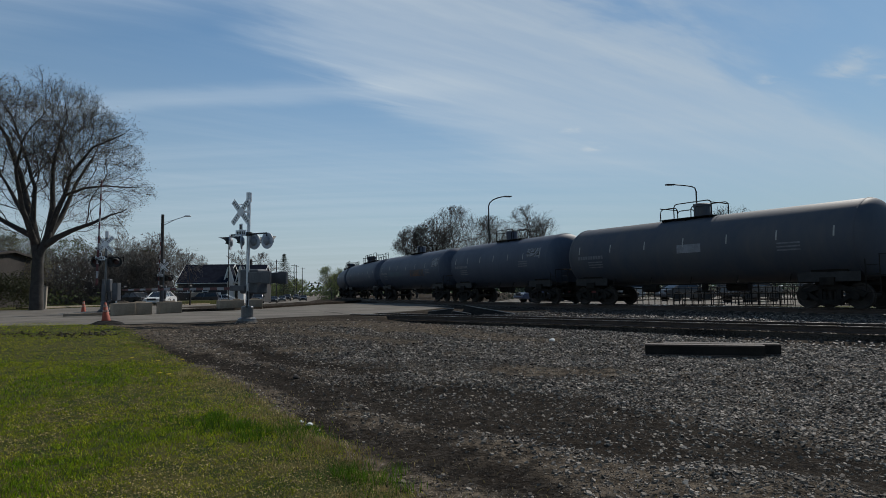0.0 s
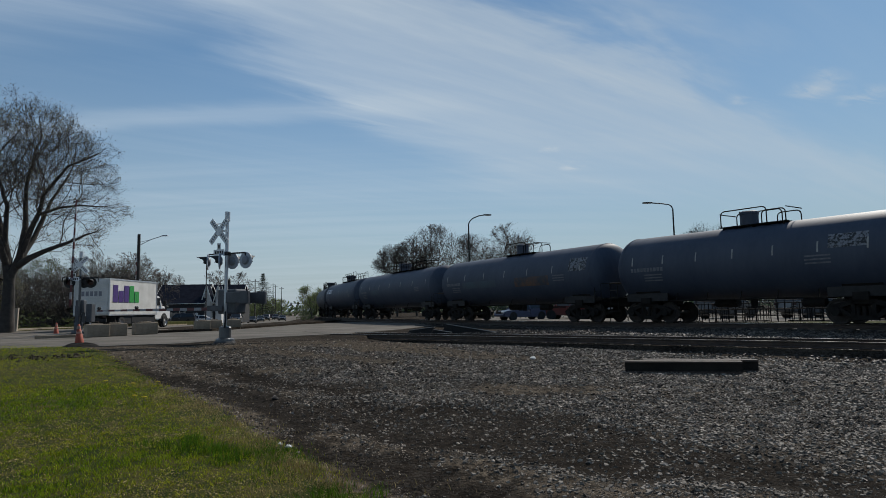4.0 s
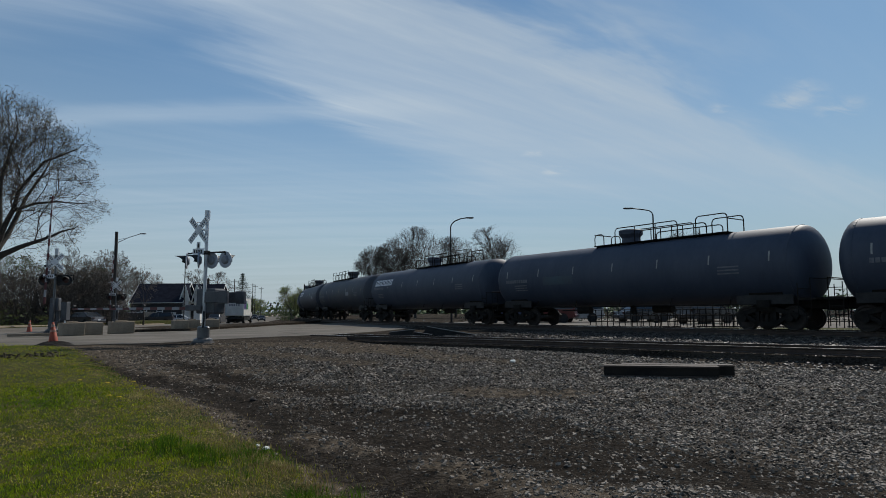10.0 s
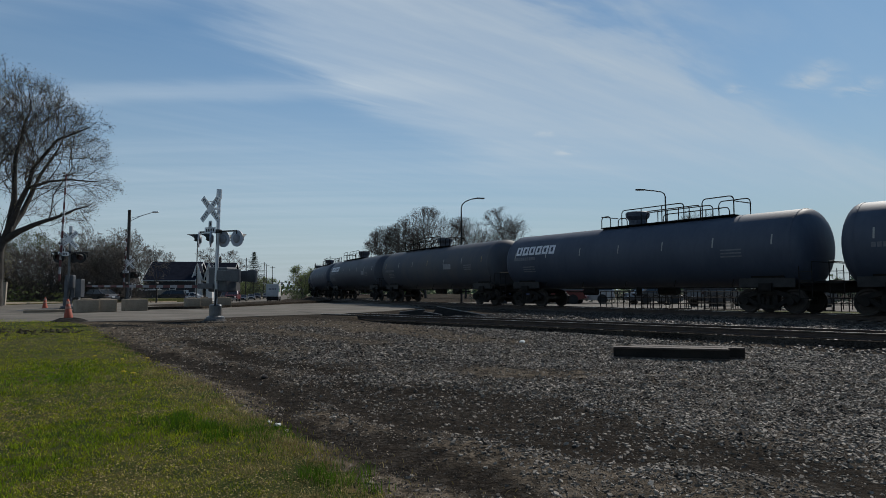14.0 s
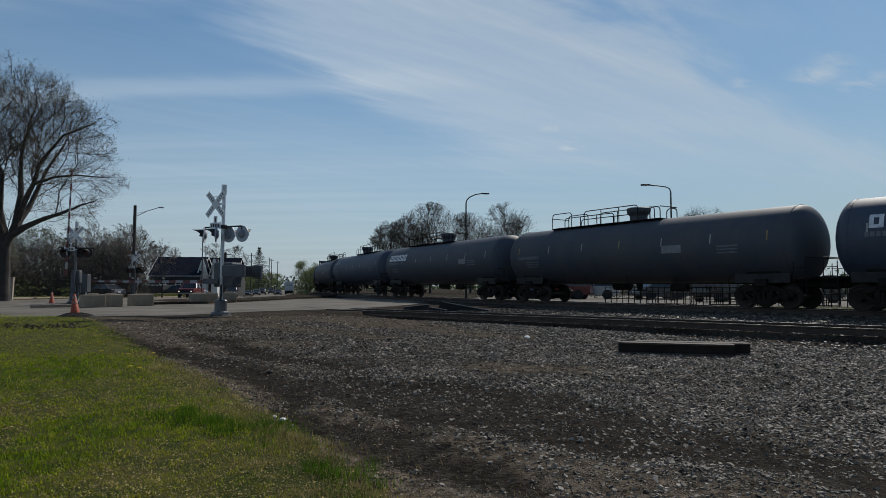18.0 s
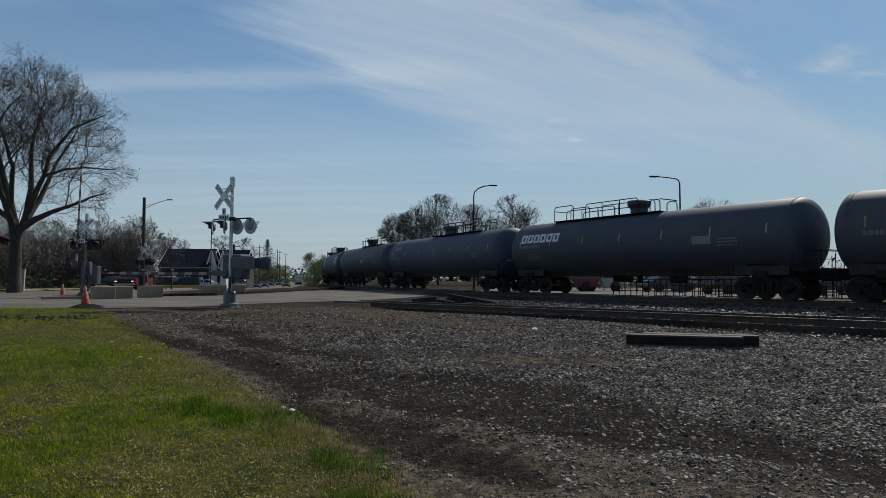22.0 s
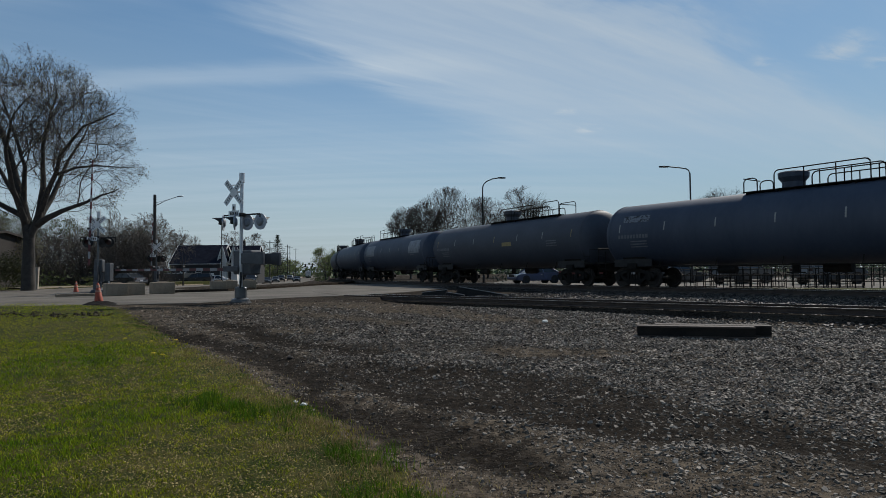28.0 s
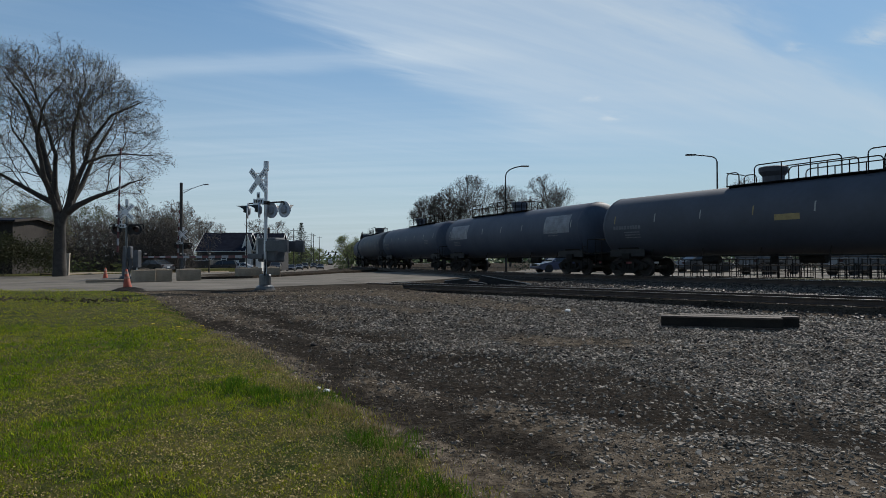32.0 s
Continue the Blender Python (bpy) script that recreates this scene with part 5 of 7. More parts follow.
def gable_house(m, L, W, wall_h, ridge_h, wall_mat, roof_mat, label, windows=(), trim="siding_white", chimney=None, door=None, name="house"):
    """Ridge along local x; front is local -y."""
    h = thing(name, label, "house" if name == "house" else name.replace("_", " "), m)
    vs = [(-L / 2, -W / 2, 0), (L / 2, -W / 2, 0), (L / 2, W / 2, 0), (-L / 2, W / 2, 0), (-L / 2, -W / 2, wall_h), (L / 2, -W / 2, wall_h), (L / 2, W / 2, wall_h), (-L / 2, W / 2, wall_h),
          (-L / 2, 0, ridge_h), (L / 2, 0, ridge_h)]
    fs = [(0, 1, 5, 4), (1, 2, 6, 9, 5), (2, 3, 7, 6), (3, 0, 4, 8, 7)]
    part("wall", mesh("wall", vs, fs, M[wall_mat]), None, h)
    ov = 0.35
    sl = (ridge_h - wall_h) / (W / 2)
    for s in (-1, 1):
        e = (s * (W / 2 + ov), wall_h - ov * sl)
        vs = [(-L / 2 - ov, 0, ridge_h + 0.02), (L / 2 + ov, 0, ridge_h + 0.02), (L / 2 + ov, e[0], e[1] + 0.02), (-L / 2 - ov, e[0], e[1] + 0.02)]
        vs += [(x, y, z + 0.14) for x, y, z in vs]
        fs = [(3, 2, 1, 0), (4, 5, 6, 7), (0, 1, 5, 4), (1, 2, 6, 5), (2, 3, 7, 6), (3, 0, 4, 7)]
        if s > 0:
            fs = [tuple(reversed(f)) for f in fs]
        roof = part("roof", mesh("roof", vs, fs, M[roof_mat]), None, h)
        part("gutter", box((0, e[0], e[1] + 0.02), (L + 2 * ov, 0.12, 0.12)), M[trim], h)
        for x in (-L / 2 - ov - 0.02, L / 2 + ov + 0.02):
            a, b = Vector((x, 0, ridge_h + 0.08)), Vector((x, e[0], e[1] + 0.08))
            d = b - a
            mm = Matrix.Translation((a + b) / 2) @ Matrix.Rotation(math.atan2(d.z, d.y), 4, "X")
            part("barge_board", box((0, 0, 0), (0.05, d.length, 0.22), mm), M[trim], h)
    for x, z, w, hh in windows:
        window_unit(h, (x, -W / 2 - 0.01, z), w, hh, (0, -1))
    if door:
        d = part("door", box((door, -W / 2 - 0.03, 1.02), (0.95, 0.06, 2.04), bevel=0.01), M["siding_white"], h)
        part("door_handle", rod((door + 0.36, -W / 2 - 0.06, 1.0), (door + 0.36, -W / 2 - 0.12, 1.0), 0.03), M["chrome"], d)
    if chimney:
        c = part("chimney", box((chimney, 0.3, ridge_h + 0.3), (0.6, 0.6, 1.7)), M["brick_brown"], h)
        part("chimney_cap", box((chimney, 0.3, ridge_h + 1.18), (0.75, 0.75, 0.1)), M["concrete"], c)
    return h


HZ = ROAD_Z + fall(112)
gable_house(pose(-51.6, 121, HZ, 0, 0, 4), 8.8, 8.5, 4.0, 7.3, "siding_dark", "shingle", "dark low house with a dark shingle roof", ((-2.2, 2.2, 1.0, 1.2), (0.6, 2.2, 1.0, 1.2)), door=3.0)
gable_house(pose(-46.6, 118.5, HZ, 0, 0, 94), 1.4, 1.2, 5.0, 6.9, "siding_white", "shingle", "narrow white gabled house front with dark roof", ())
gable_house(pose(-44.8, 119.5, HZ, 0, 0, 94), 1.4, 1.1, 5.0, 6.9, "siding_white", "shingle", "narrow white gabled house front with dark roof", ())
gable_house(pose(-49.0, 127, HZ, 0, 0, 4), 12.5, 8.0, 4.0, 7.4, "siding_dark", "shingle", "dark house with a chimney on its ridge", (), chimney=3.0)
gable_house(pose(-47.0, 84, ROAD_Z + fall(84), 0, 0, 40), 9, 7, 2.6, 5.2, "siding_dark", "siding_dark", "dark weathered house among bare trees", ((1, 1.4, 0.9, 1.0),))
gable_house(pose(-47.5, 56.0, ROAD_Z, 0, 0, 10), 9.0, 7.0, 4.7, 5.1, "brick_brown", "shingle", "dark brown brick building behind the large tree", ((-2.0, 2.4, 1.0, 1.3), (1.0, 2.4, 1.0, 1.3)), trim="brick_brown")
for x, y, L in ((street_x(185, -18), 185, 10), (street_x(225, -17), 225, 12)):
    gable_house(pose(x, y, street_z(y) - 0.1, 0, 0, 100), L, 8, 3.0, 6.2, "siding_dark", "shingle", "small gabled house far down the street", ((0, 1.5, 1.0, 1.2),))


def trailer_shed(m):
    t = thing("storage_trailer", "long dark storage trailer with a pale ribbed roof edge", "trailer", m)
    part("body", box((0, 0, 1.15), (4.9, 2.2, 1.5), bevel=0.03), M["car_dark"], t)
    r = part("roof", box((0, 0, 1.94), (5.0, 2.3, 0.08)), M["siding_white"], t)
    for i in range(24):
        part("rib", box((-2.36 + 0.205 * i, -1.17, 1.90), (0.09, 0.05, 0.18)), M["siding_white"], r)
    for x in (-1.2, 1.2):
        part("wheel", rod((x, -1.1, 0.3), (x, -0.9, 0.3), 0.3, seg=16), M["rubber"], t)


trailer_shed(pose(-49.9, 104, ROAD_Z + fall(104), 0, 0, 6))


def board_fence(m, n, h, label, w=0.16):
    t = thing("fence", label, "fence", m)
    for i in range(n):
        part("board", box((i * w, 0, h / 2 + 0.03 * (i % 3)), (w - 0.012, 0.022, h)), M["fence_wood"], t)
    for z in (0.3, h - 0.3):
        part("rail", box((n * w / 2, 0.035, z), (n * w, 0.05, 0.09)), M["fence_wood"], t)


board_fence(pose(-47.1, 103, ROAD_Z + fall(103), 0, 0, 8), 12, 1.9, "pale weathered board fence panel")


# ---- vehicles ----
def wheel_part(car, x, y, r, w):
    wh = part("wheel", lathe([(r * 0.62, -w / 2), (r * 0.94, -w / 2), (r, -w * 0.35), (r, w * 0.35), (r * 0.94, w / 2), (r * 0.62, w / 2)], 22, "z"), M["rubber"], car,
              m=Matrix.Translation((x, y, r)) @ Matrix.Rotation(radians(90 if y < 0 else -90), 4, "X"))
    bm = lathe([(0.0001, w * 0.30), (r * 0.15, w * 0.34), (r * 0.2, w * 0.25), (r * 0.55, w * 0.36), (r * 0.63, w * 0.46), (r * 0.63, -w * 0.4)], 16, "z")
    for i in range(5):
        a = 2 * math.pi * i / 5
        add_box(bm, (r * 0.38 * math.cos(a), r * 0.38 * math.sin(a), w * 0.36), (0.03, 0.03, 0.03))
    part("rim", bm, M["chrome"], wh)
    return wh


def profile_body(pts, width, z_tuck=0.0, bevel=0.05):
    """Side outline (x, z) drawn out across the car's width, edges rounded."""
    bm = bmesh.new()
    f = bm.faces.new([bm.verts.new((x, -width / 2, z)) for x, z in pts])
    r = bmesh.ops.extrude_face_region(bm, geom=[f])
    bmesh.ops.translate(bm, verts=[v for v in r["geom"] if isinstance(v, bmesh.types.BMVert)], vec=(0, width, 0))
    bmesh.ops.recalc_face_normals(bm, faces=bm.faces)
    if bevel:
        bmesh.ops.bevel(bm, geom=[e for e in bm.edges if abs(e.verts[0].co.y - e.verts[1].co.y) < 1e-4], offset=bevel, segments=2, affect="EDGES")
    return bm


def cabin_shape(pts, w0, w1):
    """A glasshouse: outline (x, z), narrower towards the top."""
    bm = bmesh.new()
    zs = [z for _, z in pts]
    lo, hi = min(zs), max(zs)
    a = [bm.verts.new((x, -(w0 + (w1 - w0) * (z - lo) / (hi - lo)) / 2, z)) for x, z in pts]
    b = [bm.verts.new((x, (w0 + (w1 - w0) * (z - lo) / (hi - lo)) / 2, z)) for x, z in pts]
    bm.faces.new(a)
    bm.faces.new(list(reversed(b)))
    for i in range(len(pts)):
        j = (i + 1) % len(pts)
        bm.faces.new((a[j], a[i], b[i], b[j]))
    bmesh.ops.recalc_face_normals(bm, faces=bm.faces)
    return bm


def passenger_car(m, paint, label, kind="sedan", lights_on=False, category="car", group=""):
    """Front is local +x."""
    c = thing({"sedan": "sedan", "suv": "suv", "pickup": "pickup_truck"}[kind], label, category, m, group)
    if kind == "sedan":
        body = [(-2.3, 0.32), (-1.75, 0.24), (-1.05, 0.24), (1.05, 0.22), (1.75, 0.22), (2.3, 0.30), (2.36, 0.55), (2.2, 0.72), (1.1, 0.90), (-1.5, 0.96), (-2.25, 0.92), (-2.38, 0.6)]
        cab = [(1.15, 0.88), (0.35, 1.40), (-0.95, 1.42), (-1.75, 0.94)]
        W, r, ax = 1.78, 0.32, (-1.38, 1.42)
    elif kind == "suv":
        body = [(-2.3, 0.42), (-1.75, 0.32), (1.75, 0.32), (2.3, 0.42), (2.36, 0.75), (2.2, 0.98), (1.1, 1.10), (-2.3, 1.14), (-2.38, 0.7)]
        cab = [(1.15, 1.08), (0.45, 1.70), (-2.05, 1.74), (-2.32, 1.10)]
        W, r, ax = 1.88, 0.37, (-1.38, 1.42)
    else:
        body = [(-2.75, 0.55), (-2.2, 0.45), (2.0, 0.45), (2.7, 0.50), (2.78, 0.80), (2.72, 1.10), (1.1, 1.18), (-2.75, 1.16)]
        cab = [(1.25, 1.16), (0.60, 1.80), (-1.30, 1.82), (-1.52, 1.16)]
        W, r, ax = 1.98, 0.40, (-1.75, 1.80)
    b = part("body", profile_body(body, W), M[paint], c)
    g = part("cabin", cabin_shape(cab, W - 0.1, W - 0.5), M["glass_dark"], c)
    (x0, z0), (x1, z1), (x2, z2), (x3, z3) = cab
    part("roof", cabin_shape([(x1 + 0.06, z1 - 0.06), (x1 - 0.02, z1 + 0.02), (x2 + 0.02, z2 + 0.02), (x2 - 0.06, z2 - 0.06)], W - 0.44, W - 0.47), M[paint], c)
    wl_, wt_ = (W - 0.1) / 2, (W - 0.5) / 2
    for s in (-1, 1):
        for (ax_, az), (bx_, bz), tk in (((x0, z0), (x1, z1), 0.05), ((x3, z3), (x2, z2), 0.07), ((-0.25, z0), (-0.3, z1), 0.05)):
            part("pillar", rod((ax_, s * (wl_ + 0.008), az), (bx_, s * (wt_ + 0.02), bz), tk, seg=6), M[paint], c)
        part("door_seam", box((-0.27, s * (W / 2 + 0.004), (z0 + 0.3) / 2 + 0.1), (0.015, 0.01, z0 - 0.4)), M["black"], c)
        part("door_handle", box((-0.05, s * (W / 2 + 0.02), z0 - 0.14), (0.18, 0.03, 0.03)), M["chrome"], c)
        part("side_mirror", box((x0 - 0.25, s * (W / 2 + 0.09), z0 + 0.08), (0.12, 0.2, 0.14), bevel=0.03), M[paint], c)
        part("headlight", box((body[6 if kind == "sedan" else 4][0] - 0.06, s * (W / 2 - 0.28), 0.66 if kind == "sedan" else 0.82), (0.14, 0.4 if kind != "pickup" else 0.26, 0.14 if kind != "pickup" else 0.10), bevel=0.03), M["headlight_on" if lights_on else "lamp_glass"], c)
        part("taillight", box((body[-1][0] - 0.005, s * (W / 2 - 0.2), 0.8 if kind == "sedan" else 0.95), (0.06, 0.28, 0.16), bevel=0.02), M["lens_red"], c)
        for x in ax:
            # flat black disc draws the shaded hollow of the wheel arch
            bm = rod((x, s * (W / 2 - 0.22), r), (x, s * (W / 2 + 0.004), r), r * 1.16, seg=22)
            part("wheel_arch", bm, M["black"], c)
    for z, x in ((0.42 if kind == "sedan" else 0.55, 1),):
        part("front_bumper", box((body[5 if kind == "sedan" else 3][0] + 0.02, 0, z), (0.16, W - 0.1, 0.2), bevel=0.05), M["chrome"] if kind == "pickup" else M[paint], c)
        part("rear_bumper", box((body[0][0] - 0.05, 0, z + 0.03), (0.16, W - 0.1, 0.2), bevel=0.05), M["chrome"] if kind == "pickup" else M[paint], c)
    part("grille", box((2.36 if kind != "pickup" else 2.78, 0, 0.66 if kind == "sedan" else 0.84), (0.05, W - (0.9 if kind != "pickup" else 0.75), 0.2 if kind != "pickup" else 0.36), bevel=0.01), M["black"], c)
    part("number_plate", box((body[-1][0] - 0.03, 0, 0.62), (0.02, 0.32, 0.16)), M["sign_white"], c)
    if kind == "pickup":
        # black plate on the closed body draws the shaded inside of the bed
        part("bed_shade_plate", box((-2.15, 0, 1.165), (1.1, W - 0.25, 0.03)), M["black"], c)
        part("bed_wall", box((-1.56, 0, 1.22), (0.06, W - 0.1, 0.12)), M[paint], c)
    for x in ax:
        for s in (-1, 1):
            wheel_part(c, x, s * (W / 2 - 0.10), r, 0.22)
    return c


def box_truck(m):
    """Delivery truck; front is local +x, origin under the rear axle."""
    t = thing("box_truck", "white box delivery truck with purple and green block lettering", "truck", m)
    bx = part("cargo_box", box((1.7, 0, 2.38), (7.3, 2.5, 2.62), bevel=0.03), M["box_white"], t)
    for y in (-1.26, 1.26):
        bm = bmesh.new()
        for z in (1.10, 3.66):
            add_box(bm, (1.7, y, z), (7.34, 0.04, 0.10))
        for x in (-1.93, 5.33):
            add_box(bm, (x, y, 2.38), (0.08, 0.05, 2.6))
        part("trim_rail", bm, M["galv"], bx)
        s = -1 if y < 0 else 1
        for i in range(5):
            x = -1.15 + 0.78 * i if s < 0 else 4.55 - 0.78 * i
            h = 1.25 if i in (0, 2, 3) else 0.85
            bm = box((x, y * 1.012, 2.0 + h / 2), (0.68, 0.012, h), bevel=0.005)
            part("letter_block", bm, M["purple" if i < 3 else "green"], bx, "purple letter drawn as a plain shape" if i < 3 else "green letter drawn as a plain shape")
    rd = part("rear_door", box((-1.97, 0, 2.36), (0.05, 2.3, 2.4), bevel=0.01), M["box_white"], bx)
    bm = bmesh.new()
    for i in range(5):
        add_box(bm, (-2.0, -0.62 + 0.31 * i, 2.62), (0.012, 0.22, 0.34))
    tagged(part("lettering", bm, M["letter_dim"], rd, "dark block lettering drawn as plain shapes"), kind="stuff")
    bm = bmesh.new()
    for z in (1.6, 2.05, 2.5, 2.95, 3.35):
        add_box(bm, (-1.995, 0, z), (0.012, 2.2, 0.02))
    part("door_seam", bm, M["galv"], rd)
    part("rear_bumper", box((-2.05, 0, 0.72), (0.18, 2.3, 0.22), bevel=0.03), M["black"], t)
    part("chassis", box((2.6, 0, 0.78), (8.6, 0.9, 0.3)), M["black"], t)
    for y in (-1.12, 1.12):
        part("side_skirt", box((2.9, y, 0.72), (5.0, 0.05, 0.62), bevel=0.02), M["black"], t)
    part("mud_flap", box((-0.75, 0, 0.62), (0.05, 2.2, 0.75)), M["rubber"], t)
    part("underride_guard", box((2.6, -1.16, 0.72), (2.2, 0.03, 0.4)), M["black"], t)
    cab = profile_body([(5.45, 0.62), (5.45, 2.55), (6.35, 2.62), (6.95, 1.80), (8.15, 1.62), (8.42, 1.30), (8.45, 0.62)], 2.1, bevel=0.10)
    cb = part("cab", cab, M["car_white"], t)
    part("windscreen", box((6.69, 0, 2.22), (0.04, 1.85, 0.86), Matrix.Translation((6.69, 0, 2.22)) @ Matrix.Rotation(radians(-36), 4, "Y") @ Matrix.Translation((-6.69, 0, -2.22))), M["glass_dark"], cb)
    for y in (-1.06, 1.06):
        part("side_window", box((6.05, y, 2.12), (0.75, 0.02, 0.62), bevel=0.005), M["glass_dark"], cb)
        part("side_mirror", box((6.75, y * 1.22, 2.0), (0.12, 0.22, 0.45), bevel=0.03), M["black"], cb)
        part("headlight", box((8.40, y * 0.74, 1.08), (0.12, 0.34, 0.22), bevel=0.03), M["lamp_glass"], cb)
        part("taillight", box((-2.02, y * 0.92, 0.98), (0.05, 0.22, 0.14)), M["lens_red"], t)
        wheel_part(t, 0.0, y * 0.98, 0.50, 0.30)
        wheel_part(t, 7.2, y * 0.98, 0.50, 0.28)
        # a black disc again draws the arch's shaded hollow
        part("wheel_arch", rod((7.2, y * 0.80, 0.55), (7.2, y * 1.0, 0.55), 0.62, seg=22), M["black"], cb)
    part("grille", box((8.46, 0, 1.05), (0.05, 1.1, 0.42), bevel=0.01), M["black"], cb)
    part("front_bumper", box((8.52, 0, 0.62), (0.22, 2.15, 0.28), bevel=0.05), M["chrome"], t)
    return t


TRUCK = box_truck(pose(-16, 14, ROAD_Z))
SEDAN = passenger_car(pose(-33, 65, ROAD_Z), "car_white", "white four-door sedan on the street")
PICKUP = passenger_car(pose(-34, 80, ROAD_Z), "car_red", "red pickup truck with headlights lit", "pickup", True)
# parked by the houses and along the street
HP = ROAD_Z + fall(76)
passenger_car(pose(-43.8, 100, ROAD_Z + fall(100) + 0.03, 0, 0, 195), "car_dark", "dark parked van by the houses", "suv")
passenger_car(pose(-42.2, 103, ROAD_Z + fall(103) + 0.03, 0, 0, 195), "car_white", "white car parked by the houses")
passenger_car(pose(-37.6, 68, ROAD_Z + fall(68) + 0.03, 0, 0, 158), "car_dark", "dark sedan parked on the grass behind the blocks")
for y, off, paint, kind in ((114, -2.4, "car_dark", "suv"), (138, -2.2, "car_dark", "sedan"), (158, -2.0, "car_grey", "sedan"), (176, -2.2, "car_dark", "suv"), (205, -2.2, "car_grey", "suv"), (165, 3.0, "car_dark", "sedan")):
    passenger_car(pose(street_x(y, off), y, street_z(y) + 0.004, 0, 0, -76), paint, "car standing far down the street", kind)
# the car park behind the tracks
# grey and dark paint here includes the backlit shade of the cars' sides
for x, y, rz, paint, kind, lab in ((5.6, 56, 205, "car_blue", "sedan", "blue sedan parked behind the tracks"), (9.7, 56, 155, "car_maroon", "suv", "maroon estate car parked behind the tracks"),
                                   (12.1, 56.5, 165, "car_silver", "suv", "silver car parked behind the tracks"), (17.0, 53.5, 20, "car_dark", "sedan", "dark car parked behind the tracks"),
                                   (24.0, 44.0, 20, "car_grey", "suv", "grey car parked behind the railings"), (29.5, 42.0, 20, "car_dark", "sedan", "dark car parked behind the railings"),
                                   (19.5, 47.0, 30, "car_dark", "suv", "dark car parked behind the railings")):
    passenger_car(pose(x, y, 0.404, 0, 0, rz), paint, lab, kind)
sheet("car_park", [(0, 44), (9, 40.6), (40, 26), (70, 40), (40, 75), (4, 75)], 0.402, M["asphalt"], "grey asphalt car park behind the tracks", 0.1)


def railing(a, b, label, posts, h=1.05):
    a, b = Vector(a), Vector(b)
    d = b - a
    t = thing("railing", label, "railing", Matrix.Translation(a) @ Matrix.Rotation(math.atan2(d.y, d.x), 4, "Z"))
    L = d.length
    for z in (0.35, 0.7, h):
        part("rail", rod((0, 0, z), (L, 0, z), 0.025, seg=6), M["iron"], t)
    for i in range(posts + 1):
        part("post", rod((L * i / posts, 0, 0), (L * i / posts, 0, h + 0.03), 0.03, seg=6), M["iron"], t)


railing((9.5, 40.3, 0.4), (19, 35.4, 0.4), "dark pipe railing along the car park", 30)
railing((19.3, 35.2, 0.4), (36, 26.6, 0.4), "dark pipe railing along the car park", 52)
railing((15.5, 42.0, 0.4), (40, 29.5, 0.4), "dark pipe railing deeper in the car park", 60, 1.2)


def bike_rack(m):
    t = thing("bicycle_rack", "dark looped steel bicycle rack", "bicycle rack", m, "bicycle racks by the railing")
    for i in range(5):
        bm = bmesh.new()
        loop_rail(bm, 0.55 * i, 0.55 * i + 0.45, 0, 0, 0.82, 0.025, 0.2)
        part("hoop", bm, M["iron"], t)
    part("foot_rail", box((1.35, 0, 0.03), (2.9, 0.1, 0.05)), M["iron"], t)


for x, y in ((12.0, 39.8), (15.2, 38.2), (18.6, 36.5), (22.3, 34.8), (26.0, 33.0)):
    bike_rack(pose(x, y, 0.405, 0, 0, -27))

sheet("verge", [(8.6, 40.4), (9.4, 39.8), (36, 26), (38, 22), (34, 20.5), (22, 29.5), (13, 36)], 0.41, M["sod"], "green grass verge behind the tracks", 0.1)


# ---- trees ----
def tubes(name, segs, material, sides):
    vs, fs = [], []
    for a, b, ra, rb, _ in segs:
        d = (b - a).normalized()
        u = d.orthogonal().normalized()
        v = d.cross(u)
        k = len(vs)
        for c, r in ((a, ra), (b + d * rb * 0.3, rb)):
            for i in range(sides):
                t = 2 * math.pi * i / sides
                vs.append(c + u * (r * math.cos(t)) + v * (r * math.sin(t)))
        for i in range(sides):
            j = (i + 1) % sides
            fs.append((k + i, k + j, k + sides + j, k + sides + i))
    return mesh(name, vs, fs, material, True)


def clumps(rnd, points, size, count, material, name="leaves"):
    """Many small leaf faces scattered round points."""
    vs, fs = [], []
    for p in points:
        for _ in range(count):
            c = p + Vector((rnd.gauss(0, size), rnd.gauss(0, size), rnd.gauss(0, size * 0.8)))
            u = Vector((rnd.gauss(0, 1), rnd.gauss(0, 1), rnd.gauss(0, 1))).normalized()
            v = u.orthogonal().normalized()
            s = size * rnd.uniform(0.16, 0.34)
            k = len(vs)
            vs += [c - u * s, c + v * s * 0.6, c + u * s, c - v * s * 0.6]
            fs.append((k, k + 1, k + 2, k + 3))
    return mesh(name, vs, fs, material)


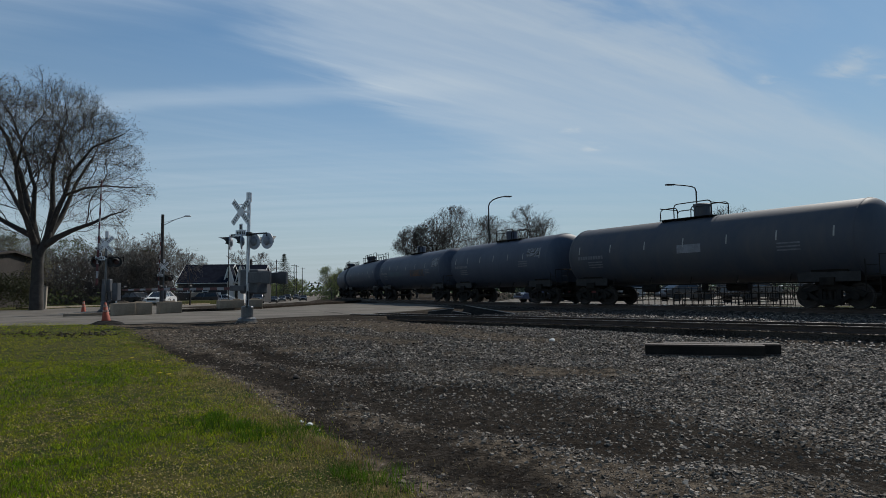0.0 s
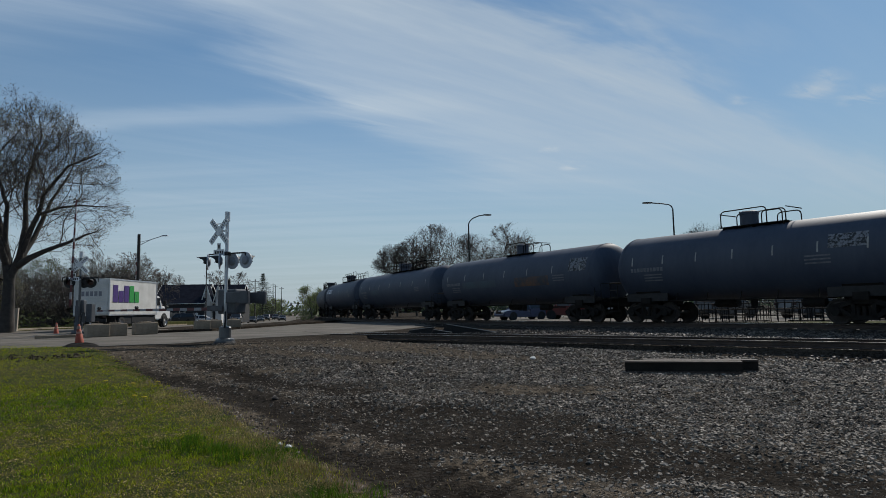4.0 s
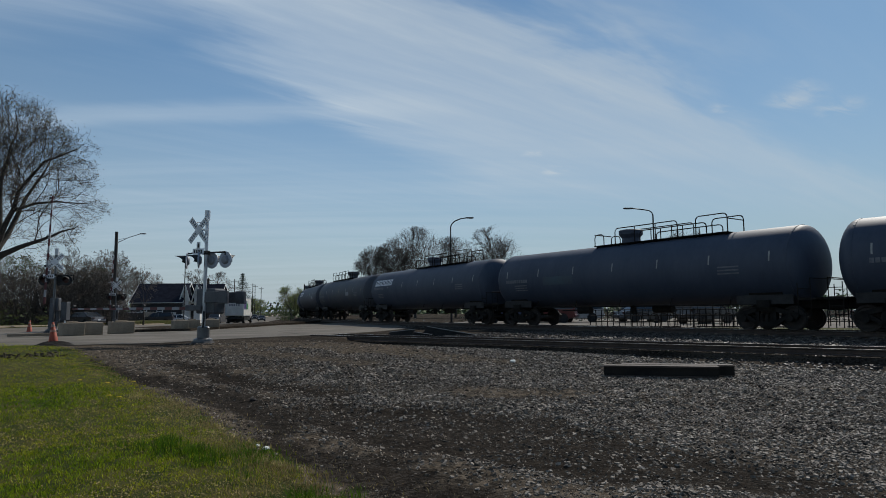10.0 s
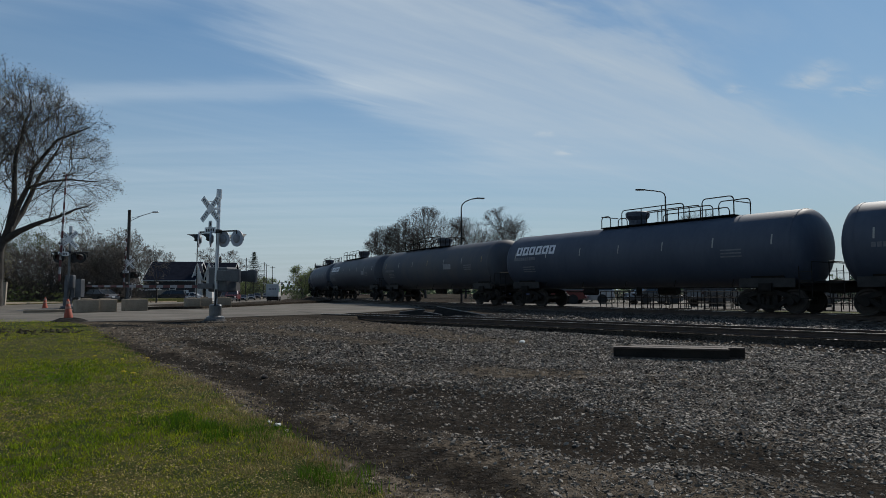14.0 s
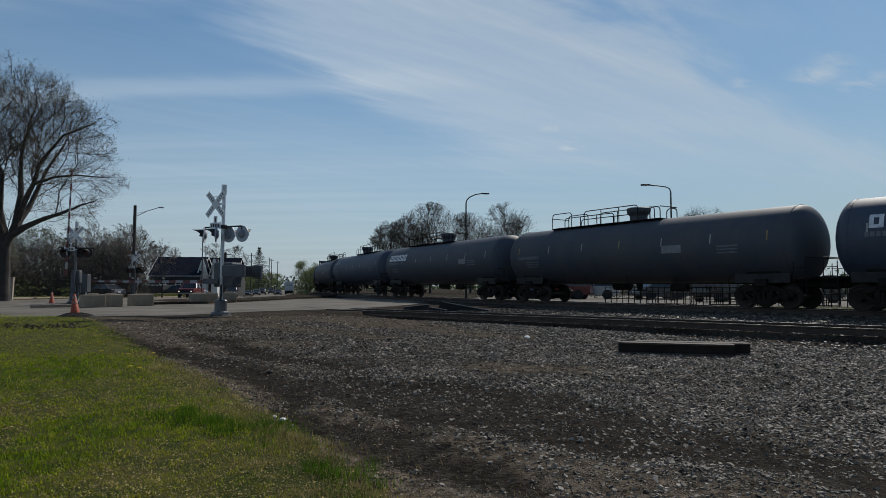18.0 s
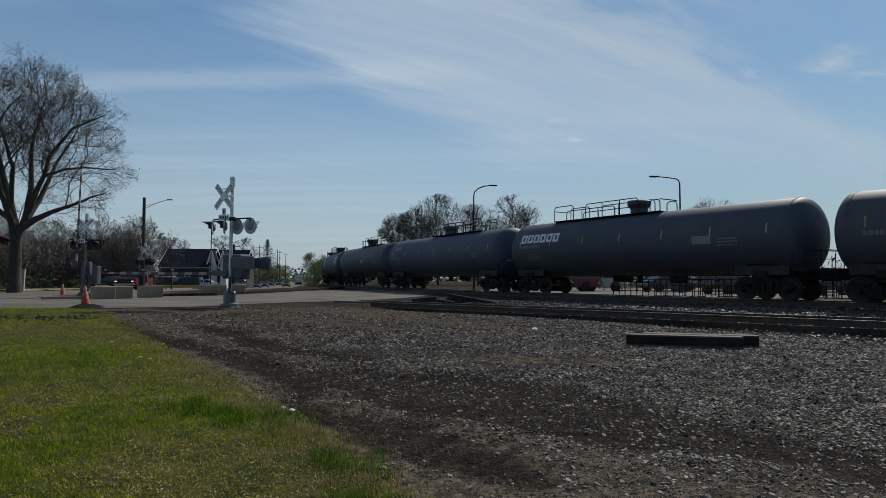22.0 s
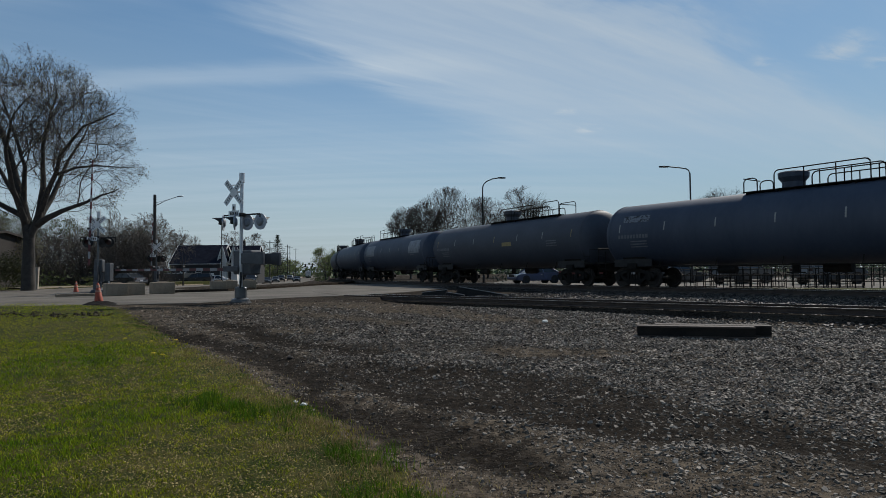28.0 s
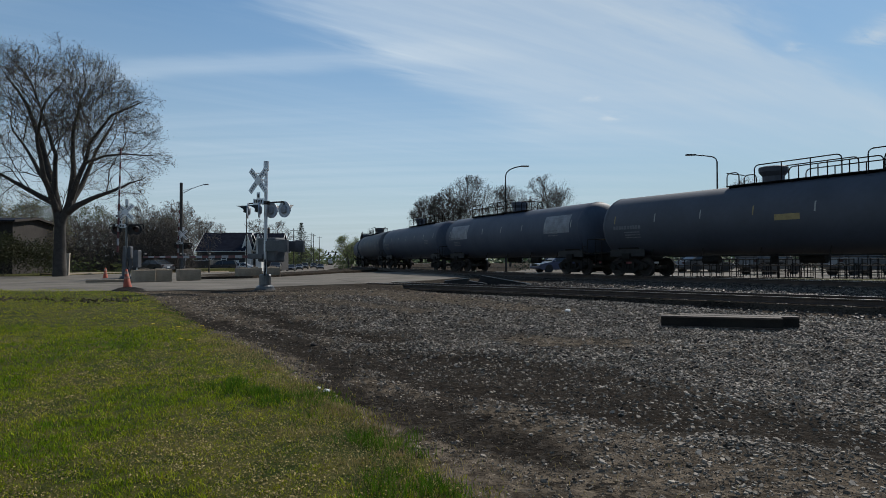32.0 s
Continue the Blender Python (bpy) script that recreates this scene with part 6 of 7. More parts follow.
def tubes_fast(name, A, B, RA, RB, material, sides=3):
    """Tapered tubes from arrays of ends and radii, as one mesh."""
    n = len(A)
    D = B - A
    D /= np.maximum(np.linalg.norm(D, axis=1, keepdims=True), 1e-9)
    ref = np.where(np.abs(D[:, 2:3]) < 0.9, np.array([[0, 0, 1.0]]), np.array([[1.0, 0, 0]]))
    U = np.cross(D, ref)
    U /= np.linalg.norm(U, axis=1, keepdims=True)
    V = np.cross(D, U)
    rings = []
    for C, R in ((A - D * RA[:, None] * 0.2, RA), (B + D * RB[:, None] * 0.3, RB)):
        for i in range(sides):
            t = 2 * math.pi * i / sides
            rings.append(C + (U * math.cos(t) + V * math.sin(t)) * R[:, None])
    v = np.stack(rings, 1)
    quad = np.array([(i, (i + 1) % sides, sides + (i + 1) % sides, sides + i) for i in range(sides)])
    f = quad[None] + (np.arange(n) * 2 * sides)[:, None, None]
    me = bpy.data.meshes.new(name)
    me.vertices.add(n * 2 * sides)
    me.vertices.foreach_set("co", v.reshape(-1))
    me.loops.add(n * sides * 4)
    me.loops.foreach_set("vertex_index", f.reshape(-1))
    me.polygons.add(n * sides)
    me.polygons.foreach_set("loop_start", np.arange(0, n * sides * 4, 4))
    me.update(calc_edges=True)
    me.polygons.foreach_set("use_smooth", np.ones(n * sides, bool))
    me.materials.append(material)
    return me


def crown_tree(at, seed, label, stems, centre, size, n, step_=0.4, tip=0.008, twigs=2, twig_len=0.45, floor=None, leaf=None, leaf_size=0.3, leaf_n=3, twig_mat="twig", bark="bark",
               least=0.0, lift=0.12, girth=None, angle=44, leaf_most=900, name="tree", category="tree"):
    """A bare tree: limbs along the given stems, boughs, branches and twigs forking off them inside a lumpy ellipsoid crown."""
    rnd = random.Random(seed)
    t = thing(name, label, category, Matrix.Translation(at))
    C, S = Vector(centre), Vector(size)
    wood, spray, ends = [], [], []

    def room(p, d):
        q = Vector(((p.x - C.x) / S.x, (p.y - C.y) / S.y, (p.z - C.z) / S.z))
        e = Vector((d.x / S.x, d.y / S.y, d.z / S.z))
        w = q + e
        w.normalize()
        lim = 1 + 0.14 * noise.noise(w * 2.3 + Vector((seed, 0, 0))) + 0.08 * noise.noise(w * 6.0 + Vector((0, seed, 0)))
        a, b, c = e.dot(e), q.dot(e), q.dot(q) - lim * lim
        return 0.1 if c > 0 else (-b + math.sqrt(max(0.0, b * b - a * c))) / a

    def fork(d, turn_, lean):
        u = d.orthogonal().normalized()
        u = u * math.cos(turn_) + d.cross(u) * math.sin(turn_)
        return (d * math.cos(lean) + u * math.sin(lean)).normalized()

    def shoot(p, d, L, r, r_end, k, wild, rise, into):
        """A crooked tapering branch in k pieces; gives its nodes."""
        nodes = []
        for i in range(k):
            d = (d + Vector((rnd.gauss(0, wild), rnd.gauss(0, wild), rnd.gauss(0, wild) + rise))).normalized()
            q = p + d * (L / k)
            into.append((p, q, r + (r_end - r) * i / k, r + (r_end - r) * (i + 1) / k))
            p = q
            nodes.append((p, d, r + (r_end - r) * (i + 1) / k, (i + 1) / k))
        return nodes

    tall = C.z + S.z
    grounded = sum(1 for line in stems if line[0][2] < 0.3)
    girth = girth or 0.017 * tall / math.sqrt(max(1, grounded))
    boughs = []
    for i, line in enumerate(stems):
        r0 = girth * (1.0 if line[0][2] < 0.3 else max(0.2, 0.86 - 1.25 * line[0][2] / tall))
        pts = [Vector(p) for p in line]
        total = sum((b - a).length for a, b in zip(pts, pts[1:]))
        gone = 0.0
        for a, b in zip(pts, pts[1:]):
            L = (b - a).length
            k = max(1, int(L / (step_ * 1.6)))
            p = a
            for j in range(k):
                q = a.lerp(b, (j + 1) / k) + (Vector((rnd.gauss(0, 0.03), rnd.gauss(0, 0.03), 0)) * step_ * 2 if j < k - 1 else Vector())
                f0, f1 = (gone + L * j / k) / total, (gone + L * (j + 1) / k) / total
                wood.append((p, q, r0 * (1 - 0.74 * f0 ** 0.8), r0 * (1 - 0.74 * f1 ** 0.8)))
                if q.z > C.z - S.z * 0.9 and f1 > 0.25:
                    boughs.append((q, (b - a).normalized(), r0 * (1 - 0.74 * f1 ** 0.8), f1))
                p = q
            gone += L
        d = (pts[-1] - pts[-2]).normalized()
        boughs += [x for x in shoot(pts[-1], d, max(0.5, room(pts[-1], d) * 0.97), r0 * 0.26, tip * 1.5, max(3, int(room(pts[-1], d) / (step_ * 1.6))), 0.13, 0.03 + lift * 0.2, wood)]
    golden = 0.0
    mean = (S.x + S.y + S.z) / 3
    for _ in range(int(14 + n / 36)):
        p, d, r, f = rnd.choice(boughs)
        golden += 2.4
        c = fork(d, golden, radians(rnd.gauss(angle, 9)))
        c = (c + Vector((0, 0, lift * 1.2))).normalized()
        L = min(room(p, c) * 0.97, mean * rnd.uniform(0.5, 1.15))
        if L < step_ or floor and p.z + c.z * L < floor[0] - floor[1] * math.hypot(p.x + c.x * L, p.y + c.y * L):
            continue
        b1 = shoot(p, c, L, max(min(r * 0.5, 0.003 + 0.0055 * L), tip * 1.5), tip * 1.1, max(3, int(L / (step_ * 1.1))), 0.15, 0.035 * (1 if lift >= 0 else -1), wood)
        for k in range(max(4, int(2.6 * L / step_ * 0.55))):
            p2, d2, r2, f2 = b1[int(len(b1) * rnd.random() ** 0.75)]
            golden += 2.4
            c2 = fork(d2, golden, radians(rnd.gauss(angle, 12)))
            L2 = min(room(p2, c2) * 0.98, L * rnd.uniform(0.34, 0.68) * (1.2 - 0.55 * f2))
            if L2 < 0.15:
                continue
            b2 = shoot(p2, c2, L2, max(min(r2 * 0.6, 0.006 + 0.008 * L2), tip * 1.1, least), max(tip, least), max(2, int(L2 / step_)), 0.2, 0.03 if lift >= 0 else -0.1, spray)
            for _ in range(3 + twigs):
                p3, d3, r3, f3 = rnd.choice(b2)
                golden += 2.4
                c3 = (fork(d3, golden, radians(rnd.gauss(angle + 4, 14))) + Vector((0, 0, lift))).normalized()
                L3 = min(room(p3, c3) + 0.12, twig_len * rnd.uniform(0.5, 1.5))
                q3 = p3 + c3 * L3
                spray.append((p3, q3, max(tip * 0.8, least), max(tip * 0.5, least * 0.7)))
                ends.append(q3)

    def tube(kind, rows, material, sides):
        return tubes_fast(kind, np.array([x[0] for x in rows]), np.array([x[1] for x in rows]), np.array([x[2] for x in rows]), np.array([x[3] for x in rows]), material, sides)

    part("trunk", tube("trunk", wood, M[bark], 7), None, t)
    part("crown", tube("crown", spray, M[twig_mat], 3), None, t)
    if leaf:
        part("leaves", clumps(rnd, ends[::max(1, len(ends) // leaf_most)], leaf_size, leaf_n, M[leaf]), None, t)
    return t


# the large bare maple beside the street: forked low, spreading to a wide rounded fan
crown_tree((-32.1, 45.0, 0.35), 23, "large bare spreading maple tree with a dark forked trunk",
           [[(-0.05, 0, -0.2), (0, 0, 2.2), (0.0, 0, 3.85), (-0.45, 0, 6.2), (-0.9, 0.1, 7.6), (-1.8, 0.3, 10.3), (-2.9, 0.4, 12.9)],
            [(0.0, 0, 3.7), (0.7, 0, 5.5), (0.95, 0.1, 7.6), (0.75, 0.3, 10.3), (1.2, 0.5, 13.4)],
            [(-0.45, 0, 6.2), (-0.2, -0.3, 7.8), (0.0, -0.5, 9.05), (-0.55, -0.8, 11.2), (-1.3, -1.0, 13.7)],
            [(0.85, 0.05, 5.9), (1.5, -0.2, 7.2), (2.2, -0.4, 8.4), (2.6, -0.5, 9.8), (4.5, -0.8, 11.8), (5.9, -0.9, 12.3)],
            [(0.6, 0, 4.85), (1.6, -0.1, 5.4), (2.6, -0.2, 5.8), (4.3, -0.3, 6.35), (5.7, -0.4, 6.9)],
            [(2.2, -0.4, 8.4), (3.3, 0.2, 9.0), (4.6, 0.6, 9.2), (6.2, 0.9, 9.1)],
            [(-0.4, 0, 6.0), (-1.6, 0.2, 7.6), (-3.0, 0.5, 9.6), (-4.4, 0.8, 11.2)], [(-0.3, 0, 5.4), (-1.8, -0.4, 6.3), (-4.0, -0.8, 7.6), (-5.6, -1.0, 8.3)],
            [(0.2, 0, 4.4), (0.6, 1.6, 7), (0.9, 3.0, 10.0), (1.6, 3.8, 12.0)], [(-0.2, 0, 4.8), (0.0, -1.7, 7.2), (0.4, -3.0, 9.8), (1.4, -3.8, 11.6)]],
           (-0.5, 0, 10.1), (8.1, 6.8, 7.3), 4000, 0.36, 0.0085, 4, 0.62, floor=(6.6, 0.55), lift=0.03, girth=0.52, angle=46, leaf="leaf_bud", leaf_size=0.17, leaf_n=1, leaf_most=9000)
crown_tree((-39.5, 40, 0.35), 5, "ornamental tree with dull purple leaves", [[(0, 0, -0.2), (0, 0, 2.4), (0.3, 0, 4.2)], [(0, 0, 2.2), (1.0, 0.1, 4.0)], [(0, 0, 2.3), (-1.0, -0.1, 4.0)]], (0, 0, 5.2), (3.2, 2.8, 3.0), 420, 0.4,
           leaf="leaf_red", leaf_size=0.28, leaf_n=12)


def stems_for(rs, count, h, splay, low=0.1):
    return [[(rs.normal(0, splay * 0.25), rs.normal(0, splay * 0.2), -0.2), (rs.normal(0, splay * 0.4), rs.normal(0, splay * 0.3), h * (0.2 + low)), (rs.normal(0, splay), rs.normal(0, splay * 0.8), h * (0.42 + low))]
            for _ in range(count)]


def grove(places, seed, label, tall, wide, n=520, count=4, step_=0.42, **more):
    """One tree for each x, y and size, rounded, with several stems from the ground."""
    for i, (x, y, s) in enumerate(places):
        rs = np.random.RandomState(seed + i)
        h, w = tall * s, wide * s
        crown_tree((x, y, ROAD_Z + fall(y) * (x < -19) - 0.1), seed * 7 + i, label, stems_for(rs, count, h, w * 0.22), (0, 0, h * 0.56), (w, w * 0.85, h * 0.46), n, step_ * (0.6 + 0.4 * s), **more)


def single(places, seed, label, tall, wide, n=420, **more):
    """Trees with one trunk that forks, for each x, y and size."""
    for i, (x, y, s) in enumerate(places):
        rs = np.random.RandomState(seed + i)
        h, w = tall * s, wide * s
        stems = [[(0, 0, -0.2), (rs.normal(0, 0.1), rs.normal(0, 0.1), h * 0.22), (rs.normal(0, 0.3), rs.normal(0, 0.3), h * 0.5)]]
        stems += [[(0, 0, h * (0.2 + 0.06 * k)), (w * 0.3 * math.cos(2.4 * k + seed + i), w * 0.3 * math.sin(2.4 * k + seed + i), h * (0.42 + 0.05 * k))] for k in range(3)]
        crown_tree((x, y, ROAD_Z + fall(y) * (x < -19) - 0.1), seed * 7 + i, label, stems, (0, 0, h * 0.64), (w, w * 0.85, h * 0.37), n, 0.40 * (0.5 + 0.5 * s), floor=(h * 0.36, 0.2), **more)


grove([(-41.6, 72, 1.0), (-39.0, 75, 1.05), (-37.2, 72, 0.9), (-46, 76, 1.0), (-50, 70, 0.9), (-43.5, 80, 1.0)], 31, "dense bare brown tree behind the street", 8.4, 3.4, 1100, 5, twigs=4, tip=0.013, twig_mat="twig_pale", bark="bark_pale", least=0.013)
grove([(-55, 84, 1.0), (-60, 80, 1.05), (-65, 76, 1.0), (-70, 82, 1.1), (-76, 74, 1.0), (-49, 90, 0.9), (-66, 66, 0.9), (-72, 64, 1.0)], 91, "bare brown and greenish tree at the wood's edge", 9.0, 4.2, 650, 4, twigs=3, tip=0.014, twig_mat="twig_pale", bark="bark_pale",
      least=0.014, leaf="leaf_green", leaf_size=0.30, leaf_n=4)
single([(-34.9, 76, 0.9)], 77, "slender bare tree with hanging twigs", 8.0, 1.7, 300, twigs=2, tip=0.010, twig_mat="twig_pale", lift=-0.1)
grove([(-46.2, 60, 0.9), (-48.6, 62, 0.75)], 41, "pale green leafy bush beside the street", 5.0, 2.0, 200, 4, leaf="leaf_spring", leaf_size=0.42, leaf_n=11, twigs=2, twig_mat="twig_pale")
grove([(-52, 66, 1.0), (-56, 62, 1.0), (-60, 58, 1.1), (-43.2, 60, 0.62), (-50.5, 58, 0.8)], 47, "thin bare tree with budding branches", 9.0, 2.6, 600, 3, leaf="leaf_bud", leaf_size=0.25, leaf_n=2, twigs=4, twig_mat="twig_pale", bark="bark_pale")
single([(-56.5, 150, 1.0), (-52.8, 153, 0.95)], 53, "bare spreading tree behind the houses", 12.5, 3.9, 700, twigs=3, tip=0.02, twig_len=0.7, twig_mat="twig_pale", least=0.02)
single([(-58, 125, 1.0), (-61, 128, 0.9)], 57, "rounded bare tree behind the houses", 10.5, 4.4, 700, twigs=4, tip=0.018, twig_len=0.6, twig_mat="twig_pale", least=0.018)
single([(-9.4, 99, 0.76), (-6.6, 102, 0.85), (-3.6, 99, 0.97), (2.6, 101, 0.88), (8.8, 100, 0.97), (33, 84, 0.80)], 61, "bare spring tree behind the railway", 14.6, 5.3, 1700, twigs=2, tip=0.013, twig_len=1.0, twig_mat="twig", bark="bark", lift=0.22, angle=37)
single([(-34.6, 150, 1.0), (-33, 154, 0.85)], 67, "pale green budding tree by the street", 8.2, 3.1, 300, twigs=3, tip=0.018, leaf="leaf_spring", leaf_size=0.34, leaf_n=4, twig_mat="twig_pale")


for y, off, s in ((170, -11, 1.0), (200, -10.5, 0.9), (235, -10, 1.1), (275, -9, 1.1), (190, 11, 0.9), (228, 9.5, 1.0), (265, 9, 1.1), (310, -8, 1.2), (330, 9, 1.2)):
    single([(street_x(y, off), y, s)], 300 + y, "pale green budding tree by the street", 7.6, 3.2, 130, twigs=2, tip=0.03, leaf="leaf_spring", leaf_size=0.5, leaf_n=6, twig_mat="twig_pale")


def brush(places, seed, material, label, per):
    """A tangle of thin stems and dead leaves filling the foot of a thicket; places: x, y, radius, height."""
    rs = np.random.RandomState(seed)
    A, B = [], []
    for x, y, r, h in places:
        k = int(per * r)
        p = rs.normal(0, 0.45, (k, 2)) * r
        z = rs.uniform(0, 1, k) ** 1.2 * h * np.sqrt(np.maximum(0.05, 1 - (np.hypot(p[:, 0], p[:, 1]) / (1.25 * r)) ** 2))
        a = np.column_stack([x + p[:, 0], y + p[:, 1], ROAD_Z + fall(y) + z])
        d = rs.normal(0, 1, (k, 3)) * np.array([0.5, 0.5, 0.45]) + np.array([0, 0, 0.5])
        A.append(a)
        B.append(a + d * rs.uniform(0.25, 0.7, (k, 1)))
    A, B = np.concatenate(A), np.concatenate(B)
    r = rs.uniform(0.012, 0.026, len(A))
    tagged(new("brushwood", tubes_fast("brushwood", A, B, r, r * 0.5, M[material], 3)), label, "brushwood", kind="stuff")


brush([(-41.6, 72, 3.0, 6.0), (-39.0, 75, 3.2, 6.6), (-37.2, 72, 2.6, 5.4), (-46, 76, 3.2, 6.4), (-50, 70, 3.0, 5.6), (-43.5, 80, 3.0, 6.4), (-44.5, 68, 2.4, 5.6), (-47, 71, 3.0, 6.4), (-52, 74, 3.2, 7.0), (-56, 74, 3.4, 7.0), (-60, 70, 3.5, 7.0)], 71, "twig", "dense brown brushwood among the bare trees", 900)
brush([(-55, 84, 4.5, 6.0), (-60, 80, 4.5, 6.4), (-66, 76, 4.5, 6.0), (-72, 70, 4.5, 6.0), (-50, 62, 2.6, 2.2), (-56, 62, 3.0, 3.0), (-62, 58, 3.0, 3.0)], 72, "leaf_bud", "tangled brown and olive scrub beside the street", 600)


def post_stump(m):
    t = thing("wooden_post", "pale weathered wooden post behind the large maple", "post", m)
    part("post", box((0, 0, 0.85), (0.27, 0.24, 1.7), bevel=0.03), M["fence_wood"], t)
    part("cap", box((0, 0, 1.73), (0.31, 0.28, 0.06), bevel=0.02), M["fence_wood"], t)


post_stump(pose(-33.75, 48.2, ROAD_Z + 0.02, 0, 2, 12))


def shrub(x, y, wide, tall, seed, leaf):
    """A dense rounded bush of thin stems and small leaves."""
    rs = np.random.RandomState(seed)
    stems = [[(rs.normal(0, wide * 0.2), rs.normal(0, wide * 0.2), -0.1), (rs.normal(0, wide * 0.4), rs.normal(0, wide * 0.4), tall * 0.5)] for _ in range(6)]
    crown_tree((x, y, ROAD_Z), seed, "dense olive green and brown shrub beside the street", stems, (0, 0, tall * 0.52), (wide, wide * 0.9, tall * 0.5), 420, 0.3, twigs=3, twig_len=0.35, leaf=leaf, leaf_size=0.30, leaf_n=9,
               leaf_most=1500, name="shrub", category="shrub")


for i, (x, y, w, h) in enumerate(((-36.4, 48.6, 1.5, 2.5), (-38.6, 47.6, 1.7, 2.9), (-41.0, 46.8, 1.8, 3.0), (-43.6, 47.4, 1.8, 2.8))):
    shrub(x, y, w, h, 140 + i, "leaf_olive")


def pine(at, tall, seed, label):
    rnd = random.Random(seed)
    t = thing("conifer", label, "conifer", Matrix.Translation(at))
    part("trunk", rod((0, 0, 0), (0, 0, tall * 0.97), 0.22, 0.03, 8), M["bark"], t)
    segs, pts = [], []
    for i in range(22):
        f = i / 21
        z = tall * (0.10 + 0.89 * f)
        L = min(0.56 * tall * (1 - f), tall * 0.30) * (0.8 + 0.35 * (i % 2)) + 0.06
        for j in range(9):
            a = 6.28 * j / 9 + rnd.uniform(-0.3, 0.3)
            k = rnd.uniform(0.75, 1.1)
            e = Vector((L * k * math.cos(a), L * k * math.sin(a), z - 0.16 * L))
            segs.append((Vector((0, 0, z)), e, 0.04, 0.012, 1))
            for q in range(5):
                pts.append(Vector((0, 0, z)).lerp(e, 0.24 + 0.19 * q))
    tagged(part("branches", tubes("branches", segs, M["bark"], 3), None, t), kind="stuff")
    part("needles", clumps(rnd, pts, 0.26, 14, M["needle"]), None, t)


pine((-64.4, 210, street_z(210) - 0.2), 15.2, 9, "dark green spruce tree behind the houses")
pine((-73, 215, street_z(215)), 7.0, 10, "small dark conifer behind the houses")


def far_woods():
    """Low hazy woods closing the view."""
    rnd = random.Random(90)
    vs, fs = [], []
    for i in range(5200):
        a = radians(rnd.uniform(-70, 70))
        d = rnd.uniform(190, 330) if i < 4600 else rnd.uniform(330, 470)
        a = a if i < 4600 else radians(rnd.uniform(-22, -6))
        x, y = d * math.sin(a), d * math.cos(a)
        if abs(x - street_x(y)) < 10 and d < 345:
            continue
        h = 4.5 + 2.5 * noise.noise((x * 0.03, y * 0.03, 2)) + rnd.uniform(0, 3)
        z0 = -1.0
        for k in range(5):
            c = Vector((x + rnd.gauss(0, 1.2), y + rnd.gauss(0, 1.2), z0 + h * rnd.uniform(0.05, 1)))
            u = Vector((rnd.gauss(0, 1), rnd.gauss(0, 1), rnd.gauss(0, 1))).normalized()
            v = u.orthogonal().normalized()
            s = rnd.uniform(0.5, 1.1)
            n = len(vs)
            vs += [c - u * s, c + v * s * 0.7, c + u * s, c - v * s * 0.7]
            fs.append((n, n + 1, n + 2, n + 3))
    ob = new("far_woods", mesh("far_woods", vs, fs, M["leaf"]))
    tagged(ob, "low hazy spring woods in the distance", "woods", kind="stuff")


far_woods()
# an added hedge that darkens the background seen under the train
rnd_b = random.Random(12)
pts = [Vector((3 + 42 * i / 150, 66 - 14 * i / 150 + rnd_b.uniform(-1, 1), 0.4 + rnd_b.uniform(0.1, 1.7))) for i in range(150)]
tagged(new("hedge", clumps(rnd_b, pts, 0.5, 40, M["needle"], "hedge")), "added dark hedge behind the car park", "hedge")
# hedges and shrubs along the far street
rnd_h = random.Random(4)
for y, off, n, lab in ((150, -11, 30, "rough green hedge along the street"), (185, -9, 34, "rough green hedge along the street"), (170, 9, 30, "pale green shrubs along the street"), (205, -8, 40, "pale green shrubs along the street")):
    pts = [Vector((street_x(y + 24 * i / n, off) + rnd_h.gauss(0, 0.8), y + 24 * i / n, street_z(y + 24 * i / n) + rnd_h.uniform(0.2, 2.6))) for i in range(n)]
    tagged(new("hedge", clumps(rnd_h, pts, 0.8, 26, M["leaf_green"], "hedge")), lab, "hedge")
pts = [Vector((-62 + 26 * i / 60 + rnd_h.gauss(0, 0.5), 56 + rnd_h.uniform(-2, 6), 0.4 + rnd_h.uniform(0.1, 1.2))) for i in range(60)]
tagged(new("undergrowth", clumps(rnd_h, pts, 0.55, 26, M["leaf_green"], "undergrowth")), "low tangled green and brown undergrowth", "undergrowth", kind="stuff")


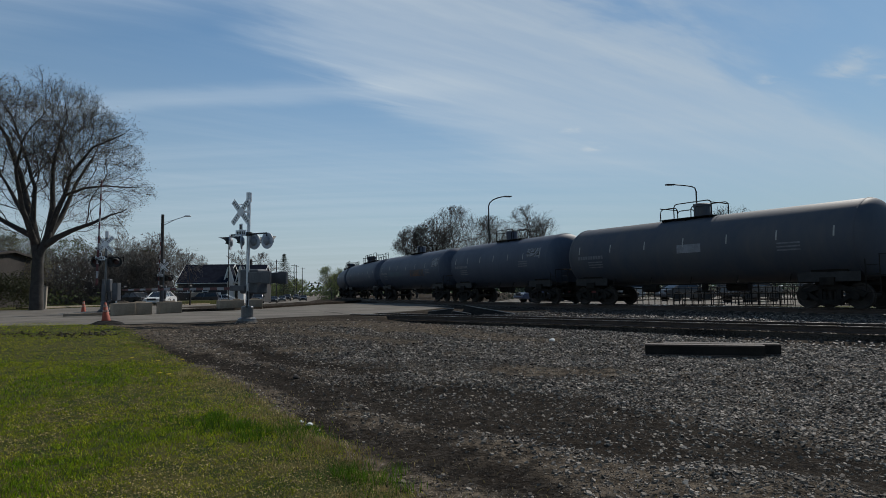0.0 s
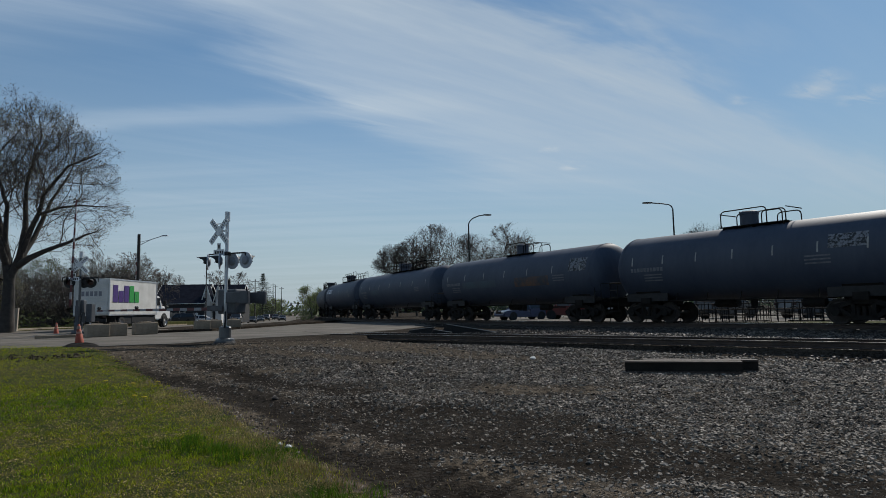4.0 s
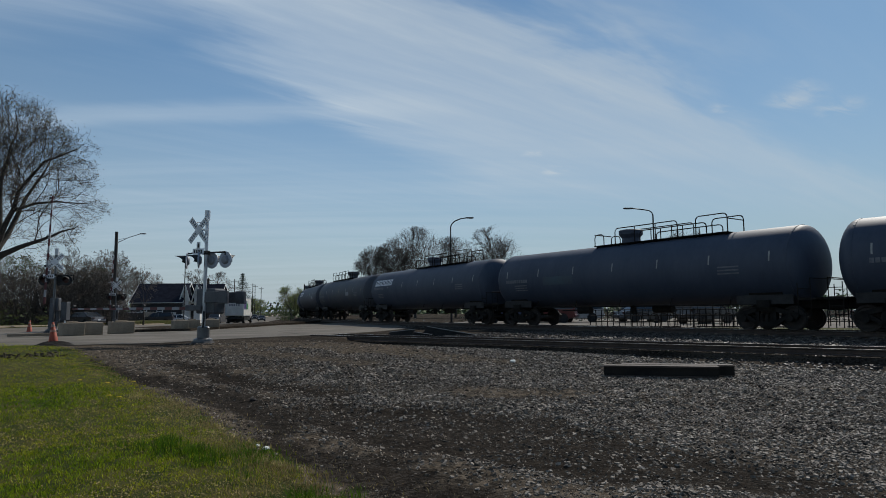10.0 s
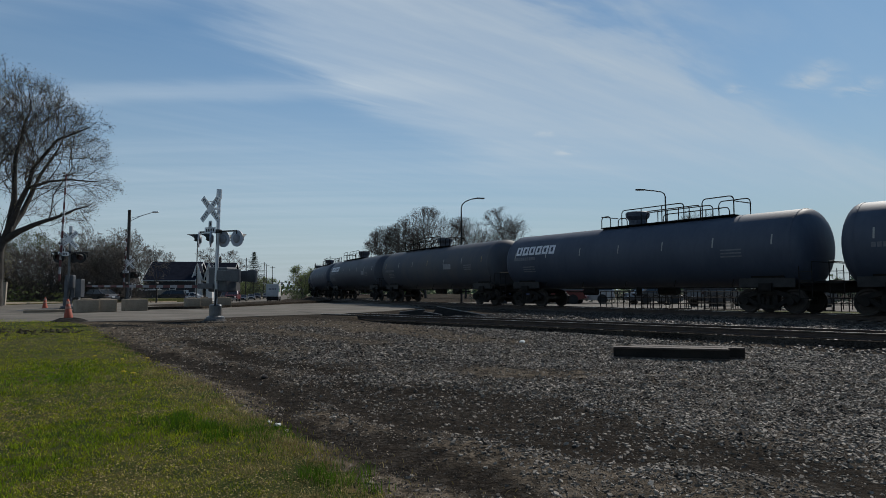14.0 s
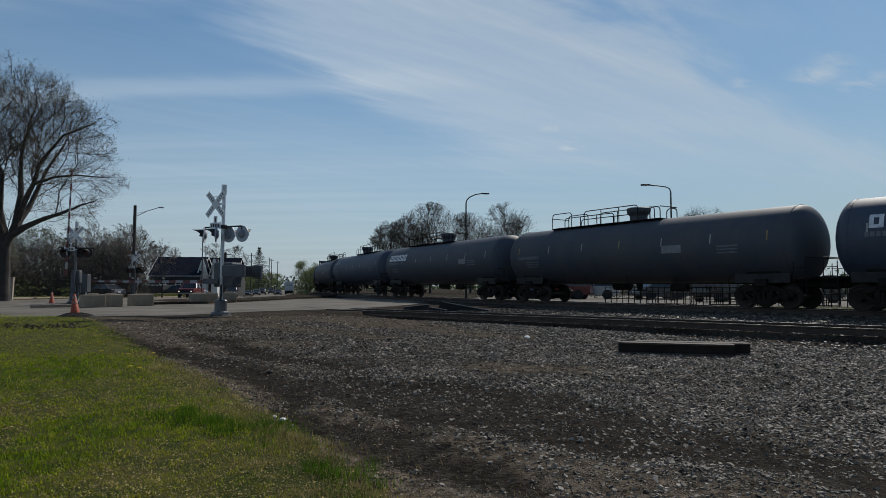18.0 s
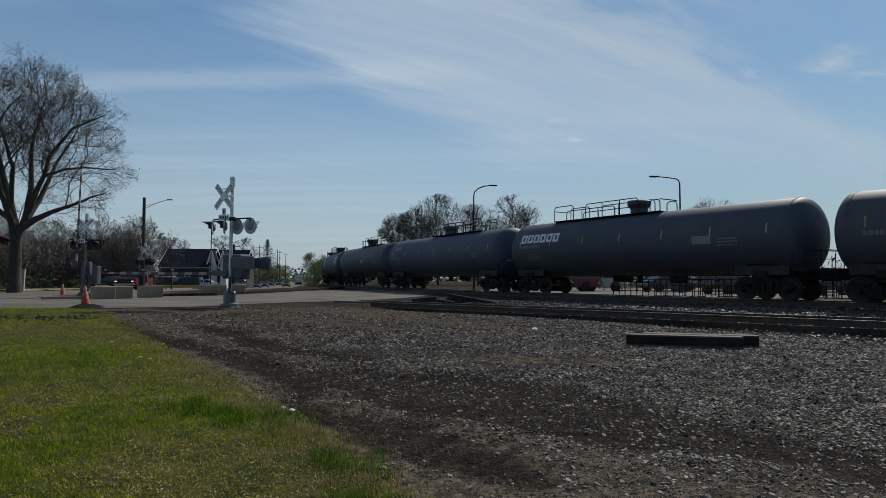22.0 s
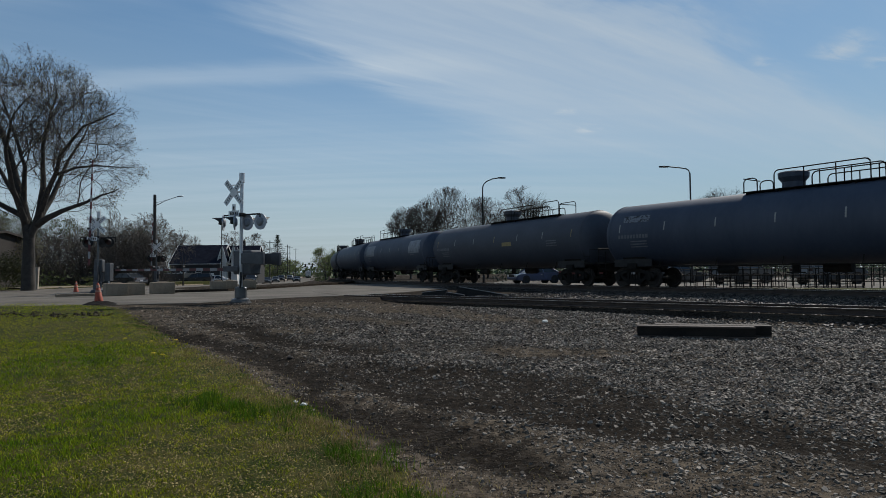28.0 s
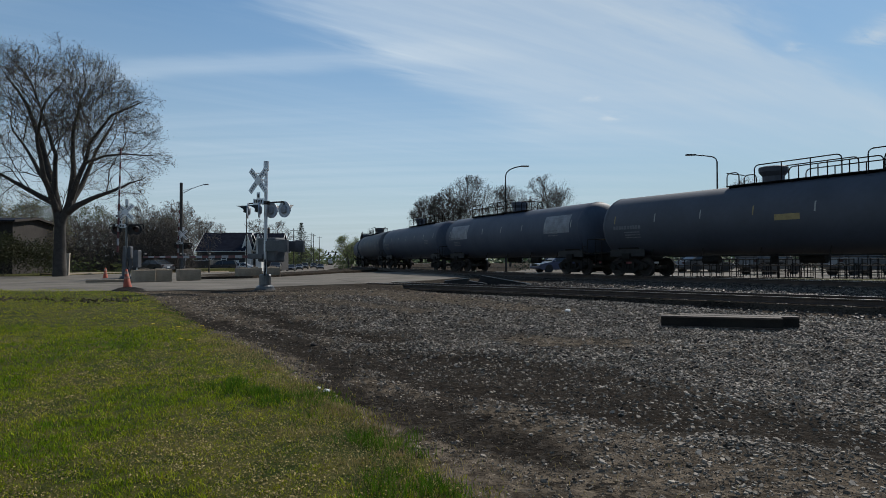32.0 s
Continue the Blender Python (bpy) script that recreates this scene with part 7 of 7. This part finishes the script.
# ---- grass and gravel ----
def scatter_stones(name, spots, label, material="stone", flat=(0.16, 0.42), k=5):
    """spots: rows of x, y, z, size; each stone is a flat chip of k sides with a tilted top."""
    n = len(spots)
    rs = np.random.RandomState(n)
    S = np.array(spots)
    a = (np.arange(k) * 2 * math.pi / k)[None] + rs.normal(0, 0.24, (n, k)) + rs.uniform(0, 6.28, (n, 1))
    r = rs.uniform(0.72, 1.2, (n, k))
    ex = rs.uniform(0.62, 1.0, (n, 1))
    ring = np.stack([np.cos(a) * r, np.sin(a) * r * ex, np.zeros((n, k))], 2)
    tall = rs.uniform(flat[0], flat[1], (n, 1))
    tilt = rs.normal(0, 0.20, (n, 2))
    top = ring * rs.uniform(0.62, 0.92, (n, k, 1))
    top[:, :, 2] = tall + (ring[:, :, 0] * tilt[:, :1] + ring[:, :, 1] * tilt[:, 1:]) + rs.normal(0, 0.04, (n, k))
    low = ring.copy()
    low[:, :, 2] = -0.35
    v = np.concatenate([low, top], 1)
    turn_ = rs.uniform(0, 6.28, n)
    c, s_ = np.cos(turn_)[:, None], np.sin(turn_)[:, None]
    v[:, :, 0], v[:, :, 1] = v[:, :, 0] * c - v[:, :, 1] * s_, v[:, :, 0] * s_ + v[:, :, 1] * c
    v = v * S[:, None, 3:4] + S[:, None, :3]
    sides = np.array([(i, (i + 1) % k, k + (i + 1) % k, k + i) for i in range(k)]).reshape(-1)
    one = np.concatenate([sides, np.arange(k, 2 * k)])
    f = one[None] + (np.arange(n) * 2 * k)[:, None]
    me = bpy.data.meshes.new(name)
    me.vertices.add(n * 2 * k)
    me.vertices.foreach_set("co", v.reshape(-1))
    me.loops.add(n * 5 * k)
    me.loops.foreach_set("vertex_index", f.reshape(-1))
    me.polygons.add(n * (k + 1))
    me.polygons.foreach_set("loop_start", (np.arange(0, 4 * k + 1, 4)[None] + (np.arange(n) * 5 * k)[:, None]).reshape(-1))
    me.polygons.foreach_set("use_smooth", np.zeros(n * (k + 1), bool))
    me.update(calc_edges=True)
    me.materials.append(M[material])
    tagged(new(name, me), label, "gravel", kind="stuff")


def scatter_chips(name, spots, label, material="chip", category="gravel"):
    """Small three-faced chips, as one mesh."""
    n = len(spots)
    rs = np.random.RandomState(n)
    S = np.array(spots)
    a = rs.uniform(0, 6.28, n)[:, None] + np.array([0, 2.1, 4.2]) + rs.normal(0, 0.35, (n, 3))
    r = S[:, 3:4] * rs.uniform(0.7, 1.5, (n, 3))
    v = np.zeros((n, 4, 3))
    v[:, :3, 0], v[:, :3, 1], v[:, :3, 2] = np.cos(a) * r, np.sin(a) * r, -S[:, 3:4] * rs.uniform(0.1, 0.5, (n, 3))
    v[:, 3] = np.stack([rs.normal(0, 0.4, n), rs.normal(0, 0.4, n), rs.uniform(0.25, 0.8, n)], 1) * S[:, 3:4]
    v += S[:, None, :3]
    f = np.array([(0, 1, 3), (1, 2, 3), (2, 0, 3)])[None] + (np.arange(n) * 4)[:, None, None]
    me = bpy.data.meshes.new(name)
    me.vertices.add(n * 4)
    me.vertices.foreach_set("co", v.reshape(-1))
    me.loops.add(n * 9)
    me.loops.foreach_set("vertex_index", f.reshape(-1))
    me.polygons.add(n * 3)
    me.polygons.foreach_set("loop_start", np.arange(0, n * 9, 3))
    me.polygons.foreach_set("use_smooth", np.zeros(n * 3, bool))
    me.update(calc_edges=True)
    me.materials.append(M[material])
    tagged(new(name, me), label, category, kind="stuff")


def gravel():
    rnd = random.Random(21)
    spots = []
    for y0, y1, per, lo, hi in ((3.4, 6, 1250, 0.008, 0.032), (6, 9, 1000, 0.010, 0.036), (9, 13, 640, 0.014, 0.042), (13, 18, 300, 0.021, 0.050), (18, 25, 110, 0.028, 0.058)):
        x0, x1 = -0.72 * y1 - 0.5, 0.76 * y1 + 0.5
        for _ in range(int((x1 - x0) * (y1 - y0) * per)):
            x, y = rnd.uniform(x0, x1), rnd.uniform(y0, y1)
            lawn = on_lawn(x, y)
            if lawn > 0.05 or y > 20 and x < -9.0:
                continue
            # sparse in ruts and bare earth, thick towards the tracks
            dense = 0.40 + 0.60 * step(-0.45, 0.20, noise.noise((x * 0.35, y * 0.5, 9)) + 0.12 * (x - 0.8) + 0.03 * (y - 8))
            dense *= (1 - 0.80 * rut(x, y)) * (1 - 0.88 * bare(x, y)) * (1 - 0.62 * sandy(x, y))
            dense *= 0.22 + 0.78 * step(0.0, 2.4, -lawn)
            if rnd.random() > dense:
                continue
            s = lo + (hi - lo) * rnd.random() ** 2.3
            spots.append((x, y, ground_z(x, y) + s * 0.05, s))
    scatter_stones("gravel", [p for p in spots if p[1] < 8], "loose grey crushed stone scattered over dark dirt")
    scatter_stones("gravel", [p for p in spots if p[1] >= 8], "loose grey crushed stone thickening towards the tracks", k=4)
    spots = []
    for y0, y1, per, lo, hi in ((3.6, 6, 2600, 0.003, 0.013), (6, 9, 1200, 0.005, 0.017), (9, 13, 420, 0.008, 0.022), (13, 22, 90, 0.012, 0.03)):
        x0, x1 = -0.72 * y1 - 0.5, 0.74 * y1 + 0.5
        for _ in range(int((x1 - x0) * (y1 - y0) * per)):
            x, y = rnd.uniform(x0, x1), rnd.uniform(y0, y1)
            if on_lawn(x, y) > rnd.gauss(0.0, 0.12):
                continue
            if rnd.random() < (0.25 + 0.65 * step(-0.3, 0.4, noise.noise((x * 1.1, y * 1.1, 17)))) * (1 - 0.72 * rut(x, y)) * (1 - 0.5 * bare(x, y)):
                s = lo + (hi - lo) * rnd.random() ** 1.7
                spots.append((x, y, ground_z(x, y) + s * 0.2, s))
    scatter_chips("gravel", spots, "small brownish stone chips and grit on the dirt")
    spots = []
    for _ in range(15000):
        d, off = rnd.uniform(0.3, 34), rnd.uniform(-2.6, 3.3)
        p = siding(d, off)
        k = abs(off - 0.75)
        if -0.30 < off < 0.08:
            continue
        z = SIDING_Z - 0.172 - (0.05 + 0.27 * max(0, k - 1.5) / 0.9 if off > 0 else 0.17 + 0.25 * max(0, -off - 0.27) / 1.58)
        s = 0.03 + 0.03 * rnd.random()
        spots.append((p.x, p.y, z + s * 0.3, s))
    for _ in range(6500):
        d, off = rnd.uniform(5.5, 30), rnd.uniform(2.6, 8.5)
        p = siding(d, off)
        s = 0.025 + 0.035 * rnd.random()
        spots.append((p.x, p.y, ground_z(p.x, p.y) + s * 0.25, s))
    scatter_stones("ballast", spots, "dark crushed stone ballast along the siding", "ballast", k=4)
    spots = []
    for _ in range(9500):
        s_, off = rnd.uniform(-26, 24), rnd.uniform(-2.5, 2.9)
        p, a = main_track(s_, off)
        z = RAIL_Z - 0.172 - 0.06 - (0.44 * max(0, abs(off) - 1.7) / 0.9)
        s = 0.03 + 0.035 * rnd.random()
        spots.append((p.x, p.y, max(z, 0.38) + s * 0.3, s))
    scatter_stones("ballast", spots, "dark crushed stone ballast along the curved track", "ballast", k=4)


gravel()


def blades(name, rows, material, label, bend=0.5):
    """rows: x, y, z, height, width. Two-piece bent blades."""
    n = len(rows)
    rs = np.random.RandomState(n)
    S = np.array(rows)
    a = rs.uniform(0, 6.28, n)
    lean = rs.uniform(0.05, bend, n) * S[:, 3]
    b = rs.uniform(0, 6.28, n)
    side = np.stack([np.cos(a), np.sin(a), np.zeros(n)], 1) * S[:, 4:5] / 2
    tip = np.stack([np.cos(b) * lean, np.sin(b) * lean, S[:, 3]], 1)
    mid = np.stack([np.cos(b) * lean * 0.3, np.sin(b) * lean * 0.3, S[:, 3] * 0.55], 1)
    p = S[:, :3]
    v = np.stack([p - side, p + side, p + mid + side * 0.75, p + mid - side * 0.75, p + tip], 1)
    k = (np.arange(n) * 5)[:, None]
    loops = np.concatenate([k + np.array([[0, 1, 2, 3]]), k + np.array([[3, 2, 4]])], 1).reshape(-1)
    starts = np.stack([np.arange(n) * 7, np.arange(n) * 7 + 4], 1).reshape(-1)
    me = bpy.data.meshes.new(name)
    me.vertices.add(n * 5)
    me.vertices.foreach_set("co", v.reshape(-1))
    me.loops.add(n * 7)
    me.loops.foreach_set("vertex_index", loops)
    me.polygons.add(n * 2)
    me.polygons.foreach_set("loop_start", starts)
    me.polygons.foreach_set("use_smooth", np.zeros(n * 2, bool))
    me.update(calc_edges=True)
    me.materials.append(material)
    tagged(new(name, me), label, "grass", kind="stuff")


# where the lawn is parched and where it stands lush: x, y, reach
PARCHED = [(-5.2, 8.0, 1.0), (-1.1, 4.7, 0.8), (-1.5, 4.1, 0.7), (-2.5, 5.2, 0.6), (-8.2, 13.9, 2.2), (-11.5, 15.0, 3.0), (-4.2, 5.6, 0.7), (-3.6, 9.0, 0.5), (-0.9, 5.3, 0.4)]
LUSH = [(-3.0, 6.6, 0.7), (-7.0, 10.2, 1.5), (-3.3, 4.5, 0.7), (-2.1, 3.8, 0.4), (-5.1, 9.3, 0.9), (-6.0, 6.6, 0.9), (-9.5, 11.5, 1.5)]


def parched(x, y):
    """How dry the lawn is, about -1 to 1."""
    v = 0.9 * noise.noise((x * 0.55, y * 0.45, 30)) + 0.55 * noise.noise((x * 1.9, y * 1.6, 31)) + 0.4 * noise.noise((x * 5.5, y * 5.0, 32)) + 0.18
    for px, py, r in PARCHED:
        v += 0.6 * math.exp(-((x - px) ** 2 + (y - py) ** 2) / (r * r))
    v += 0.34 * step(9.5, 13.5, y)
    for px, py, r in LUSH:
        v -= 0.5 * math.exp(-((x - px) ** 2 + (y - py) ** 2) / (r * r))
    return v


def lawn():
    rnd = random.Random(8)
    rows, dry, straw, deep = [], [], [], []
    for y0, y1, per in ((3.2, 5.5, 3600), (5.5, 8, 2600), (8, 12, 1350), (12, 18, 560), (18, 26, 220)):
        x0, x1 = -0.76 * y1 - 1.0, 0.5
        for _ in range(int((x1 - x0) * (y1 - y0) * per)):
            x, y = rnd.uniform(x0, x1), rnd.uniform(y0, y1)
            d = on_lawn(x, y)
            if d < rnd.gauss(0.0, 0.14):
                continue
            edge = step(1.2, 0.1, d)
            p = parched(x, y) + 0.35 * edge
            tuft = noise.noise((x * 7.0, y * 7.0, 4))
            # thin and short where it is dry, tussocky where it is lush
            if rnd.random() < 0.35 * step(0.1, -0.4, tuft):
                continue
            wide = rnd.uniform(0.005, 0.010) * (1 + 0.10 * max(0, y - 6))
            h = rnd.uniform(0.018, 0.050) * (1.0 + 0.55 * tuft) * (1.15 - 0.4 * step(-0.4, 0.7, p))
            row = (x, y, ground_z(x, y) - 0.004, h, wide)
            q = rnd.gauss(p, 0.33)
            if q > 0.85 + 0.7 * step(8.5, 11.5, y):
                straw.append((x, y, row[2], h * 0.75, wide))
            elif q > 0.12:
                dry.append(row)
            elif q < -0.8:
                deep.append((x, y, row[2], h * 1.35, wide))
            else:
                rows.append(row)
    # dead stalks lie on the bare earth along the lawn's edge
    for _ in range(9000):
        x, y = rnd.uniform(-5.5, 2.2), rnd.uniform(3.6, 11)
        d = on_lawn(x, y)
        if d < 0.1 and rnd.random() < 0.9 * step(-0.7 - 1.2 * step(6.5, 4.5, y), 0.0, d + 0.5 * noise.noise((x * 1.4, y * 1.4, 8))):
            straw.append((x, y, ground_z(x, y) + 0.004, rnd.uniform(0.008, 0.05), rnd.uniform(0.004, 0.009)))
    blades("grass", rows, M["grass"], "short green lawn grass with yellowish patches", 0.9)
    blades("grass", dry, M["grass_dry"], "dry yellowish grass mixed into the lawn", 1.2)
    blades("grass", deep, M["grass_deep"], "lush dark green grass in the lawn", 0.7)
    blades("grass", straw, M["straw"], "dead straw-coloured grass and stalks", 1.7)
    # pale dead leaves and thatch lying in the dry patches
    litter = []
    for _ in range(30000):
        y = 3.3 + 7.0 * rnd.random() ** 1.6
        x = rnd.uniform(-0.78 * y - 0.6, 0.5)
        if on_lawn(x, y) > 0.0 and rnd.gauss(parched(x, y), 0.3) > 0.28:
            litter.append((x, y, ground_z(x, y) + rnd.uniform(0.012, 0.032), rnd.uniform(0.004, 0.011) * (1 + 0.07 * max(0, y - 5))))
    scatter_chips("thatch", litter, "pale dead leaves and thatch lying in the dry lawn", "straw", "thatch")
    tall, weeds = [], []
    # a ragged fringe of longer grass and pale weeds along the edge
    for _ in range(190):
        i = rnd.randint(5, 12)
        (ax, ay), (bx, by) = LAWN[i], LAWN[i + 1]
        f = rnd.random()
        cx, cy = ax + (bx - ax) * f - abs(rnd.gauss(0.0, 0.3)), ay + (by - ay) * f - rnd.gauss(0, 0.15)
        dull = rnd.random() + 0.4 * noise.noise((cx * 0.9, cy * 0.9, 15))
        for _ in range(42):
            x, y = cx + rnd.gauss(0, 0.09), cy + rnd.gauss(0, 0.09)
            (tall if dull < 0.24 else weeds).append((x, y, ground_z(x, y) - 0.005, rnd.uniform(0.03, 0.085), rnd.uniform(0.004, 0.008)))
    # tall dark tussocks
    for ax, ay, bx, by, n in ((-3.15, 7.1, -1.85, 6.05, 24), (-0.8, 4.2, -0.2, 3.8, 12), (-1.0, 5.25, -0.75, 5.0, 8)):
        for _ in range(n):
            f = rnd.random()
            cx, cy = ax + (bx - ax) * f + rnd.gauss(0, 0.12), ay + (by - ay) * f + rnd.gauss(0, 0.14)
            for _ in range(46):
                x, y = cx + rnd.gauss(0, 0.06), cy + rnd.gauss(0, 0.06)
                tall.append((x, y, ground_z(x, y) - 0.005, rnd.uniform(0.05, 0.13), rnd.uniform(0.004, 0.008)))
    blades("grass", tall, M["grass_deep"], "longer dark grass tufts along the lawn's edge", 0.8)
    blades("grass", weeds, M["straw"], "dry weed stalks along the lawn's edge", 0.9)
    # crumbled dark clods where the lawn was torn open towards the road
    clods = []
    for _ in range(190):
        x = rnd.uniform(-15.0, -10.2)
        y = 17.6 - 0.12 * (x + 11) + rnd.gauss(0, 0.42) + 0.5 * noise.noise((x * 0.7, 0, 3))
        s = rnd.uniform(0.02, 0.06)
        clods.append((x, y, ground_z(x, y) + s * 0.3, s))
    scatter_stones("clods", clods, "dark crumbled earth clods at the lawn's far end", "clod", (0.3, 0.8))


M["clod"] = mat("clod", (0.045, 0.038, 0.026), 0.95, second=(0.085, 0.070, 0.048), scale=4, fine=40, per=0.5, spec=0.1)
M["grass_deep"] = mat("grass_deep", (0.040, 0.095, 0.006), 0.8, second=(0.070, 0.130, 0.008), scale=0.8, fine=5, per=0.5, mix=0.7, thin=0.45, spec=0.12)
M["grass_dry"] = mat("grass_dry", (0.20, 0.240, 0.010), 0.85, second=(0.33, 0.320, 0.025), scale=0.7, fine=5, per=0.6, thin=0.35, spec=0.12)
sod_vs, sod_fs = [], []
sx = axis([(-45, -14, 3), (-14, 1.6, 0.26)])
sy = axis([(-9, 25, 0.26)])
keep = {}
for j, y in enumerate(sy[:-1]):
    for i, x in enumerate(sx[:-1]):
        if on_lawn((x + sx[i + 1]) / 2, (y + sy[j + 1]) / 2) > 0.02:
            f = []
            for q in ((i, j), (i + 1, j), (i + 1, j + 1), (i, j + 1)):
                if q not in keep:
                    keep[q] = len(sod_vs)
                    sod_vs.append((sx[q[0]], sy[q[1]], ground_z(sx[q[0]], sy[q[1]]) + 0.008))
                f.append(keep[q])
            sod_fs.append(tuple(f))
tagged(new("lawn", mesh("lawn", sod_vs, sod_fs, M["sod"], True)), "mossy green lawn ground with bare dry spots", "lawn", kind="structure")
lawn()


def dandelion(x, y, s):
    t = thing("dandelion", "yellow dandelion flower in the lawn", "flower", pose(x, y, ground_z(x, y), 0, 0, 37 * x), "dandelions in the lawn")
    part("stem", rod((0, 0, 0), (0.01, 0, 0.10 * s), 0.003, seg=5), M["grass"], t)
    bm = bmesh.new()
    for k in range(3):
        for i in range(11):
            a = 6.283 * i / 11 + k
            add_box(bm, (0.014 * s * math.cos(a) * (k + 1) / 2.2, 0.014 * s * math.sin(a) * (k + 1) / 2.2, 0.10 * s + 0.012 - 0.004 * k), (0.018 * s, 0.007 * s, 0.006),
                    Matrix.Identity(4))
    part("flower_head", bm, M["flower"], t)


for x, y in ((-5.7, 11.17), (-5.42, 11.52), (-6.34, 11.47), (-4.71, 9.57), (-4.94, 9.74)):
    dandelion(x, y, 1.3)

# a few larger pale stones and a brick fragment on the dirt
for x, y, s, lab, mt in ((-2.99, 10.45, 0.06, "reddish broken brick piece on the dirt", "brick_brown"), (-1.86, 7.01, 0.04, "pale stone on the dirt", "siding_white"), (-1.98, 7.12, 0.03, "pale stone on the dirt", "siding_white"),
                         (1.75, 15.4, 0.07, "pale stone on the gravel", "siding_white")):
    bm = bmesh.new()
    bmesh.ops.create_icosphere(bm, subdivisions=2, radius=s)
    for v in bm.verts:
        v.co *= 1 + 0.35 * noise.noise(v.co * 22 + Vector((x, y, 0)))
        v.co.z *= 0.6
    ob = part("stone", bm, M[mt], m=pose(x, y, ground_z(x, y) + s * 0.25))
    tagged(ob, lab, "stone")


# ---- lanes ----
def lane(rows, t):
    """x, y at t seconds, glided through rows of t, x, y."""
    for i in range(len(rows) - 1):
        if t <= rows[i + 1][0]:
            break
    (t1, *p1), (t2, *p2) = rows[i], rows[i + 1]
    t0, *p0 = rows[max(i - 1, 0)]
    t3, *p3 = rows[min(i + 2, len(rows) - 1)]
    h = t2 - t1
    f = (t - t1) / h
    out = []
    for k in (0, 1):
        m1 = (p2[k] - p0[k]) / max(t2 - t0, 1e-6) * h
        m2 = (p3[k] - p1[k]) / max(t3 - t1, 1e-6) * h
        out.append((2 * f ** 3 - 3 * f ** 2 + 1) * p1[k] + (f ** 3 - 2 * f ** 2 + f) * m1 + (-2 * f ** 3 + 3 * f ** 2) * p2[k] + (f ** 3 - f ** 2) * m2)
    return out


TRUCK_LANE = [(-1, -22.6, 2.5), (0, -23.0, 11.0), (1, -23.4, 20.0), (2, -24.2, 29.3), (2.5, -24.6, 34.0), (3, -25.1, 38.6), (3.5, -25.9, 43.0), (5.5, -26.0, 58.0), (6, -26.3, 61.8), (10, -29.3, 93), (14, -37.0, 134), (18, -47, 182), (25, -68, 265), (32, -92, 355), (33, -96, 368)]
SEDAN_LANE = [(-1, -34, 72), (0, -33, 65), (1, -32.3, 57), (1.5, -32.0, 52.8), (2, -31.2, 48.8), (3.5, -29.8, 39.5), (6, -27, 26), (9, -26.5, 8), (14, -30, -20), (20, -40, -60), (32, -60, -140), (33, -62, -146)]
PICKUP_LANE = [(-1, -77, 270), (0, -75, 262), (8, -50, 165), (14, -36.9, 109), (17.5, -34.2, 86), (18.5, -32.9, 76.5), (20, -32.3, 70), (22, -31.7, 61), (24.5, -27.6, 44), (25.4, -26.3, 38.5), (28, -25, 22), (32, -25, -4), (33, -25, -11)]


def lane_pose(rows, t):
    (x, y), (a, b), (c, d) = lane(rows, t), lane(rows, max(t - 0.15, -1)), lane(rows, min(t + 0.15, 33))
    return Matrix.Translation((x, y, street_z(y))) @ Matrix.Rotation(math.atan2(d - b, c - a), 4, "Z")



def turned(wheel, rows):
    """Keys a wheel's turning: rows of seconds and radians."""
    home = wheel.matrix_basis.copy()
    walk(wheel, [(t, Matrix.Translation(home.translation) @ Matrix.Rotation(a, 4, "Y") @ home.to_3x3().to_4x4()) for t, a in rows])


def motions():
    for i, (car, u, length) in enumerate(CARS):
        walk(car, [(t, car_pose(u, length, t)) for t in range(33)])
        if i < 11:
            for ob in car.children:
                if ob.name.startswith("wheelset"):
                    turned(ob, [(0.125 * k, -rolled(0.125 * k) / 0.457) for k in range(257)])
    for vehicle, rows in ((TRUCK, TRUCK_LANE), (SEDAN, SEDAN_LANE), (PICKUP, PICKUP_LANE)):
        walk(vehicle, [(0.5 * i, lane_pose(rows, 0.5 * i)) for i in range(65)])
        gone, run = 0.0, [(0.0, 0.0)]
        for i in range(1, 641):
            (x, y), (a, b) = lane(rows, 0.05 * i - 0.05), lane(rows, 0.05 * i)
            gone += math.hypot(a - x, b - y)
            run.append((0.05 * i, gone))
        for ob in vehicle.children:
            if ob.name.startswith("wheel") and "arch" not in ob.name:
                r = ob.matrix_basis.translation.z
                turned(ob, [(t, d / r) for t, d in run])


motions()
